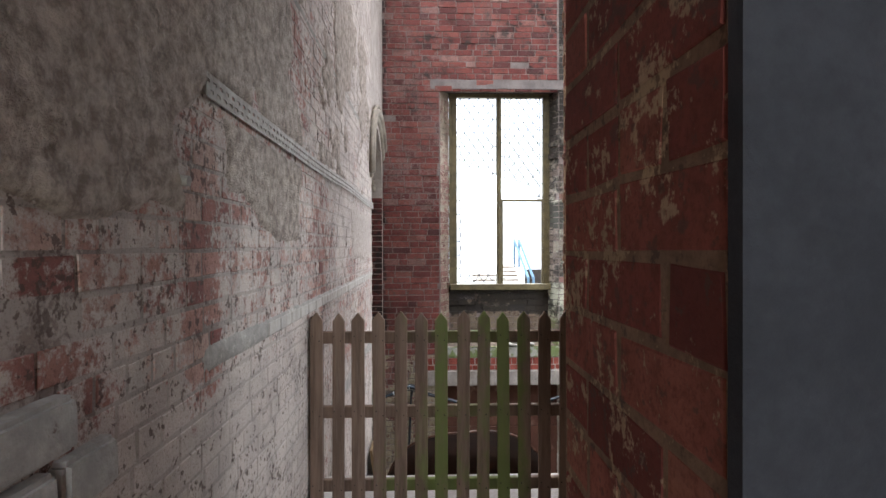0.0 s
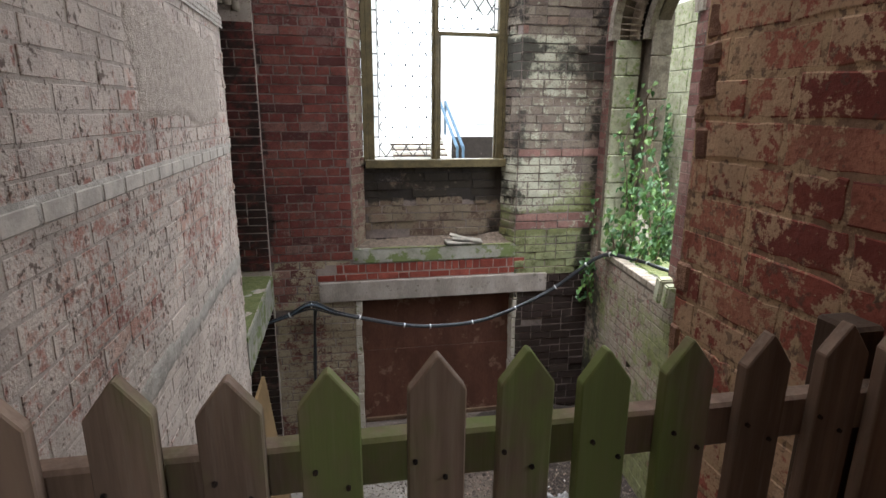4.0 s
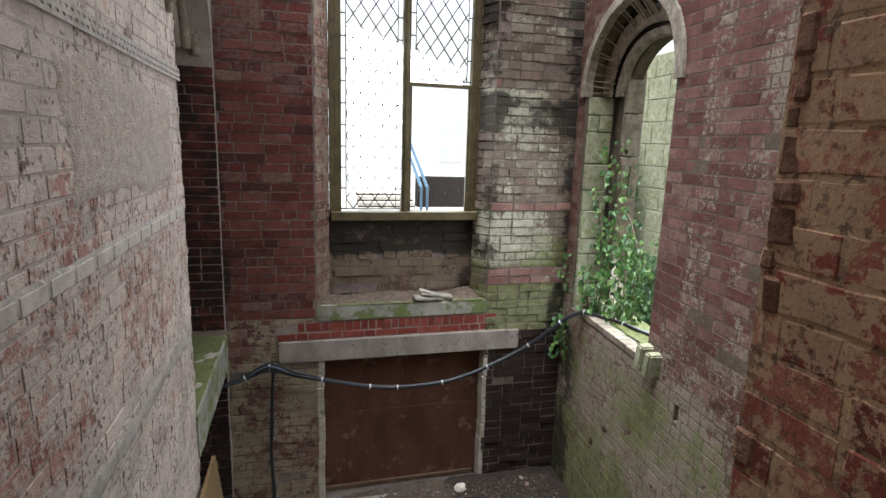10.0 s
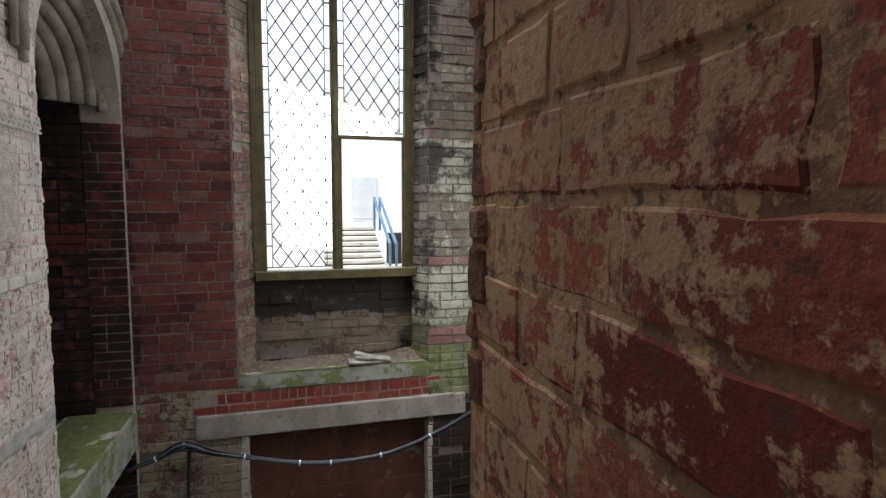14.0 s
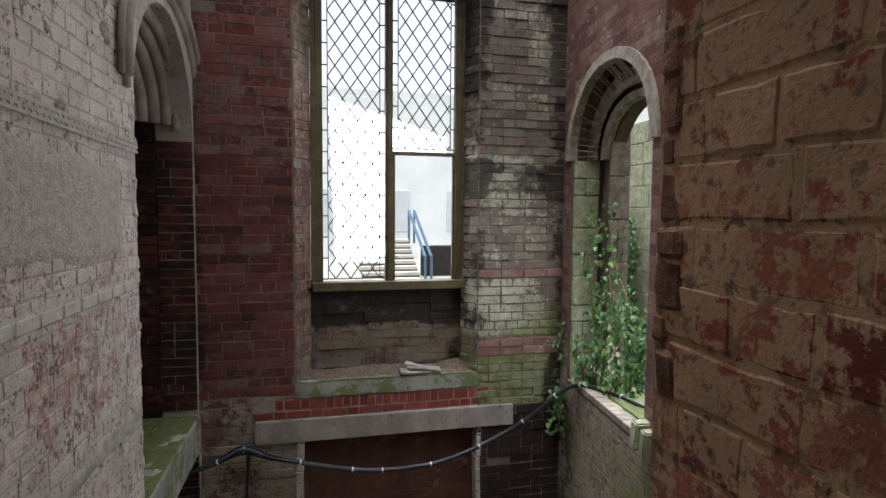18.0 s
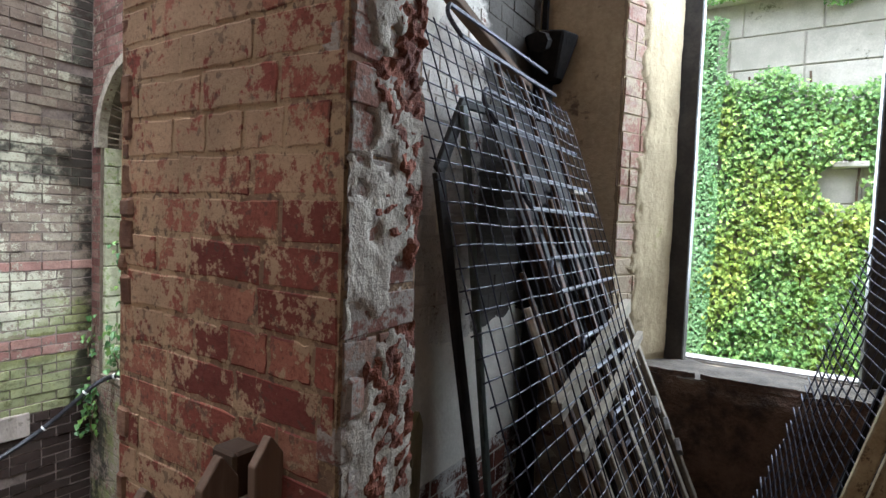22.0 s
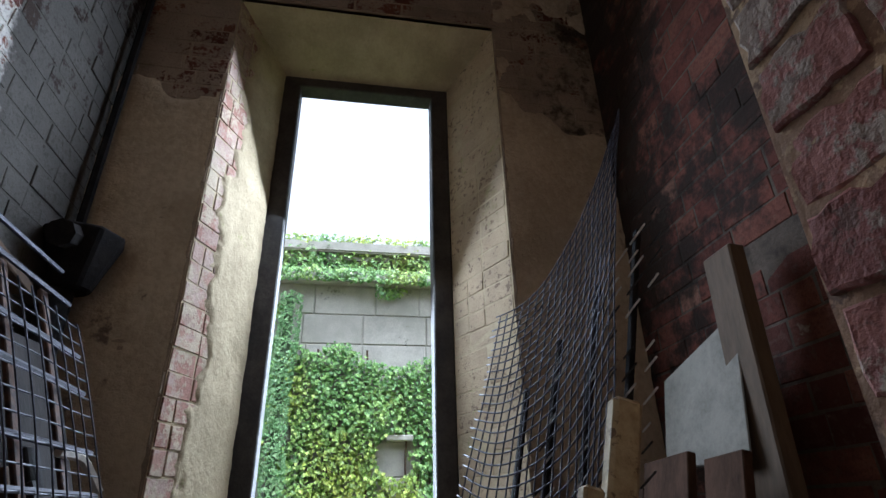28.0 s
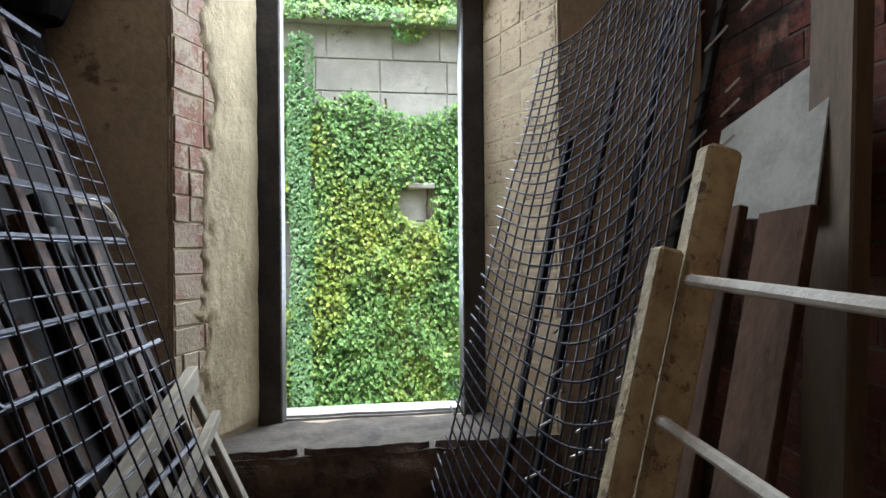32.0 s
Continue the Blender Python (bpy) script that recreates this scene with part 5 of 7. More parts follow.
tagged(ledge, "mossy ledge with brick coping below the arched window", "ledge", kind="structure")
for u, z, s in ((1.86, 0.06, 1.0), (1.99, 0.05, 0.9)):
    m.translation = on_east(u, z - 0.02, 0.03)
    tagged(part("corbel_stone", block((0.085 * s, 0.16, 0.22 * s), m @ pose(0, 0, 0, 0, 8, 0), 0.012, 2, 0.004, u), jamb_stone), "small broken stone corbel left in the brick wall", "stone", "corbel stones", kind="structure")


# ---- ivy ----
k = Mat("ivy_leaf", 0.45, 0, 0.4)
c = k.mix(k.span(k.noise(1.0, 3, 0.6, (1, 1, 0.45), offset=7), 0.42, 0.6), k.ramp(k.piece(), (0.0, (0.09, 0.2, 0.055)), (0.5, (0.18, 0.35, 0.085)), (1.0, (0.3, 0.48, 0.13))), k.ramp(k.piece(), (0.0, (0.15, 0.23, 0.035)), (0.5, (0.32, 0.44, 0.06)), (1.0, (0.54, 0.58, 0.11))))
ivy_mat = k.done(c)
ivy_mat.node_tree.nodes["Principled BSDF"].inputs["Transmission Weight"].default_value = 0.0


def leaves(name, spots, size, parent, r, mat=None):
    """Many small pointed leaves, each tilted its own way: spots are (place, outward)."""
    verts, faces = [], []
    for p, n in spots:
        n = (Vector(n) + Vector((r.gauss(0, 0.3), r.gauss(0, 0.3), r.gauss(0, 0.25) + 0.3))).normalized()
        d = Vector((r.gauss(0, 0.5), r.gauss(0, 0.5), -1))
        d = (d - n * d.dot(n)).normalized()
        s = n.cross(d)
        k, i = size * r.uniform(0.6, 1.35), len(verts)
        for a, b, h in ((0, -0.4, 0), (0.5, -0.25, 0.12), (0.32, 0.2, 0.1), (0, 0.6, -0.05), (-0.32, 0.2, 0.1), (-0.5, -0.25, 0.12)):
            verts.append(Vector(p) + s * (a * k) + d * (b * k) + n * (h * k))
        faces.extend([(i, i + 1, i + 2, i + 3), (i, i + 3, i + 4, i + 5)])
    ob = solid(name, verts, faces, mat or ivy_mat, parent)
    ob["kind"] = "stuff"
    return ob


lr = random.Random(12)
ivy = empty("window_ivy", Matrix.Translation(on_east(0.75, -0.1, -0.3)))
iinv = ivy.matrix_world.inverted()
spots = []
for s in range(16):
    u, z, out = lr.uniform(0.45, 1.0), lr.uniform(-0.2, 0.0), -0.28 + lr.uniform(-0.1, 0.25)
    if s > 11:
        u, z, out = lr.uniform(0.05, 0.5), lr.uniform(-0.9, 0.2), 0.05
    stem, top = [], lr.uniform(0.6, 2.1) if s < 9 else lr.uniform(0.2, 0.7)
    n = int(top / 0.035)
    for i in range(n):
        stem.append(on_east(u, z, out))
        z += 0.035
        u += lr.gauss(0, 0.018)
        out = min(0.1, out + lr.gauss(0, 0.012))
        for _ in range(2 if z < 0.9 else 1):
            spots.append((iinv @ (on_east(u, z, out) + Vector((lr.gauss(0, 0.05), lr.gauss(0, 0.05), lr.gauss(0, 0.03)))), (-1, -0.4, 0.3)))
    if len(stem) > 2:
        bm = tube(stem[::3], 0.006, 4)
        bmesh.ops.transform(bm, matrix=iinv, verts=bm.verts)
        part("stem", bm, dark_wood, ivy)
# Darker copy of the ivy leaf, with shade put into its colour.
k = Mat("shaded_ivy_leaf", 0.45, 0, 0.4)
dark_ivy = k.done(k.ramp(k.piece(), (0.0, (0.025, 0.07, 0.018)), (0.5, (0.05, 0.115, 0.025)), (1.0, (0.11, 0.18, 0.035))))
leaves("leaf_clumps", spots, 0.058, ivy, lr, dark_ivy)
tagged(ivy, "green ivy climbing in through the arched window", "ivy")

# ---- outdoors ----
garden_stone = plain("weathered_ashlar", (0.62, 0.59, 0.52), (0.42, 0.4, 0.34), 2.2, 0.95, spots=(0.14, 0.14, 0.1), spot_at=0.62)
garden_wall = tagged(wall("garden_wall", (7.05, 6.5), (0, -1), 9.0, -2.6, 4.62, 0.5, garden_stone, (), "tall ashlar wall outside overgrown with ivy"), "tall pale ashlar wall outside, overgrown with ivy", "wall", kind="structure")
gr = random.Random(4)
for row in range(14):
    z, y = 4.1 - row * 0.36, 4.4 - gr.uniform(0, 0.3)
    while y > 0.0:
        w = gr.uniform(0.45, 0.8)
        part("ashlar_block", block((0.03, w - 0.012, 0.35), Matrix.Translation((7.04 + gr.uniform(0, 0.008), y - w / 2, z - 0.18)), 0.008, 1, 0.003, row), garden_stone, garden_wall)
        y -= w
for z0, z1, x0 in ((4.12, 4.24, 6.9), (4.5, 4.64, 6.88), (4.4, 4.5, 6.96)):
    part("cornice", block((7.1 - x0, 9.0, z1 - z0), Matrix.Translation(((7.1 + x0) / 2, 2.0, (z0 + z1) / 2)), 0.02, 2), garden_stone, garden_wall)
part("downpipe", tube([(6.93, 3.02, -2.5), (6.93, 3.02, 3.9)], 0.05, 10), plain("mossy_grey_pipe", (0.17, 0.22, 0.15), (0.1, 0.15, 0.07), 3, 0.7), garden_wall, "pale drain pipe")
part("ledge_stone", block((0.12, 0.3, 0.06), Matrix.Translation((6.98, 1.72, 2.33)), 0.01), garden_stone, garden_wall)
wall_ivy = empty("wall_ivy", Matrix.Translation((7.0, 2.3, -2.5)))
winv = wall_ivy.matrix_world.inverted()
spots = []
while len(spots) < 54000:
    y, z = lr.uniform(0.3, 4.3), lr.uniform(-0.9, 4.75)
    d = noise.noise((y * 1.1, z * 0.8, 2.0)) + 0.5 * noise.noise((y * 3.1, z * 2.6, 5.0))
    bare = 0.0
    if 3.1 < z < 4.12:
        bare = 1.15 * step01(z, 2.95, 3.6) + 0.6 * noise.noise((y * 1.9, z * 0.7, 3))
    if z >= 4.24:
        bare = 0.35
    if (y - 1.75) ** 2 + (z - 2.15) ** 2 < 0.05 or (y - 3.0) ** 2 + (z - 2.35) ** 2 < 0.02:
        bare = 0.9
    if 4.08 < z < 4.25:
        bare = -0.3
    if d + 0.6 < bare + lr.uniform(-0.1, 0.1):
        continue
    spots.append((winv @ Vector((7.0 - abs(lr.gauss(0, 0.05)) - (0.12 if 4.08 < z < 4.25 else 0) - 0.12 * max(0, noise.noise((y * 2.3, z * 2.3, 9))), y, z)), (-1, 0, 0.2)))
for k in range(8):
    leaves("leaf_clump", [q for q in spots if k <= (q[0].y + 2.0) / 0.5 < k + 1], 0.039, wall_ivy, lr)
pipe_spots = []
for k in range(3600):
    a, z = lr.uniform(1.6, 4.7), lr.uniform(-0.9, 3.95)
    pipe_spots.append((winv @ Vector((6.93 + 0.085 * math.cos(a), 3.02 + 0.12 * math.sin(a) + 0.02 * math.sin(z * 3), z)), (-1, 0.2, 0.4)))
k = Mat("young_ivy_leaf", 0.4, 0, 0.45)
leaves("pipe_leaf_clump", pipe_spots, 0.036, wall_ivy, lr, k.done(k.ramp(k.piece(), (0.0, (0.16, 0.32, 0.12)), (0.5, (0.24, 0.44, 0.17)), (1.0, (0.38, 0.56, 0.26)))))
for k in range(12):
    y, z = lr.uniform(0.4, 4.2), -0.9
    pts = []
    while z < lr.uniform(2.2, 4.4):
        pts.append(winv @ Vector((6.985, y, z)))
        y, z = y + lr.gauss(0, 0.05), z + 0.2
    part("stem", tube(pts, 0.012, 5), dark_wood, wall_ivy)
tagged(wall_ivy, "dense green and yellow ivy covering the garden wall", "ivy")

court = tagged(wall("court_wall", (5.3, 13), (0, -1), 9, -2.6, 3.1, 0.4, garden_stone, (), "mossy ashlar wall outside the arched window"), "mossy ashlar wall outside the arched window", "wall", kind="structure")
for row in range(16):
    z, y = 3.1 - row * 0.33, 12.0 - gr.uniform(0, 0.3)
    while y > 6.6:
        w = gr.uniform(0.4, 0.7)
        part("ashlar_block", block((0.03, w - 0.012, 0.32), Matrix.Translation((5.29, y - w / 2, z - 0.165)), 0.008), jamb_stone, court)
        y -= w
court_ivy = empty("court_ivy", Matrix.Translation((4.8, 10, -2.5)))
cinv = court_ivy.matrix_world.inverted()
spots = []
while len(spots) < 9000:
    y, z = lr.uniform(7.5, 12.5), lr.uniform(-1.5, 2.6)
    if noise.noise((y * 0.9, z * 0.9, 7.0)) + 0.35 < (z + 0.4) * 0.3:
        continue
    spots.append((cinv @ Vector((5.15 - abs(lr.gauss(0, 0.12)), y, z)), (-1, -0.3, 0.3)))
leaves("leaf_clumps", spots, 0.07, court_ivy, lr, dark_ivy)
tagged(court_ivy, "green ivy and shrubs against the outside wall", "ivy")

pale_render = plain("pale_render", (0.78, 0.78, 0.76), (0.7, 0.7, 0.68), 0.8, 0.9)
house = empty("garden_building", Matrix.Translation((4, 27, -2.6)))
hinv = house.matrix_world.inverted()


def hp(name, size, at, mat, label=""):
    bm = block(size, Matrix.Translation(at), 0.02)
    bmesh.ops.transform(bm, matrix=hinv, verts=bm.verts)
    return part(name, bm, mat, house, label)


hp("wall", (26, 4, 9.0), (4, 27, 1.9), pale_render)
hp("roof", (26, 4, 0.3), (4, 27.02, 6.55), pale_render)
for x in (-4, -1.5, 1.0, 3.6, 6.2, 8.8):
    hp("window", (1.0, 0.1, 1.7), (x, 24.97, 1.8), plain("pale_window_blind", (0.6, 0.61, 0.62), (0.52, 0.53, 0.54), 2) if x < -3 else bpy.data.materials["pale_window_blind"])
tagged(house, "pale rendered building far across the garden", "building")
terrace = slab("terrace", -8, 10.2, -2.6, 14, 60, -0.12, plain("pale_gravel", (0.46, 0.44, 0.4), (0.36, 0.34, 0.3), 3, 0.95, spots=(0.3, 0.38, 0.1), spot_at=0.56), "pale gravel terrace with patches of grass", "ground")
steps = empty("garden_steps", Matrix.Translation((2.4, 17, -0.12)))
sinv = steps.matrix_world.inverted()
for i in range(8):
    bm = block((1.5, 0.34, 0.14), Matrix.Translation((2.25, 16.6 + i * 0.28, -0.05 + i * 0.13)), 0.012)
    bmesh.ops.transform(bm, matrix=sinv, verts=bm.verts)
    tread = part("step", bm, garden_stone, steps)
    # Dark strip painted in as the shade on each riser.
    bm = block((1.5, 0.02, 0.06), Matrix.Translation((2.25, 16.42 + i * 0.28, -0.1 + i * 0.13)), 0)
    bmesh.ops.transform(bm, matrix=sinv, verts=bm.verts)
    part("riser", bm, dark_wood, tread, "dark strip put in for the shaded riser")
blue_paint = plain("blue_grey_painted_steel", (0.1, 0.17, 0.24), (0.07, 0.12, 0.17), 10, 0.5)
for dx in (0.0, 0.16):
    bm = tube([(3.12 + dx, 16.5, 0.55), (3.05 + dx, 18.7, 1.75)], 0.045, 6)
    add(bm, tube([(3.12 + dx, 16.5, -0.1), (3.12 + dx, 16.5, 0.6)], 0.035, 6))
    add(bm, tube([(3.05 + dx, 18.7, 0.8), (3.05 + dx, 18.7, 1.75)], 0.035, 6))
    bmesh.ops.transform(bm, matrix=sinv, verts=bm.verts)
    part("handrail", bm, blue_paint, steps, "blue-grey painted handrail")
tagged(steps, "stone garden steps with a blue-grey handrail", "steps")
slab("garden_low_wall", 3.35, 18.0, -0.12, 9, 18.4, 0.75, m_far, "low brick garden wall beside the steps", "wall", kind="structure")

# ---- lower room: floor, debris, things ----
k = Mat("basement_floor", 0.95, 0, 0.2)
n1, n2, n3 = k.noise(1.6, 6, 0.65), k.noise(14, 5, 0.7), k.noise(80, 3, 0.7)
c = k.mix(k.span(n1, 0.35, 0.65), (0.24, 0.215, 0.183), (0.155, 0.135, 0.112))
c = k.mix(k.math("MULTIPLY", k.span(n2, 0.5, 0.72), 0.5), c, (0.13, 0.11, 0.09))
gm = k.zones(k.math("ADD", k.noise(2.6, 5, 0.7, offset=2), k.math("MULTIPLY", k.math("SUBTRACT", n2, 0.5), 0.8)), [(0.3, ("y", 6.9, 6.2), ("x", -0.5, 0.0), ("x", 1.0, 0.6)), (-0.5, ("x", 0.8, 1.2)), (-0.22, ("y", 6.6, 7.2))])
c = k.mix(k.math("MULTIPLY", k.span(gm, 0.5, 0.72), 0.75), c, (0.14, 0.19, 0.05))
dz = k.zones(k.math("ADD", k.noise(3.1, 6, 0.7, offset=12), k.math("MULTIPLY", k.math("SUBTRACT", n2, 0.5), 0.7)), [(0.45, ("x", 0.5, 1.15)), (0.25, ("y", 6.8, 7.5), ("x", 0.0, 0.6))])
c = k.mix(k.math("MULTIPLY", k.span(dz, 0.6, 0.85), 0.8), c, (0.11, 0.085, 0.065))
basement = k.done(c, k.math("ADD", n2, n3), 0.006, 0.7)
bpy.data.objects["floor_lower"].data.materials[0] = basement
k = Mat("dark_mulch", 0.97, 0, 0.15)
n1, n2 = k.noise(22, 5, 0.7), k.noise(110, 4, 0.7)
c = k.mix(k.span(k.math("ADD", k.math("MULTIPLY", n1, 0.6), k.math("MULTIPLY", n2, 0.4)), 0.38, 0.62), (0.042, 0.031, 0.024), (0.13, 0.1, 0.078))
# Blacker towards the side wall and the far corner.
blacker = k.zones(k.noise(2.4, 5, 0.7, offset=3), [(0.4, ("x", 1.3, 2.1)), (0.2, ("y", 6.6, 7.3), ("x", 1.4, 2.0))])
c = k.mix(k.math("MULTIPLY", k.span(blacker, 0.52, 0.75), 0.85), c, (0.022, 0.017, 0.014))
mulch = k.done(c, k.math("ADD", n1, n2), 0.012, 0.8)


def mound(u, v):
    x, y = 0.2 + u, 4.0 + v
    edge = x - (0.95 - 0.5 * step01(y, 6.6, 7.6)) - 0.15 * broken(u, v, 91, 1.2)
    t = step01(edge, -0.05, 0.7)
    return max(0.0, t * (0.05 + 0.03 * broken(u, v, 93, 2.0)) + (0.014 * broken(u, v, 95, 9) if t > 0.01 else 0))


heap = tagged(relief("debris_heap", (0.2, 4.0, FLOOR_LOW), (1, 0, 0), (0, 0, 1), 2.75, 4.15, 0.035, mound, mulch, None, (0, 1, 0), lift=0.002), "dark heap of leaf mould and rubble on the basement floor", "debris", kind="stuff")
dr = random.Random(21)


def chips(name, count, place, size, mat, label, category, flat=0.5):
    verts, faces = [], []
    for _ in range(count):
        x, y, z = place()
        s, i = size * dr.uniform(0.4, 1.6), len(verts)
        m = Euler((dr.uniform(0, 6), dr.uniform(-0.5, 0.5), dr.uniform(0, 6))).to_matrix()
        for a, b, cc in ((-1, -0.7, -flat), (1, -0.8, -flat), (0.9, 0.8, -flat), (-0.8, 0.9, -flat), (-0.6, -0.5, flat), (0.7, -0.4, flat), (0.5, 0.6, flat), (-0.5, 0.5, flat)):
            verts.append(Vector((x, y, z)) + m @ Vector((a, b, cc)) * s * 0.5)
        faces.extend(tuple(i + q for q in f) for f in ((3, 2, 1, 0), (4, 5, 6, 7), (0, 1, 5, 4), (1, 2, 6, 5), (2, 3, 7, 6), (3, 0, 4, 7)))
    return tagged(solid(name, verts, faces, mat), label, category, kind="stuff")


def in_heap():
    while True:
        x, y = dr.uniform(0.4, 2.75), dr.uniform(4.3, 8.0)
        h = mound(x - 0.2, y - 4.0)
        if h > 0.008:
            return x, y, FLOOR_LOW + h + 0.004


def on_floor():
    return dr.uniform(-0.6, 1.2), dr.uniform(4.6, 8.0), FLOOR_LOW + 0.006


k = Mat("mixed_rubble", 0.95)
rubble = k.done(k.ramp(k.piece(), (0.0, (0.028, 0.021, 0.016)), (0.6, (0.07, 0.052, 0.04)), (0.84, (0.15, 0.12, 0.095)), (0.93, (0.24, 0.16, 0.12)), (1.0, (0.55, 0.52, 0.47))), k.noise(60), 0.003)
chips("rubble", 9500, in_heap, 0.014, rubble, "small stones, mortar and brick crumbs in the leaf mould", "rubble")
chips("rubble", 260, in_heap, 0.036, rubble, "broken stones and lumps of mortar lying on the debris", "rubble")
chips("rubble", 900, on_floor, 0.013, rubble, "scattered crumbs on the concrete floor", "rubble")


def on_fringe():
    y = dr.uniform(4.6, 7.95)
    return 0.95 - 0.5 * step01(y, 6.6, 7.6) - abs(dr.gauss(0, 0.28)) + 0.12, y, FLOOR_LOW + 0.004


chips("rubble", 3800, on_fringe, 0.011, rubble, "crumbs of leaf mould and grit spread over the concrete", "rubble")


def twigs(count, place, length, mat, label):
    bm = bmesh.new()
    for _ in range(count):
        x, y, z = place()
        a, l = dr.uniform(0, 6.28), length * dr.uniform(0.4, 1.5)
        p = Vector((x, y, z + 0.008))
        pts = [p, p + Vector((math.cos(a) * l * 0.5, math.sin(a) * l * 0.5, dr.uniform(0, 0.02))), p + Vector((math.cos(a + dr.gauss(0, 0.2)) * l, math.sin(a + dr.gauss(0, 0.2)) * l, dr.uniform(0, 0.015)))]
        tube(pts, dr.uniform(0.0009, 0.0028), 3, bm)
    return tagged(part("twigs", bm, mat), label, "twigs", kind="stuff")


twigs(2600, in_heap, 0.11, plain("dry_twig", (0.05, 0.037, 0.028), (0.13, 0.1, 0.075), 30, 0.9), "dry twigs and stalks over the leaf mould")


def nest():
    cx, cy = dr.choice(((-0.2, 7.4), (0.2, 7.0), (0.4, 7.2), (-0.35, 7.6), (0.1, 6.5), (0.6, 5.9)))
    return cx + dr.gauss(0, 0.1), cy + dr.gauss(0, 0.08), FLOOR_LOW + 0.004


twigs(320, nest, 0.08, bpy.data.materials["dry_twig"], "small nests of fallen twigs on the concrete")


def crumple(name, at, size, mat, label, category, seed, sub=4, rough=0.35):
    bm = bmesh.new()
    bmesh.ops.create_icosphere(bm, subdivisions=sub, radius=1)
    for v in bm.verts:
        q = v.co * 1.9 + Vector((seed, seed * 0.3, 0))
        f = 1 + rough * (noise.noise(q) + 0.6 * abs(noise.noise(q * 2.3)) + 0.35 * noise.noise(q * 5.1))
        v.co = Vector((v.co.x * size[0], v.co.y * size[1], v.co.z * size[2])) * f
        if v.co.z < -size[2] * 0.55:
            v.co.z = -size[2] * 0.55
    low = min(v.co.z for v in bm.verts)
    bmesh.ops.transform(bm, matrix=Matrix.Translation((at[0], at[1], at[2] - low)), verts=bm.verts)
    return tagged(part(name, bm, mat, smooth=True), label, category)


sack_mat = plain("white_woven_plastic", (0.56, 0.54, 0.53), (0.36, 0.34, 0.33), 14, 0.5, dist=0.006, fine=200, spots=(0.2, 0.18, 0.16), spot_at=0.66)


def slumped_sack(at, size, turn):
    """A half-full sack: a flat, creased bag that narrows to a tied, folded neck lying to one side."""
    bm = bmesh.new()
    bmesh.ops.create_uvsphere(bm, u_segments=56, v_segments=36, radius=1)
    for v in bm.verts:
        a, z = math.atan2(v.co.y, v.co.x), v.co.z
        fold = 0.3 * max(0, z) * math.sin(a * 9 + 2.2 * noise.noise((a, z, 1))) + 0.07 * noise.noise((a * 1.7, z * 2.5, 4)) + 0.04 * abs(noise.noise((a * 4, z * 5, 8)))
        flat = (1 - 0.55 * max(0, z) ** 1.5 + 0.12 * max(0, -z)) * (1 + fold)
        v.co = Vector((v.co.x * size[0] * flat * (1.1 + 0.12 * math.cos(2 * a)), v.co.y * size[1] * flat, size[2] * (z * (0.85 if z < 0 else 1.12) + 0.05 * math.sin(a * 2 + 1))))
        v.co += Vector((0.12, -0.05, 0)) * size[2] * max(0, z) ** 2
        v.co.z = max(v.co.z, -0.58 * size[2])
    low = min(v.co.z for v in bm.verts)
    bmesh.ops.transform(bm, matrix=pose(at[0], at[1], at[2] - low, 0, 0, turn), verts=bm.verts)
    return part("sack", bm, sack_mat, smooth=True)


sack = tagged(slumped_sack((-0.15, 6.3, FLOOR_LOW), (0.165, 0.15, 0.2), 30), "half-full white woven plastic sack slumped on the floor", "sack")
bm = bmesh.new()
for k in range(7):
    a = k * 0.9
    tube([(-0.135, 6.295, -1.9), (-0.135 + 0.03 * math.cos(a), 6.295 + 0.03 * math.sin(a), -1.855), (-0.135 + 0.075 * math.cos(a), 6.295 + 0.07 * math.sin(a), -1.84 + 0.015 * math.sin(a * 3))], lambda t: 0.016 + 0.012 * t, 5, bm)
part("gathered_neck", bm, sack_mat, sack, smooth=True)
film_mat = plain("dirty_clear_film", (0.22, 0.21, 0.2), (0.09, 0.085, 0.08), 20, 0.4, dist=0.004)
def film_scrap(name, at, size, turn, mat, label, category, seed, group=""):
    """A torn, crinkled scrap of thin sheet lying in folds."""
    nx, ny, verts, faces = 26, 14, [], []
    m = pose(at[0], at[1], at[2], 0, 0, turn)
    for j in range(ny + 1):
        for i in range(nx + 1):
            u, v = i / nx - 0.5, j / ny - 0.5
            edge = 1 + 0.3 * noise.noise((u * 5, v * 5, seed))
            z = 0.05 * abs(noise.noise((u * 6 + seed, v * 5, 2))) + 0.03 * abs(noise.noise((u * 15 + seed, v * 13, 5))) + 0.004
            verts.append(m @ Vector((u * size[0] * edge + 0.02 * noise.noise((v * 9, u, seed)), v * size[1] * edge * (1 - 0.6 * abs(u) + 0.3 * noise.noise((u * 4, 3, seed))), z * size[2])))
    for j in range(ny):
        for i in range(nx):
            a = j * (nx + 1) + i
            faces.append((a, a + 1, a + nx + 2, a + nx + 1))
    ob = solid(name, verts, faces, mat, None, smooth=True)
    mod = ob.modifiers.new("thickness", "SOLIDIFY")
    mod.thickness = 0.002
    return tagged(ob, label, category, group)


film_scrap("plastic_film", (2.0, 6.42, FLOOR_LOW + 0.055), (0.34, 0.22, 1.6), 35, film_mat, "crumpled grey plastic film on the debris", "plastic", 3.0, "plastic film scraps")
film_scrap("plastic_film", (2.07, 6.16, FLOOR_LOW + 0.055), (0.36, 0.12, 1.2), -28, film_mat, "torn strip of grey plastic film on the debris", "plastic", 8.0, "plastic film scraps")
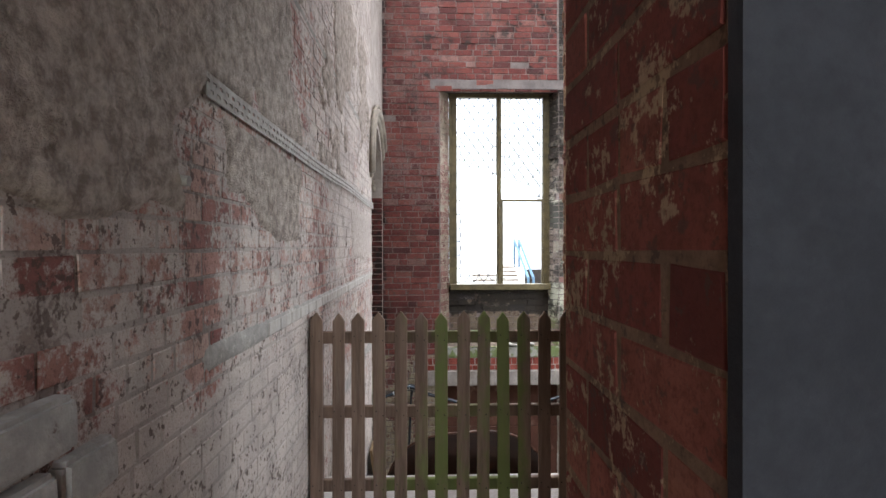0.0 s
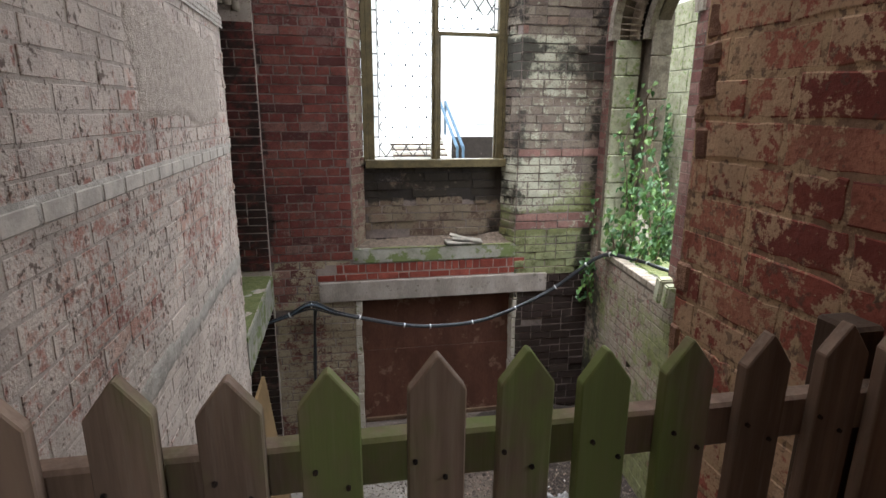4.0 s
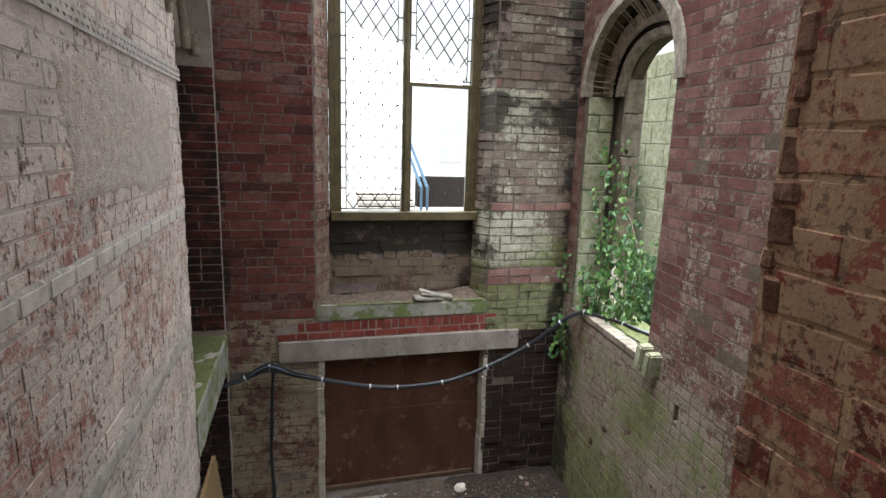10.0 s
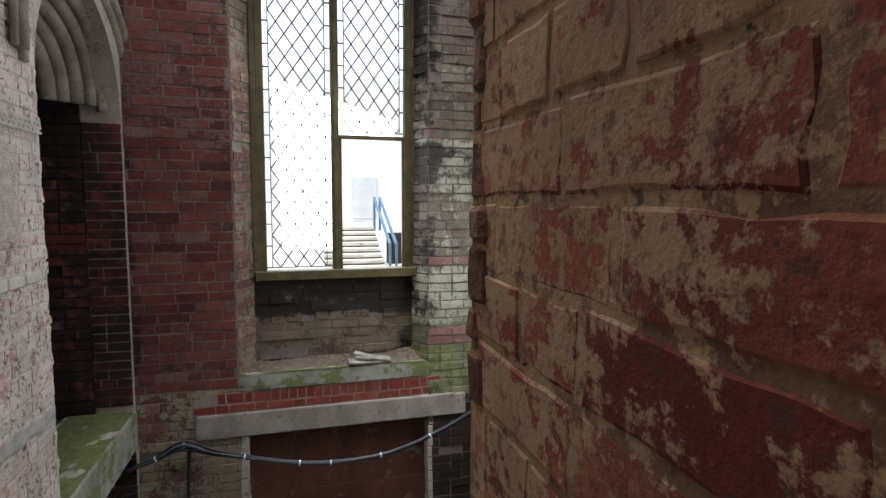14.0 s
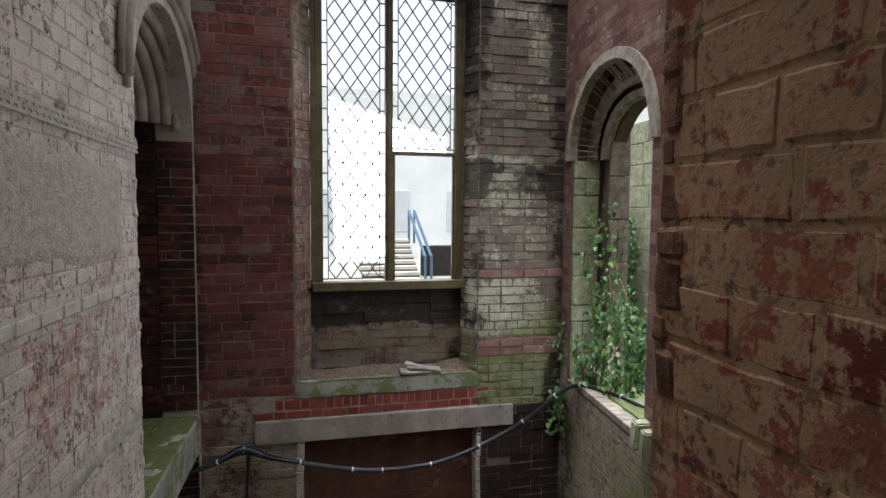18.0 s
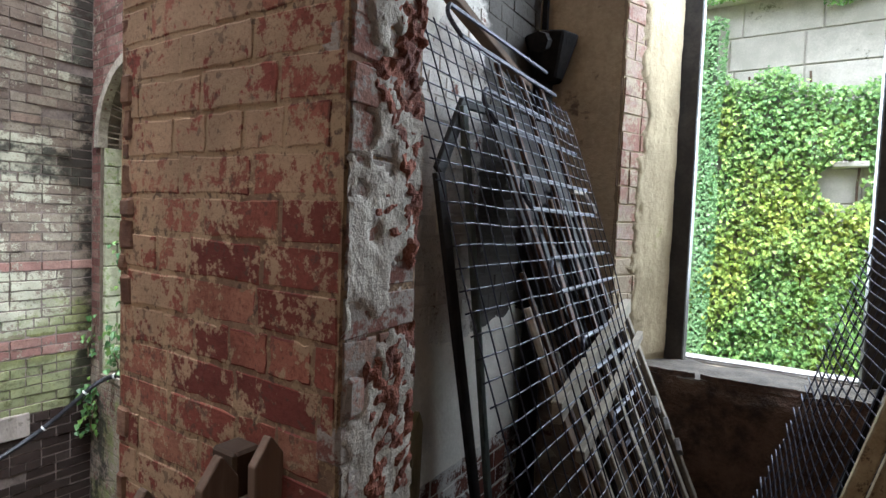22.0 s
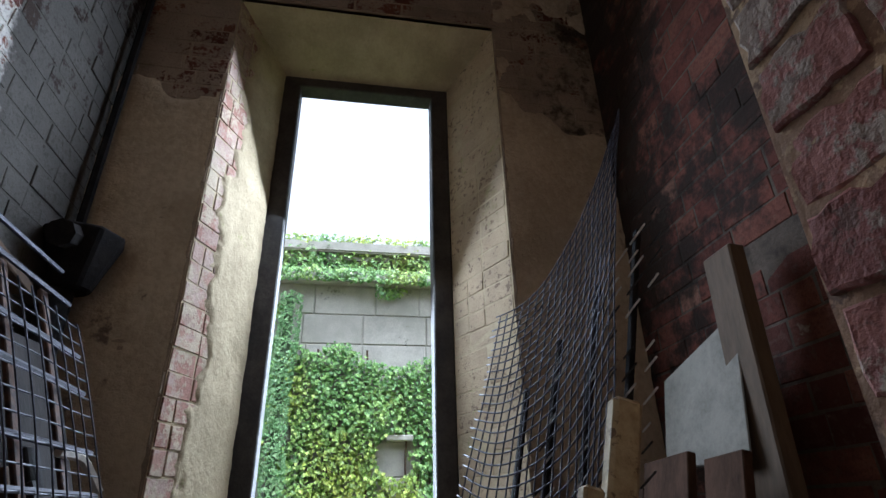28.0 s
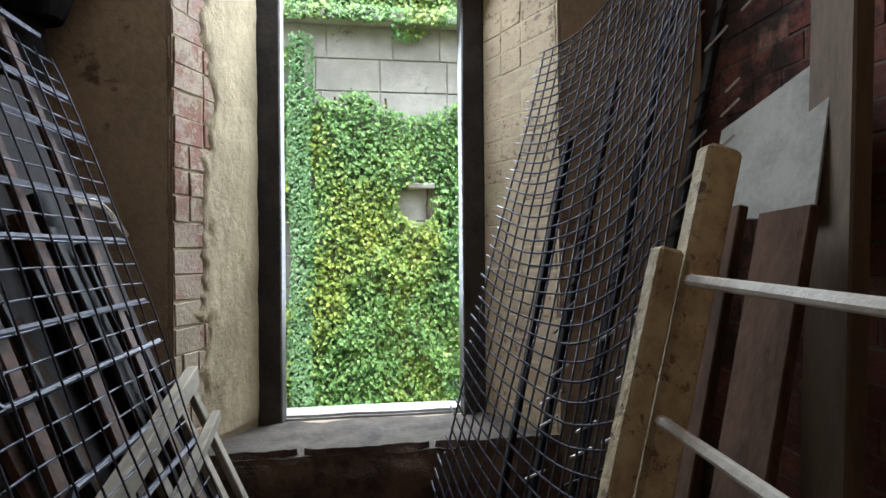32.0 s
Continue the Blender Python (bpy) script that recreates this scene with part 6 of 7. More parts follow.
for i, (x, y, turn) in enumerate(((2.05, 5.66, 70), (2.22, 5.6, 115), (2.13, 5.5, 20), (2.36, 5.62, 80), (2.28, 5.78, 150))):
    film_scrap("plastic_film", (x, y, FLOOR_LOW + 0.075), (0.32 - 0.02 * i, 0.04, 1.3), turn, film_mat, "twisted ribbon of pale plastic film lying on twigs", "plastic", 12.0 + i, "plastic film scraps")
rag_mat = plain("dark_blue_cloth", (0.02, 0.022, 0.03), (0.06, 0.06, 0.072), 20, 0.9, dist=0.006)
film_scrap("rag", (1.02, 7.63, FLOOR_LOW + 0.01), (0.5, 0.26, 2.4), 8, rag_mat, "crumpled dark rag lying on the floor", "rag", 21.0, "dark rags")
film_scrap("rag", (0.78, 7.45, FLOOR_LOW + 0.008), (0.26, 0.14, 1.4), 40, rag_mat, "small dark scrap of cloth lying on the floor", "rag", 25.0, "dark rags")
crumple("stone_lump", (1.72, 7.9, FLOOR_LOW + 0.05), (0.06, 0.05, 0.05), white_paint, "white lump of plaster near the boarded opening", "rubble", 2.0, 3, 0.3)
tagged(part("threshold_plank", stick((0.21, 7.93, FLOOR_LOW + 0.018), (1.33, 7.91, FLOOR_LOW + 0.018), 0.22, 0.036), plain("dusty_grey_board", (0.3, 0.26, 0.215), (0.2, 0.17, 0.14), 6, 0.9, dist=0.004)), "dusty grey board lying flat before the boarded opening", "board")
prism("floor_apron", [(2.45, 5.45), (2.66, 5.34), (3.12, 5.32), (3.2, 6.16), (2.73, 6.17), (2.6, 5.83)], FLOOR_LOW, FLOOR_LOW + 0.02, plain("worn_brown_concrete", (0.2, 0.165, 0.13), (0.13, 0.105, 0.08), 7, 0.95, dist=0.006), wall_east)
film_scrap("plastic_film", (1.95, 6.5, FLOOR_LOW + 0.06), (0.4, 0.045, 1.4), 115, film_mat, "long twisted strip of grey plastic film on the debris", "plastic", 17.0, "plastic film scraps")

# leaning boards and junk
tan_board = plain("tan_hardboard", (0.21, 0.135, 0.062), (0.14, 0.088, 0.04), 3, 0.6, dist=0.001)


def sheet(name, corners, thick, mat, label, category, parent=None):
    c = [Vector(q) for q in corners]
    n = (c[1] - c[0]).cross(c[3] - c[0]).normalized() * thick
    bm = bmesh.new()
    a = [bm.verts.new(q) for q in c]
    b = [bm.verts.new(q + n) for q in c]
    bm.faces.new(a), bm.faces.new(b[::-1])
    for i in range(len(c)):
        bm.faces.new((a[i], b[i], b[(i + 1) % len(c)], a[(i + 1) % len(c)]))
    bmesh.ops.bevel(bm, geom=bm.edges[:], offset=0.003, segments=1, affect="EDGES")
    ob = part(name, bm, mat, parent)
    return tagged(ob, label, category) if label else ob


sheet("leaning_board", ((-0.4, 5.75, FLOOR_LOW), (-0.34, 6.25, FLOOR_LOW), (-0.635, 6.82, -0.72), (-0.64, 5.95, -0.7)), 0.028, tan_board, "tan hardboard panel leaning against the white wall", "board")
bm = bmesh.new()
prof = []
for i in range(120):
    a = 2 * math.pi * i / 120
    ca, sa = math.cos(a), math.sin(a)
    prof.append((math.copysign(abs(ca) ** 0.62, ca) * 0.66, math.copysign(abs(sa) ** 0.62, sa) * 1.21))
for d in (0, 0.03):
    for x, z in prof:
        bm.verts.new((x, d, z))
bm.verts.ensure_lookup_table()
bm.faces.new(bm.verts[:120]), bm.faces.new(bm.verts[120:])
for i in range(120):
    bm.faces.new((bm.verts[i], bm.verts[(i + 1) % 120], bm.verts[120 + (i + 1) % 120], bm.verts[120 + i]))
bmesh.ops.bevel(bm, geom=[e for e in bm.edges if e.calc_face_angle(0) > 1], offset=0.006, segments=2, affect="EDGES")
top = part("oval_tabletop", bm, plain("polished_dark_wood", (0.07, 0.03, 0.018), (0.035, 0.016, 0.01), 3, 0.35, dist=0.0008, stretch=(0.2, 1, 1), spec=0.5))
top.matrix_world = pose(0.36, 3.93, -0.955, 8, -5, -3)
part("edging", tube([(x, 0.015, z) for x, z in prof + prof[:1]], 0.012, 6), plain("worn_reddish_edge", (0.13, 0.06, 0.035), (0.06, 0.028, 0.018), 6, 0.45), top, "worn reddish wooden edge", smooth=True)
tagged(top, "dark polished oval tabletop standing on end below the fence", "tabletop")

box = empty("cabinet", pose(-0.46, 5.42, FLOOR_LOW, 0, 0, 8))
part("carcass", block((0.24, 0.62, 0.62), Matrix.Translation((0, 0, 0.31)), 0.008), plain("dark_brown_veneer", (0.09, 0.055, 0.035), (0.05, 0.03, 0.02), 5, 0.6), box)
part("top_panel", block((0.15, 0.6, 0.025), Matrix.Translation((-0.05, 0.01, 0.634)), 0.006), plain("mossy_green_panel", (0.2, 0.22, 0.05), (0.13, 0.13, 0.05), 6, 0.9), box, "moss-green top panel")
part("grille", block((0.05, 0.6, 0.03), Matrix.Translation((0.07, 0.01, 0.634)), 0.004), galv, box, "grey metal grille strip")
for i in range(14):
    part("louvre", block((0.045, 0.008, 0.012), Matrix.Translation((0.07, -0.26 + i * 0.04, 0.655)), 0.001), galv, box)
part("side_panel", block((0.02, 0.5, 0.5), pose(0.14, 0.0, 0.3, 0, -10, 0), 0.004), plain("pale_pink_board", (0.32, 0.22, 0.16), (0.24, 0.16, 0.11), 5, 0.7), box)
sheet("leaning_board", ((-0.27, 5.26, FLOOR_LOW + 0.12), (-0.15, 5.37, FLOOR_LOW + 0.12), (-0.3, 5.56, FLOOR_LOW + 0.5), (-0.33, 5.38, FLOOR_LOW + 0.5)), 0.016, plain("pinkish_plywood", (0.36, 0.25, 0.18), (0.26, 0.175, 0.125), 5, 0.75), "pinkish plywood board leaning on the cabinet", "board")
tagged(box, "old brown cabinet with a mossy green top and metal grille", "cabinet")
sheet("plywood_offcut", ((-0.3, 4.75, FLOOR_LOW + 0.01), (0.02, 4.8, FLOOR_LOW + 0.01), (0.0, 5.35, FLOOR_LOW + 0.2), (-0.36, 5.42, FLOOR_LOW + 0.22)), 0.02, tan_board, "tan plywood offcut tilted against the cabinet", "board")

tray = empty("framed_board", pose(0.27, 5.25, FLOOR_LOW + 0.02, 3, 0, -2))
part("panel", block((0.54, 0.78, 0.012), Matrix.Translation((0, 0, 0.012)), 0.002), plain("white_laminate", (0.75, 0.77, 0.8), (0.62, 0.64, 0.66), 8, 0.35, spots=(0.2, 0.16, 0.12), spot_at=0.68), tray, "white laminate panel")
blue = plain("blue_plastic_edging", (0.03, 0.16, 0.38), (0.02, 0.1, 0.26), 10, 0.4)
for a, b in (((-0.28, -0.4), (-0.28, 0.4)), ((0.28, -0.4), (0.28, 0.4)), ((-0.28, 0.4), (0.28, 0.4)), ((-0.28, -0.4), (0.28, -0.4))):
    part("edging", stick((*a, 0.02), (*b, 0.02), 0.022, 0.035), blue, tray, "blue plastic edging")
tagged(tray, "white board with blue plastic edging lying on the floor", "board")
z = FLOOR_LOW + 0.09
for a, b, w, mat, lab in (((0.18, 6.15, z), (0.42, 4.95, z + 0.03), 0.07, dark_wood, "weathered brown timber length lying over the white board"), ((0.4, 6.2, z - 0.02), (0.6, 5.0, z + 0.05), 0.075, pale_wood, "pale sawn timber length lying over the white board"),
                          ((0.28, 5.8, z), (0.46, 5.05, z + 0.02), 0.05, pale_wood, "short pale timber batten on the white board"), ((-0.02, 6.12, z - 0.04), (0.42, 5.82, z + 0.03), 0.03, pale_wood, "thin wooden lath lying across the timbers"),
                          ((0.54, 5.86, z - 0.05), (0.7, 5.05, z - 0.05), 0.035, dark_wood, "dark narrow batten lying on the concrete")):
    tagged(part("timber", stick(a, b, w, 0.035), mat), lab, "timber", "loose timbers")
lath = empty("lath_frame", Matrix.Translation((-0.36, 5.75, -1.6)))
fi = lath.matrix_world.inverted()
for a, b in (((-0.33, 5.9, -1.86), (-0.26, 5.0, -1.75)), ((-0.33, 5.9, -1.86), (0.13, 5.72, -2.08)), ((0.13, 5.72, -2.08), (0.17, 5.6, -2.1)), ((-0.02, 5.78, -2.1), (0.14, 5.72, -2.07))):
    bm = stick(a, b, 0.025, 0.018)
    bmesh.ops.transform(bm, matrix=fi, verts=bm.verts)
    part("lath", bm, pale_wood, lath)
tagged(lath, "thin broken wooden picture frame leaning on the cabinet", "frame")

# ---- store room ----
frame_dark = plain("wet_dark_stone", (0.06, 0.052, 0.045), (0.025, 0.022, 0.02), 7, 0.6)
window_2 = empty("window_2", Matrix.Translation((3.15, 2.28, 1.0)))
for y in (1.885, 2.675):
    part("window_frame", block((0.1, 0.09, 2.84), Matrix.Translation((0.0, y - 2.28, 1.315)), 0.006, 1, 0.003, y, 6), frame_dark, window_2)
part("window_head", block((0.1, 0.9, 0.12), Matrix.Translation((0.0, 0, 2.72)), 0.006), frame_dark, window_2)
part("window_sill", block((0.15, 0.78, 0.05), pose(0.1, 0, -0.06, 0, 3, 0), 0.01, 2, 0.003, 0, 4), plain("bleached_sill_stone", (0.36, 0.345, 0.32), (0.26, 0.245, 0.225), 8), window_2, "bleached stone outer sill")
tagged(window_2, "unglazed dark stone window frame looking onto the ivy wall", "window", kind="structure")
relief("sill_mortar", (2.71, 1.66, 0.95), (0, 1, 0), (0, 0, 1), 1.24, 0.4, 0.03, lambda u, v: 0.028 - 0.014 * step01(v, 0.1, 0.45) + 0.01 * broken(u, v, 3, 8), plain("dusty_sill_mortar", (0.1, 0.082, 0.064), (0.045, 0.037, 0.03), 9, 0.95, dist=0.008), wall_store_east, (1, 0, 0))
relief("rubble_apron", (2.722, 1.67, 0.2), (0, 1, 0), (-1, 0, 0), 1.22, 0.8, 0.02, lambda u, v: 0.03 + 0.018 * broken(u, v, 23, 4) + 0.008 * broken(u, v, 25, 16) - 0.03 * step01(v, 0.7 + 0.04 * broken(u, 0, 27, 5), 0.8), plain("dark_rubble_core", (0.16, 0.1, 0.07), (0.05, 0.035, 0.028), 7, 0.97, dist=0.015, fine=40), wall_store_east)

# soffit of the splay
bm = bmesh.new()
vs = [bm.verts.new(v) for v in ((2.72, 1.67, 3.8), (2.72, 2.89, 3.8), (3.17, 2.89, 3.7), (3.17, 1.67, 3.7), (2.72, 1.67, 3.82), (2.72, 2.89, 3.82), (3.17, 2.89, 3.82), (3.17, 1.67, 3.82))]
for f in ((0, 1, 2, 3), (4, 5, 6, 7), (0, 1, 5, 4), (2, 3, 7, 6), (1, 2, 6, 5), (3, 0, 4, 7)):
    bm.faces.new([vs[i] for i in f])
part("reveal_soffit", bm, reveal_plaster, wall_store_east)

# toothed brick edges of the splays
SL, SR = Vector((0.38, -0.17)), Vector((-0.38, -0.17))
lay(wall_store_east, (2.72, 2.89), SL, 0.4, 1.0, 3.8, b_jamb, 41, keep=lambda u, z: u < 0.28, proud=0.004, spread=0.0015, gone=0.02, length=0.13, joint=0.007)
b_reveal = masonry("limewashed_reveal_brick", PINK, (0.43, 0.35, 0.225), 0.3, [], [(0.45, ("z", 2.2, 2.6), ("z", 3.3, 2.9))], pits=0.7, flake=0.6)
def tooled(u, v):
    """Lime plaster combed upright, broken away towards the brick edge."""
    t = step01(u - 0.12 - 0.06 * broken(u, v, 41, 3.3) - 0.05 * broken(u, v, 47, 11), 0.0, 0.03)
    return t * (0.008 + 0.0025 * broken(u, v * 0.3, 43, 30) + 0.003 * broken(u, v, 45, 9)) if t > 0 else 0


relief("plaster_coat", (2.718, 2.888, 1.0), (0.38, -0.17, 0), (-0.17, -0.38, 0), 0.41, 2.75, 0.011, tooled, reveal_plaster, wall_store_east)
lay(wall_store_east, (3.1, 1.84), SR, 0.41, 1.0, 3.8, b_reveal, 42, proud=0.0012, spread=0.001, joint=0.006)


def cream_coat(u, v):
    inside = 0.12 + broken(u, v, 6, 1.1) + (0.1 if u < 0.3 else 0)
    t = step01(inside, 0.0, 0.12)
    return 0.014 * t * (1 + 0.25 * broken(u, v, 8, 10) + 0.15 * broken(u, v, 9, 34)) if t > 0 else 0


cream = plain("cream_wall_plaster", (0.52, 0.43, 0.31), (0.37, 0.3, 0.21), 2.5, 0.95, dist=0.012, fine=40, spots=(0.1, 0.07, 0.06), spot_at=0.63)
relief("plaster_coat", (2.72, 2.9, 0.3), (0, 1, 0), (-1, 0, 0), 0.4, 4.3, 0.03, cream_coat, cream, wall_store_east)
relief("plaster_coat", (2.72, 1.16, 0.3), (0, 1, 0), (-1, 0, 0), 0.5, 4.3, 0.03, cream_coat, cream, wall_store_east)
relief("plaster_coat", (1.15, 3.3, 0.65), (1, 0, 0), (0, -1, 0), 1.56, 2.0, 0.035, lambda u, v: (lambda t: 0.011 * t * (1 + 0.35 * broken(u, v, 18, 12) + 0.2 * broken(u, v, 28, 30)) if t > 0 else 0)(step01(0.5 - 1.2 * step01(u, 0.5, 0.9) * step01(v, 0.3, 0.8) + broken(u, v, 16, 1.2) - 0.9 * math.exp(-((v - 0.75) / 0.16) ** 2), 0.0, 0.15)), plain("white_roughcast", (0.74, 0.7, 0.62), (0.58, 0.54, 0.47), 3, 0.95, dist=0.008, spots=(0.3, 0.23, 0.16), spot_at=0.68), wall_store_north)


def cement_face(u, v):
    """Cement smeared over the broken end of the pier, in lumps."""
    d = 1.3 * broken(u, v, 5, 4.0) + 0.4 * broken(u, v, 7, 17) + 0.22 - 2.4 * abs(u - 0.09)
    t = step01(d, 0.0, 0.2)
    return max(0.0007, 0.007 * t + t * (0.003 * broken(u, v, 6, 25) + 0.003 * broken(u, v, 8, 60))) if t > 0 else 0


def torn_brick(u, v):
    """Hacked brick cores showing beside the cement."""
    t = step01(broken(u, v, 15, 6.0) + 5.0 * (u - 0.13), 0.0, 0.2)
    return t * (0.009 + 0.007 * broken(u, v, 17, 17) + 0.006 * broken(u, v, 18, 45)) if t > 0 else 0


relief("torn_brick", (0.925, 2.883, 0.05), (1, 0, 0), (0, -1, 0), 0.21, 2.27, 0.009, torn_brick, torn_mat, wall_store, smooth=False)
relief("cement_patch", (0.925, 2.881, 0.2), (1, 0, 0), (0, -1, 0), 0.21, 2.1, 0.009, cement_face, plain("lumpy_grey_cement", (0.62, 0.56, 0.47), (0.43, 0.38, 0.315), 9, 0.96, dist=0.012, fine=70, spots=(0.3, 0.14, 0.1), spot_at=0.64), wall_store)
slab("door_lintel", 0.9, 1.8, 2.33, 1.16, 3.06, 2.52, plain("old_brown_lintel", (0.22, 0.15, 0.1), (0.13, 0.085, 0.055), 6, 0.85, stretch=(1, 0.2, 1)), "rough timber lintel over the store room doorway", "lintel", 0.012, 0.004, 5)

mr = random.Random(17)


def mesh_panel(name, label, place, x0, x1, nx, z_top, nz, zmax, r=0.0034, z0=0.04):
    """Welded wire mesh: place(x, z) gives y; it ends above at z_top(x)."""
    panel = empty(name, Matrix.Translation((x0, place(x0, z0), z0)))
    inv = panel.matrix_world.inverted()

    def wob(x, z):
        return Vector((x + 0.006 * noise.noise((x * 4, z * 4, 1)), place(x, z) + 0.01 * noise.noise((x * 3, z * 3, 5)), z + 0.006 * noise.noise((x * 5, z * 5, 9))))

    for i in range(nx + 1):
        x = x0 + (x1 - x0) * i / nx
        top = z_top(x)
        pts = [inv @ wob(x, z0 + (top - z0) * j / 28) for j in range(29)]
        part("upright_wire", tube(pts, r, 5), blue_steel, panel, smooth=True)
    for j in range(nz + 1):
        z = z0 + (zmax - z0) * j / nz
        xs = [x for x in [x0 - 0.015 + (x1 - x0 + 0.03) * i / 20 for i in range(21)] if z <= z_top(min(max(x, x0), x1)) + 0.01]
        if len(xs) > 1:
            part("cross_wire", tube([inv @ (wob(x, z) + Vector((0, 0.005, 0))) for x in xs], r, 5), blue_steel, panel, smooth=True)
    return tagged(panel, label, "wire mesh", "wire mesh panels")


def left_plane(x, z):
    return 2.24 + 0.36 * z + 0.035 * math.sin(z * 1.5) + (0.11 * (z - 1.6) ** 2 if z > 1.6 else 0)


mesh_panel("mesh_panel", "dark welded wire mesh sheet leaning against stacked frames", left_plane, 1.2, 2.32, 19, lambda x: 2.12 - 0.05 * (x - 1.2), 45, 2.1, 0.0021)


def bent_sheet():
    """The second sheet hangs in a curve before the pegged rack, its far corner drawn up to a point."""
    panel = empty("mesh_panel", Matrix.Translation((1.95, 2.0, 0.06)))
    inv = panel.matrix_world.inverted()

    def at(s, z):
        left = Vector((1.74 + 0.29 * z, 2.545 - 0.33 * z, z))
        right = Vector((max(1.6, 1.385 + 0.275 * z), min(2.12, 2.313 - 0.314 * z), z))
        q = left.lerp(right, s) + Vector((-0.05, -0.02, 0)) * math.sin(math.pi * s)
        return inv @ (q + noise.noise_vector(Vector((s * 3, z * 2.5, 4))) * 0.012)

    def top(s):
        return 2.14 + 0.71 * max(0.0, s) ** 2.2

    def foot(s):
        return 0.03 + 0.75 * max(0.0, 1 - s) ** 0.7

    def on(s, v):
        return at(s, foot(s) + (top(s) - foot(s)) * v)

    n, rows = 19, 58
    for i in range(n + 1):
        s = i / n
        part("upright_wire", tube([on(s, j / 28 - (mr.uniform(0.0, 0.02) if j == 0 else 0)) for j in range(29)], 0.0022, 5), blue_steel, panel, smooth=True)
    for j in range(rows + 1):
        v = j / rows
        part("cross_wire", tube([on(-mr.uniform(0.01, 0.05), v)] + [on(i / 24, v) for i in range(25)], 0.0022, 5), blue_steel, panel, smooth=True)
    return tagged(panel, "bent welded wire mesh sheet with a pointed corner", "wire mesh", "wire mesh panels")


bent_sheet()


# stacked frames behind the left mesh
def leaned(x, z, back):
    return Vector((x, left_plane(x, z) + back, z))


rack = empty("rod_rack", Matrix.Translation(leaned(1.5, 0.0, 0.05)))
ri = rack.matrix_world.inverted()


def rp(name, bm, mat, parent, inv, label=""):
    bmesh.ops.transform(bm, matrix=inv, verts=bm.verts)
    return part(name, bm, mat, parent, label)


for i in range(6):
    z = 0.95 + i * 0.25
    x = 1.98 - 0.075 * i + 0.02 * math.sin(i * 3)
    pts = [leaned(2.42, z + 0.05, 0.05)] + [leaned(x - 0.04 * math.sin(math.pi * k / 8), z + 0.05 - 0.1 * k / 8, 0.04) for k in range(9)] + [leaned(2.42, z - 0.05, 0.05)]
    rp("bent_rod", tube(pts, 0.0075, 6), blue_steel, rack, ri)
for x in (1.88, 2.08, 2.28):
    rp("upright_bar", stick(leaned(x, 0.0, 0.07), leaned(x + 0.03, 2.15, 0.07), 0.035, 0.012, (0, 1, 0)), rust, rack, ri)
tagged(rack, "rusty rack of bent steel rods leaning with the mesh", "metal rack")
iron = empty("angle_iron_frame", Matrix.Translation((2.08, 3.12, 0)))
ii = iron.matrix_world.inverted()
dark_iron = plain("black_angle_iron", (0.03, 0.028, 0.027), (0.014, 0.013, 0.013), 12, 0.7, 0.1)
green_iron = plain("green_grey_painted_iron", (0.12, 0.14, 0.12), (0.07, 0.085, 0.075), 10, 0.5, 0.2)
for a, b, w, mat in ((Vector((2.08, 3.12, 0.0)), Vector((1.7, 3.2, 1.76)), 0.05, dark_iron), (Vector((1.7, 3.2, 1.76)), Vector((1.88, 3.22, 2.02)), 0.05, dark_iron), (Vector((1.88, 3.22, 2.02)), Vector((2.4, 3.22, 2.05)), 0.04, dark_iron), (Vector((2.2, 3.16, 0.0)), Vector((1.84, 3.2, 2.0)), 0.035, green_iron)):
    rp("iron_bar", stick(a, b, w, 0.02, (0, 1, 0)), mat, iron, ii)
tagged(iron, "black angle iron frame leaning against the white wall", "metal frame")
for x, top, w, mat, lab in ((1.8, 1.35, 0.03, white_paint, "white painted metal tube leaning among the frames"), (1.92, 1.2, 0.025, galv, "grey steel tube leaning among the frames"), (2.0, 1.55, 0.04, dark_iron, "black iron bar leaning among the frames"), (2.1, 1.5, 0.05, dark_wood, "dark plank leaning among the frames"), (2.18, 1.05, 0.04, white_paint, "white plastic pipe leaning among the frames"), (2.24, 1.7, 0.045, dark_wood, "dark batten leaning among the frames"), (2.34, 1.75, 0.06, dark_iron, "black iron strip leaning among the frames")):
    a, b = leaned(x + 0.05, 0.0, 0.13), leaned(x - 0.06, top, 0.13)
    tagged(part("leaning_bar", tube([a, (a + b) / 2, b], w / 2, 8) if "tub" in lab or "pipe" in lab else stick(a, b, w, 0.02, (0, 1, 0)), mat), lab, "bar", "bars in the stack")
br = random.Random(44)
for i in range(14):
    x, top = 1.8 + i * 0.05 + br.uniform(-0.02, 0.02), br.uniform(1.0, 1.85)
    a, b = leaned(x + 0.09, 0.0, 0.095), leaned(x - br.uniform(0.02, 0.12), top, 0.095)
    mat, lab = br.choice(((dark_wood, "dark timber batten leaning in the stack"), (rust, "rusty iron bar leaning in the stack"), (dark_iron, "black iron bar leaning in the stack"), (rust, "rusty steel bar leaning in the stack"), (dark_iron, "dark steel bar leaning in the stack")))
    tagged(part("leaning_bar", stick(a, b, br.uniform(0.014, 0.035), 0.012, (0, 1, 0)), mat), lab, "bar", "bars in the stack")
# Panel added to darken the gaps between the racks and the wall.
sheet("dark_panel", (leaned(1.98, 0.0, 0.17), leaned(2.6, 0.0, 0.17), leaned(2.55, 2.05, 0.17), leaned(1.9, 2.0, 0.17)), 0.015, plain("near_black_panel", (0.03, 0.023, 0.02), (0.012, 0.01, 0.009), 5, 0.85, stretch=(1, 1, 0.2)), "near-black panel added to darken the gaps behind the racks", "board")
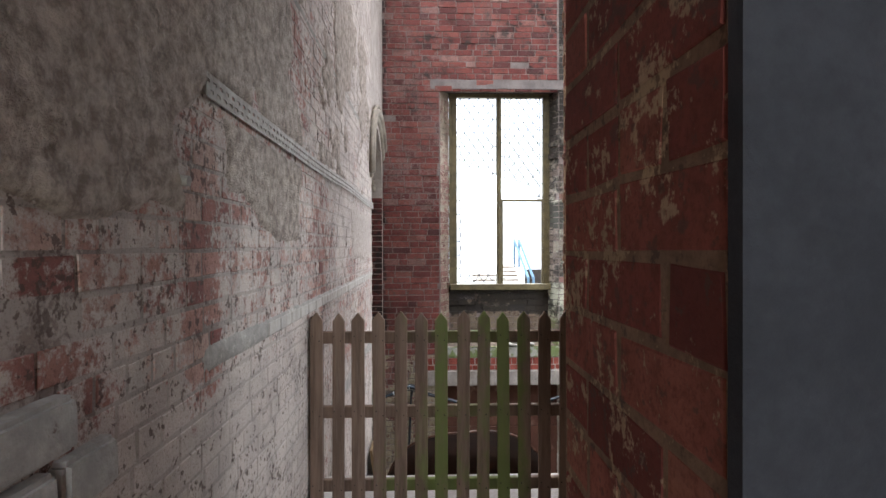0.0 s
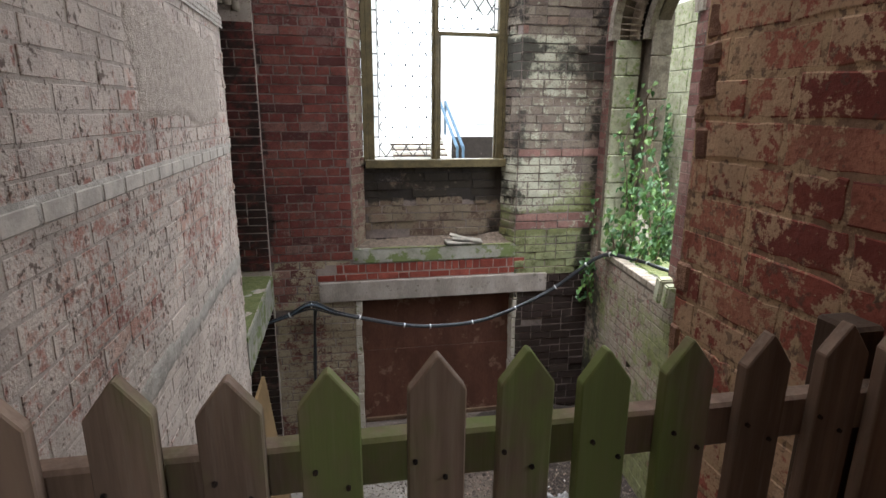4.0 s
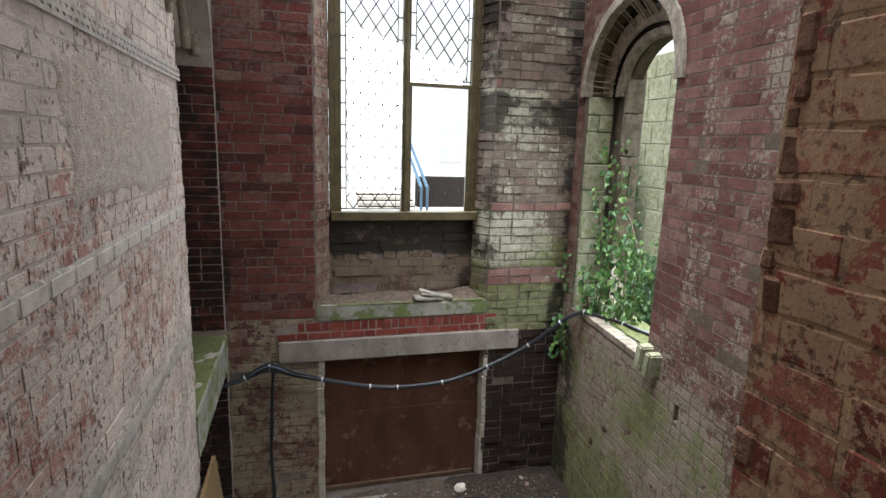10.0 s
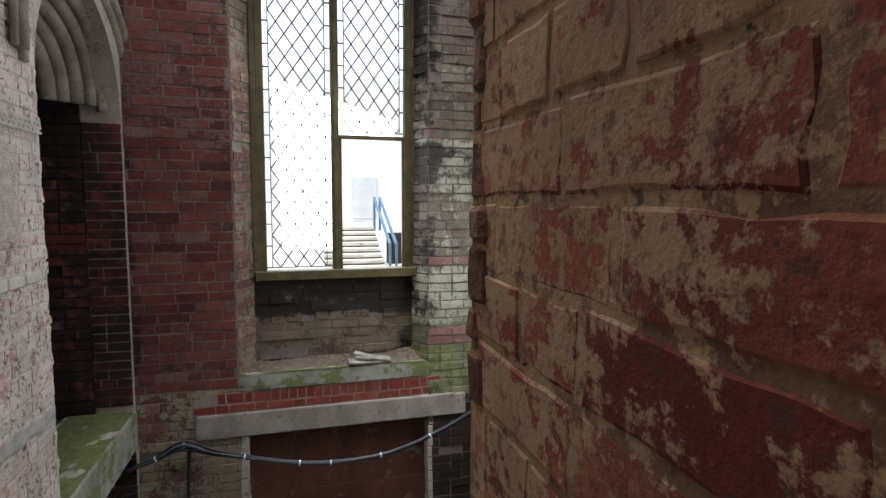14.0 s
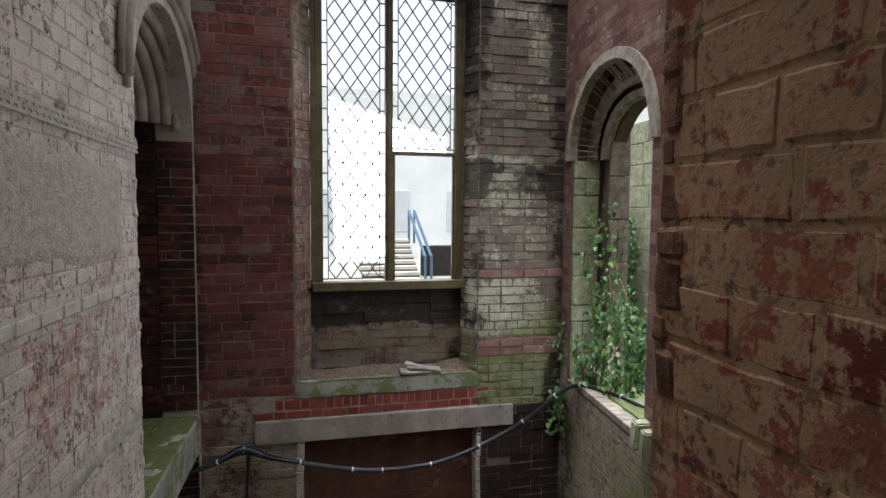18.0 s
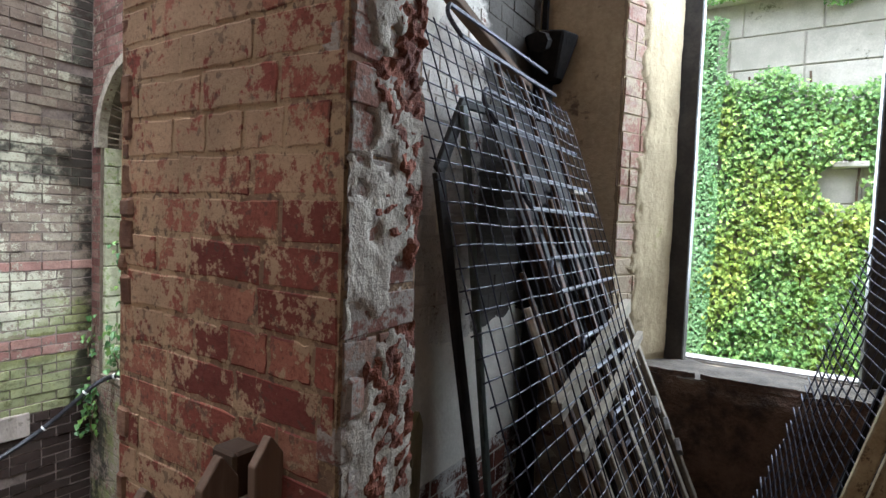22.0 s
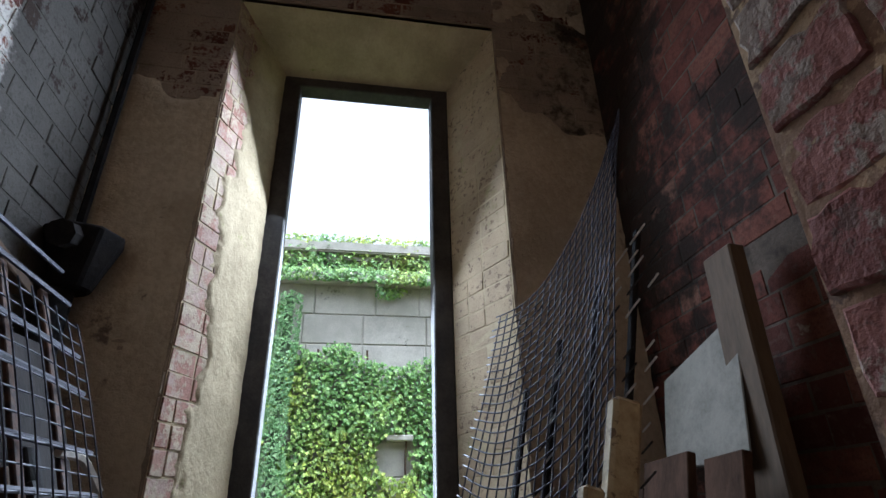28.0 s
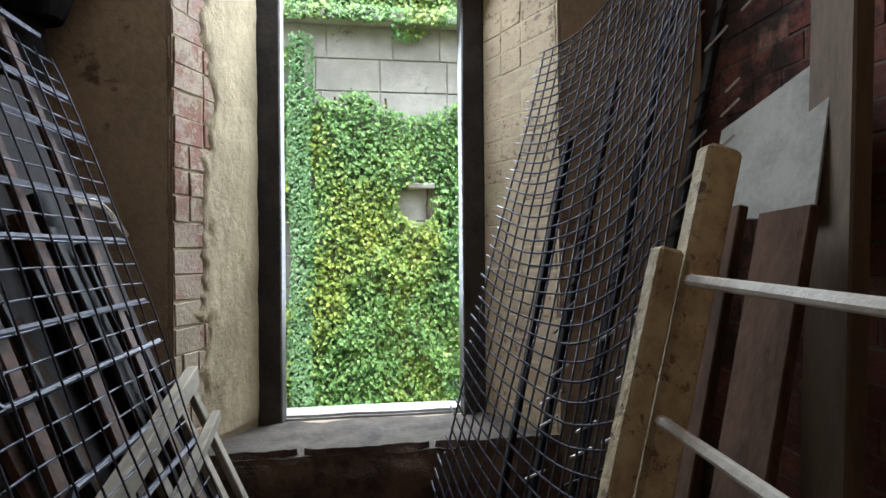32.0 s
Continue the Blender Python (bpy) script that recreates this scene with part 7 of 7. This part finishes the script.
gate = empty("slatted_gate", Matrix.Translation((2.1, 2.3, 0)))
gi = gate.matrix_world.inverted()


def on_gate(x, z):
    return Vector((x, 2.22 + 0.43 * z + 0.012, z))


weather = plain("grey_weathered_timber", (0.3, 0.26, 0.2), (0.17, 0.145, 0.11), 8, 0.9, stretch=(0.3, 1, 1))
rp("top_rail", stick(on_gate(1.55, 1.12), on_gate(2.55, 1.28), 0.06, 0.03, (0, 1, 0)), weather, gate, gi)
rp("second_rail", stick(on_gate(1.6, 1.0), on_gate(2.58, 1.16), 0.035, 0.025, (0, 1, 0)), weather, gate, gi)
for i in range(9):
    x = 1.62 + i * 0.115
    zt = 1.13 + 0.16 * (x - 1.62)
    rp("slat", stick(on_gate(x + 0.04, 0.0) + Vector((0, 0.02, 0)), on_gate(x, zt) + Vector((0, 0.02, 0)), 0.035, 0.018, (0, 1, 0)), weather if i % 3 else dark_wood, gate, gi)
for k in range(3):
    rp("bracket", block((0.07, 0.02, 0.05), Matrix.Translation(on_gate(2.44 + 0.05 * k, 0.92 - 0.09 * k)) @ pose(0, 0, 0, -20, 35, 0), 0.003), galv, gate, gi, "bright metal bracket")
tagged(gate, "weathered slatted timber gate leaning in the stack", "gate")
tagged(part("batten", stick((1.6, 3.2, 2.36), (2.45, 3.24, 2.2), 0.05, 0.03), dark_wood), "dark timber batten resting along the top of the stack", "timber", "stacked timber")
tagged(part("leaning_plank", stick((1.17, 3.15, 1.2), (1.42, 2.62, 0.0), 0.13, 0.02, (1, 0.3, 0.4)), dark_iron), "black plank leaning beside the broken pier", "board")
bm = picket(0, 1.04, 0.055)
bmesh.ops.transform(bm, matrix=pose(1.64, 3.235, 0, 0, 1.5, 0) @ Matrix.Translation((0, -FENCE_Y, -0.06)), verts=bm.verts)
tagged(part("loose_picket", bm, plain("mossy_pale_picket", (0.3, 0.24, 0.15), (0.17, 0.15, 0.07), 8, 0.85, stretch=(1, 1, 0.2))), "short pale pointed picket leaning on the white wall", "picket")
crumple("plastic_bag", (1.38, 2.52, 0.0), (0.17, 0.13, 0.36), film_mat, "crumpled pale grey plastic sheeting heaped by the doorway", "plastic", 6.0, 5, 0.5)

# corner rainwater head
black_paint = plain("flaking_black_iron", (0.008, 0.008, 0.009), (0.02, 0.017, 0.016), 14, 0.95, spec=0.1)
hopper = empty("rainwater_head", Matrix.Translation((2.58, 3.18, 0)))
part("downpipe", tube([(0.03, 0.05, 0), (0.03, 0.05, 2.3)], 0.045, 12), black_paint, hopper, smooth=True)
bm = bmesh.new()
bmesh.ops.create_cone(bm, cap_ends=True, segments=8, radius1=0.06, radius2=0.13, depth=0.2, matrix=Matrix.Translation((0.03, 0.02, 2.36)))
bmesh.ops.bevel(bm, geom=bm.edges[:], offset=0.008, segments=1, affect="EDGES")
part("hopper", bm, black_paint, hopper)
part("pipe_collar", tube([(0.03, 0.05, 1.75), (0.03, 0.05, 1.83)], 0.06, 12), black_paint, hopper)
part("elbow", tube([(-0.12, 0.02, 2.4), (-0.05, 0.02, 2.42), (0.02, 0.02, 2.4)], 0.045, 8), black_paint, hopper)
part("thin_pipe", tube([(0.07, 0.07, 2.4), (0.08, 0.07, 3.7)], 0.016, 6), black_paint, hopper)
tagged(hopper, "flaking black iron hopper and downpipe in the corner", "downpipe")
tagged(part("white_offcut", tube(smooth_run([(2.27, 2.95, 1.74), (2.36, 2.93, 1.73), (2.42, 2.9, 1.66)]), 0.012, 6), white_paint), "short bent white cable end sticking out of the stack", "cable")

# ladder, rack and boards by the south wall
cream_wood = plain("chipped_cream_paint", (0.42, 0.34, 0.2), (0.26, 0.19, 0.1), 22, 0.75, dist=0.006, spots=(0.09, 0.055, 0.035), spot_at=0.56)
ladder = empty("ladder", Matrix.Translation((1.3, 2.15, 0)))
li = ladder.matrix_world.inverted()


def stile_y(z):
    return 2.36 - 0.275 * z


rp("stile", stick((1.47, stile_y(0), 0.0), (1.585, stile_y(1.74), 1.74), 0.032, 0.045, (0, 1, 0), 0.006), cream_wood, ladder, li, "chipped cream painted stile")
rp("stile", stick((1.46, stile_y(0) + 0.05, 0.0), (1.57, stile_y(1.62) + 0.045, 1.62), 0.028, 0.03, (0, 1, 0), 0.004), cream_wood, ladder, li, "chipped cream painted stile")
# Third stile's brown is darkened for the shadow there; blotches are its own.
rp("stile", stick((0.97, 2.28, 0.0), (1.01, 1.962, 1.64), 0.02, 0.02, (0, 1, 0), 0.005), plain("shade_darkened_timber", (0.15, 0.085, 0.05), (0.06, 0.036, 0.025), 14, 0.85, spots=(0.03, 0.02, 0.015), spot_at=0.6), ladder, li, "blotched brown timber stile, coloured dark for shade")
for z in (1.585, 1.43, 1.27, 1.1, 0.94, 0.78, 0.6, 0.42):
    t = z / 1.74
    rp("rung", stick((1.47 + 0.115 * t + 0.03, stile_y(z) + 0.012, z), (0.975 + 0.035 * t, 2.31 - 0.21 * z, z - 0.01), 0.013, 0.012, (0, 1, 0.5), 0.003), white_paint, ladder, li, "thin white painted rung")
tagged(ladder, "narrow ladder with a cream stile and thin white rungs", "ladder")

steel_rack = empty("peg_rack", Matrix.Translation((1.8, 1.9, 0)))
si = steel_rack.matrix_world.inverted()
ra, rb = Vector((2.05, 1.51, 2.3)), Vector((1.72, 2.2, 0.12))
la, lb = Vector((2.28, 1.8, 1.9)), Vector((2.02, 2.26, 0.12))
for off in (0.0, 0.36, 0.7, 1.0):
    rp("rail", stick(ra.lerp(la, off), rb.lerp(lb, off), 0.026, 0.014, (0, 1, 0)), black_paint, steel_rack, si)
bright_zinc = plain("bright_zinc_peg", (0.6, 0.6, 0.6), (0.42, 0.42, 0.42), 30, 0.4, 0.3)
n = 38
for i in range(n):
    t = (i + 0.3 + mr.uniform(-0.15, 0.15)) / n
    p, q = ra.lerp(rb, t), la.lerp(lb, t)
    out = Vector((-0.014, 0.006, 0))
    for s0, s1 in ((-0.2, -0.12), (-0.06, 0.07), (0.12, 0.24), (0.3, 0.45), (0.62, 0.8)):
        if mr.random() < 0.8:
            rp("peg", stick(p.lerp(q, s0 + mr.uniform(-0.05, 0.05)) + out, p.lerp(q, s1) + out, 0.006, 0.006, (0, 1, 0)), bright_zinc if mr.random() < 0.7 else dark_iron, steel_rack, si)
tagged(steel_rack, "black steel rack with rows of short pegs, leaning on the wall", "metal rack")

plank_brown = plain("brown_floorboard", (0.08, 0.045, 0.029), (0.03, 0.018, 0.012), 9, 0.92, stretch=(1, 1, 0.25), spots=(0.15, 0.11, 0.07), spot_at=0.66, spec=0.12)
for x, top, w in ((2.28, 1.715, 0.23), (2.03, 1.7, 0.15), (2.47, 1.64, 0.09)):
    tagged(part("floorboard", stick((x - 0.1, 1.83, 0.0), (x, 1.41, top), w, 0.025, (0, 1, 0)), plank_brown), "old brown floorboard leaning against the wall", "board", "leaning floorboards")
sheet("zinc_plate", ((2.03, 1.35, 1.68), (2.4, 1.35, 1.7), (2.42, 1.29, 1.96), (2.03, 1.29, 2.06)), 0.006, plain("pale_zinc_sheet", (0.25, 0.235, 0.2), (0.15, 0.14, 0.118), 5, 0.85, 0.0, spots=(0.16, 0.11, 0.07), spot_at=0.66), "bent pale zinc sheet propped above the floorboards", "metal sheet")
tagged(part("tall_post", stick((1.98, 1.4, 0.0), (2.04, 1.265, 2.24), 0.12, 0.05, (0, 1, 0), 0.005), plain("pale_brown_timber", (0.13, 0.09, 0.058), (0.07, 0.05, 0.032), 5, 0.8, stretch=(1, 1, 0.2))), "tall pale timber post leaning behind the boards", "post")
tagged(part("metal_strip", stick((1.5, 1.75, 0.0), (1.75, 1.3, 1.35), 0.03, 0.01, (0, 1, 0)), galv), "thin bright metal strip leaning on the wall", "metal strip")
